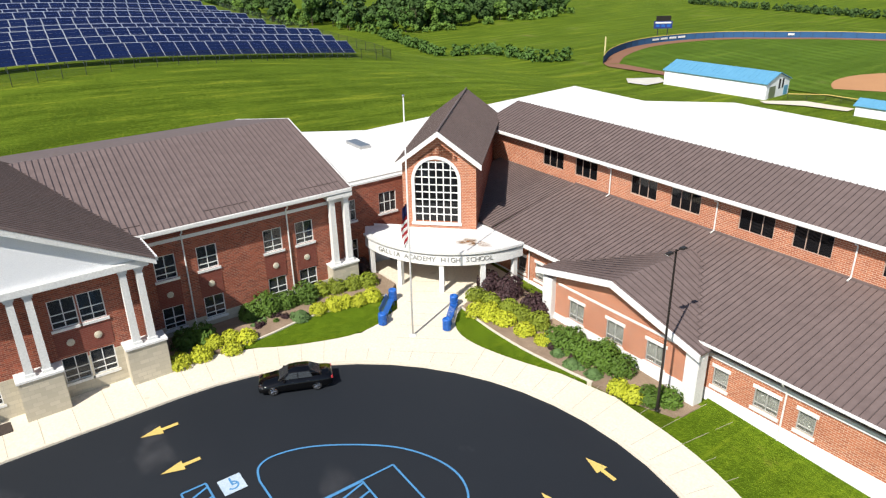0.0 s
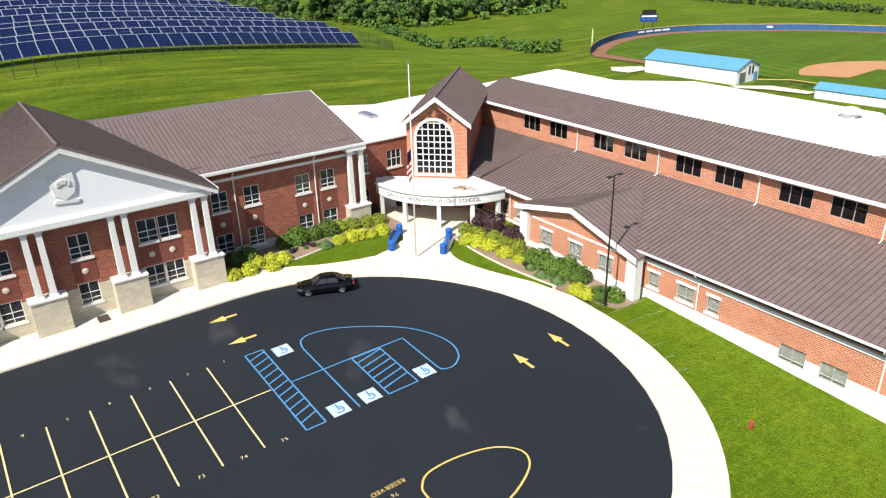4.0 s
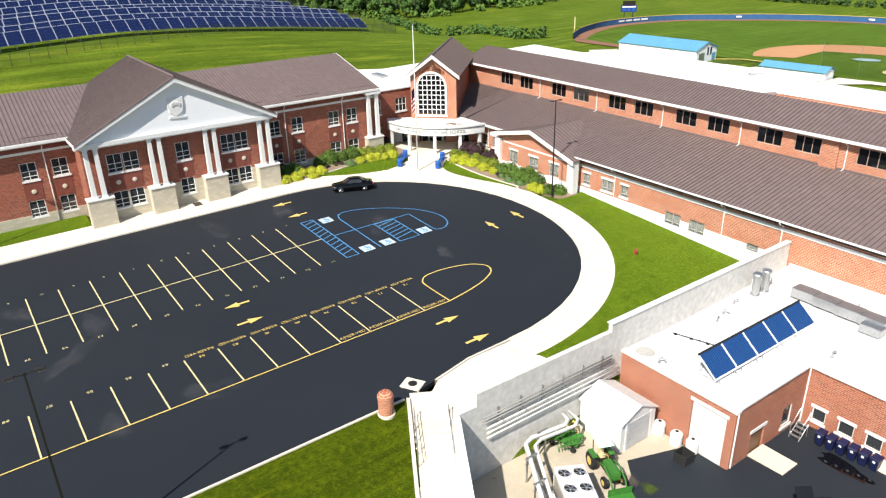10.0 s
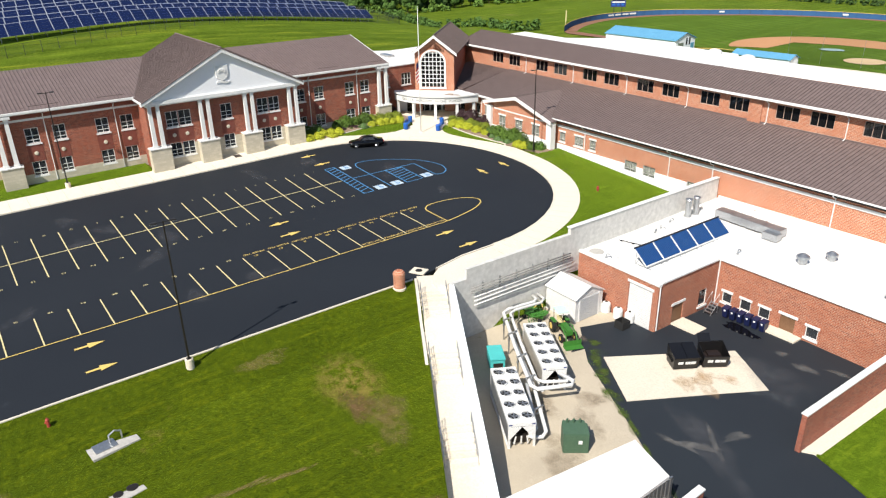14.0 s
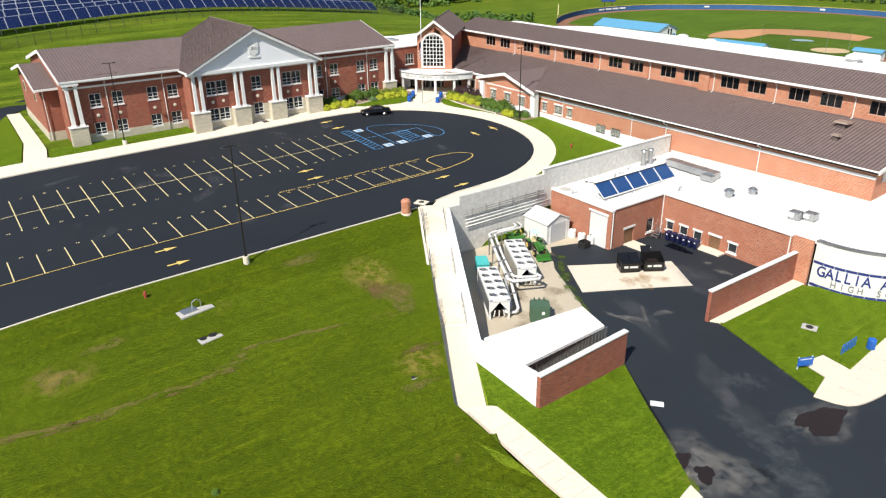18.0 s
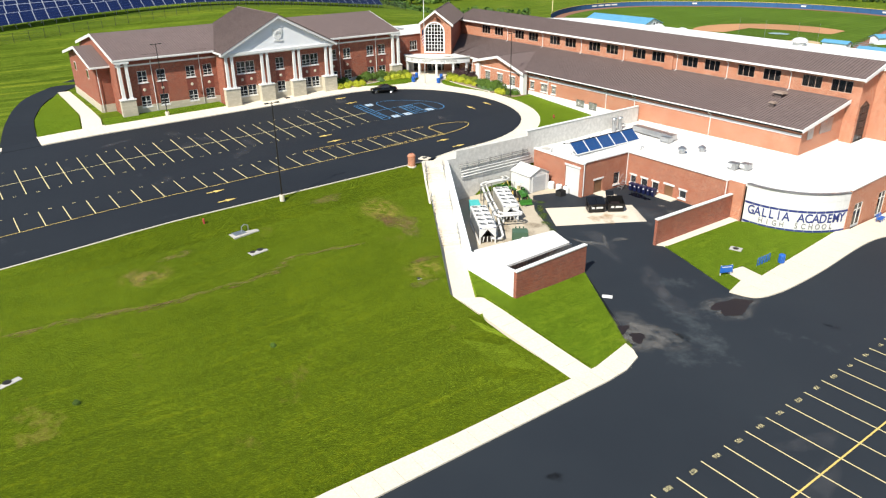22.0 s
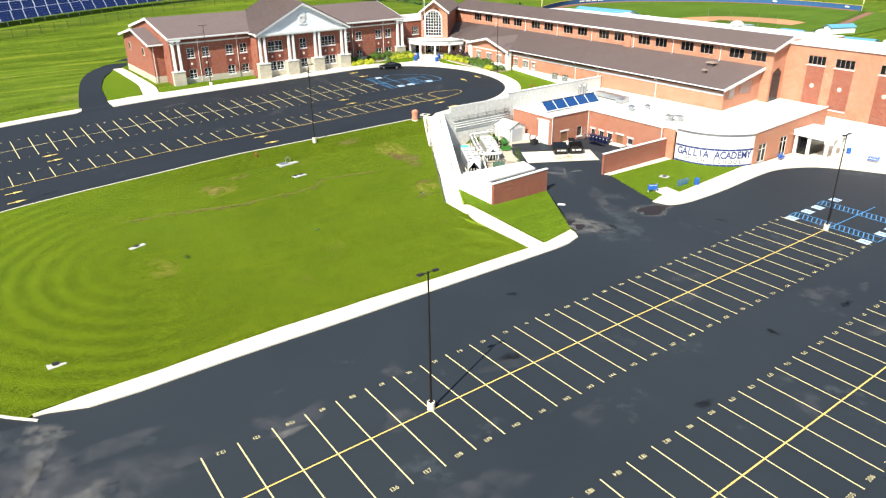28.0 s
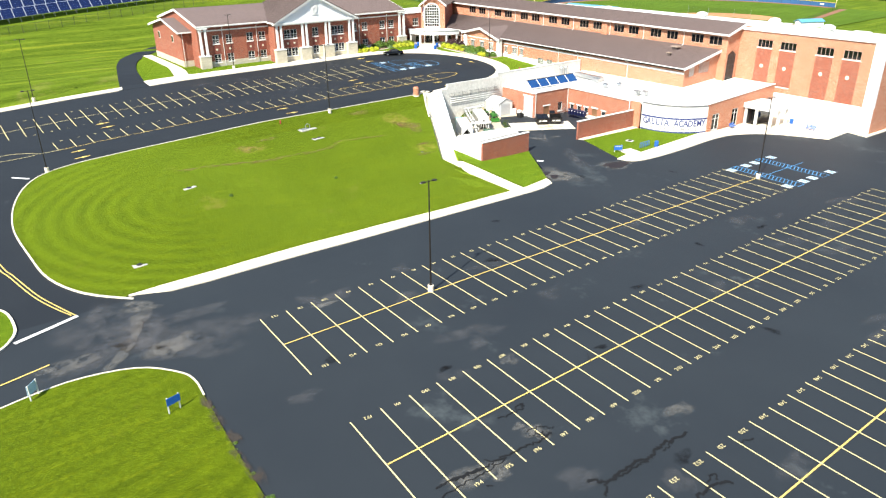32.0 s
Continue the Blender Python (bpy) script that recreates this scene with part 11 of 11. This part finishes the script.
EDGE = [(-400, 100), (-372, 122), (-340, 142), (-305, 154), (-268, 160), (-262, 178), (-266, 200), (-268, 225), (-270, 250), (-276, 272)]
edge = rounded(EDGE, 4)
for i, (x, y) in enumerate(edge):
    tree(x - trnd.uniform(0, 6), y + trnd.uniform(-3, 4), trnd.uniform(0.75, 1.15))
# the wood behind, and the far hedges, as masses of leaves
WV, WF = [], []


def scatter(x, y, n, R, H, leaf):
    vs, fs = crown_lists(trnd, n, R, H, 0.1, leaf)
    b, z = len(WV), ground(x, y)
    WV.extend((a + x, c + y, d + z) for a, c, d in vs)
    WF.extend(tuple(b + i for i in f) for f in fs)


def flush(name, material, label, cat):
    o = from_lists(name, list(WV), list(WF), material)
    WV.clear()
    WF.clear()
    return tagged(o, label, cat, "", "stuff")


for k in range(110):
    x, y = edge[trnd.randrange(len(edge))]
    dx = trnd.uniform(4, 60)
    scatter(x - dx, y + trnd.uniform(-6, 14) + dx * 0.25, 170, trnd.uniform(3.0, 5.5), trnd.uniform(7, 13), 0.95)
flush("woodland", M["leaf_wood_dark"], "dense green wood beyond the fields", "woodland")
for k in range(64):
    x, y = edge[trnd.randrange(len(edge))]
    scatter(x + trnd.uniform(1, 7), y + trnd.uniform(-4, 2), 80, trnd.uniform(1.2, 2.4), trnd.uniform(1.6, 3.6), 0.5)
flush("undergrowth", M["leaf_wood_light"], "bright green undergrowth along the wood's edge", "undergrowth")
for a, b, n in (((-262, 156), (-204, 142), 26), ((-202, 142), (-150, 142), 22), ((-150, 142), (-146, 150), 4)):
    for i in range(n):
        t = (i + trnd.random()) / n
        scatter(a[0] + (b[0] - a[0]) * t, a[1] + (b[1] - a[1]) * t + trnd.uniform(-1.5, 1.5), 90, trnd.uniform(1.2, 2.6), trnd.uniform(1.4, 3.4), 0.42)
flush("field_hedge", M["leaf_wood"], "uneven green hedge between two fields", "hedge")
for a, b, n in (((-262, 355), (-189, 350), 26), ((-189, 350), (-150, 348), 18), ((-150, 348), (-60, 352), 30)):
    for i in range(n):
        t = (i + trnd.random()) / n
        scatter(a[0] + (b[0] - a[0]) * t, a[1] + (b[1] - a[1]) * t + trnd.uniform(-1.5, 1.5), 80, trnd.uniform(1.5, 2.6), trnd.uniform(2.0, 3.6), 0.5)
flush("far_hedge", M["leaf_wood_dark"], "dark green hedge across the far field", "hedge")


# ---- joints between the pavement slabs ----
def joint(a, b, level, owner, lift, w=0.03):
    stripe(a, b, w, level, owner, "joint", "slab_joint", lift)


for k in range(44):
    a = radians(-2 + 184 * k / 43)
    c, s = math.cos(a), math.sin(a)
    r1 = R_OUT if k < 16 else (R_OUT + 0.9 if k < 20 else (27.4 if 20 <= k < 30 else 23.2))
    if 30 <= k < 36:
        r1 = 21.8
    joint((C[0] + (R_IN + 0.2) * c, C[1] + (R_IN + 0.2) * s), (C[0] + r1 * c, C[1] + r1 * s), ground, pavement, 0.136)
for k in range(7):
    joint((-42.2 - 1.3 * k + 4, 22.3 + 1.2 * k), (-38.6 - 1.3 * k + 4, 26.5 + 1.2 * k), ground, pavement, 0.137)
for y in range(-40, 8, 2):
    joint((-45.9, y), (-42.2, y), ground, pavement, 0.136)
low_walk = bpy.data.objects["lower_pavement"]
walk_level = lambda x, y: max(lower(max(x, 44), y), ground(x, y)) if y < -38 else lower(max(x, 44), y)
for k in range(34):
    y = -66 + 1.6 * k
    joint((44.6, y), (46.3, y), walk_level, low_walk, 0.156)
fore = bpy.data.objects["entry_pavement"]
for k in range(14):
    y = 8 + 2.2 * k
    joint((42.4 if y > 12 else 43.6, y), (45.2, y), lower, fore, 0.156)
foot = bpy.data.objects["footpath"]
foot_level = lambda x, y: -4.32 + (lower(44, y) + 0.08 + 4.32) * smooth((x - 28) / 15.4)
for k in range(9):
    x = 30.0 + 1.6 * k
    joint((x, -17.7), (x, -15.9), foot_level, foot, 0.057)

# weeds and rough grass along the corner lawn's edge
ernd = random.Random(4)
for k in range(44):
    t = k / 43
    x, y = 66.5 + 30 * t + ernd.uniform(-0.3, 0.3), -69.8 - 0.9 * t + ernd.uniform(-0.7, 0.2)
    e = empty("weed_tuft", x, y, ground(x, y) + 0.1, "rough green and brown weeds at the lawn's edge", "weeds", "edge weeds")
    for q in range(3):
        a, c = KIND[ernd.choice("ggj")][ernd.randrange(3)]
        share("leaves", a, pose(ernd.uniform(-0.6, 0.6), ernd.uniform(-0.5, 0.5), -0.08, 0, 0, ernd.uniform(0, 360)) @ Matrix.Diagonal((0.33, 0.33, 0.16, 1)), e)
for k in range(12):
    x, y = 67.5 + 2.5 * k, -69.5 - 0.075 * k
    blob("dirt_edge", x, y + ernd.uniform(-0.3, 0.2), 1.6, ernd.uniform(0.25, 0.5), "mud_soft", lambda x, y: max(lower(x, y), ground(x, y) + 0.1), lower_lot, 700 + k, 0.08 + 0.002 * k)
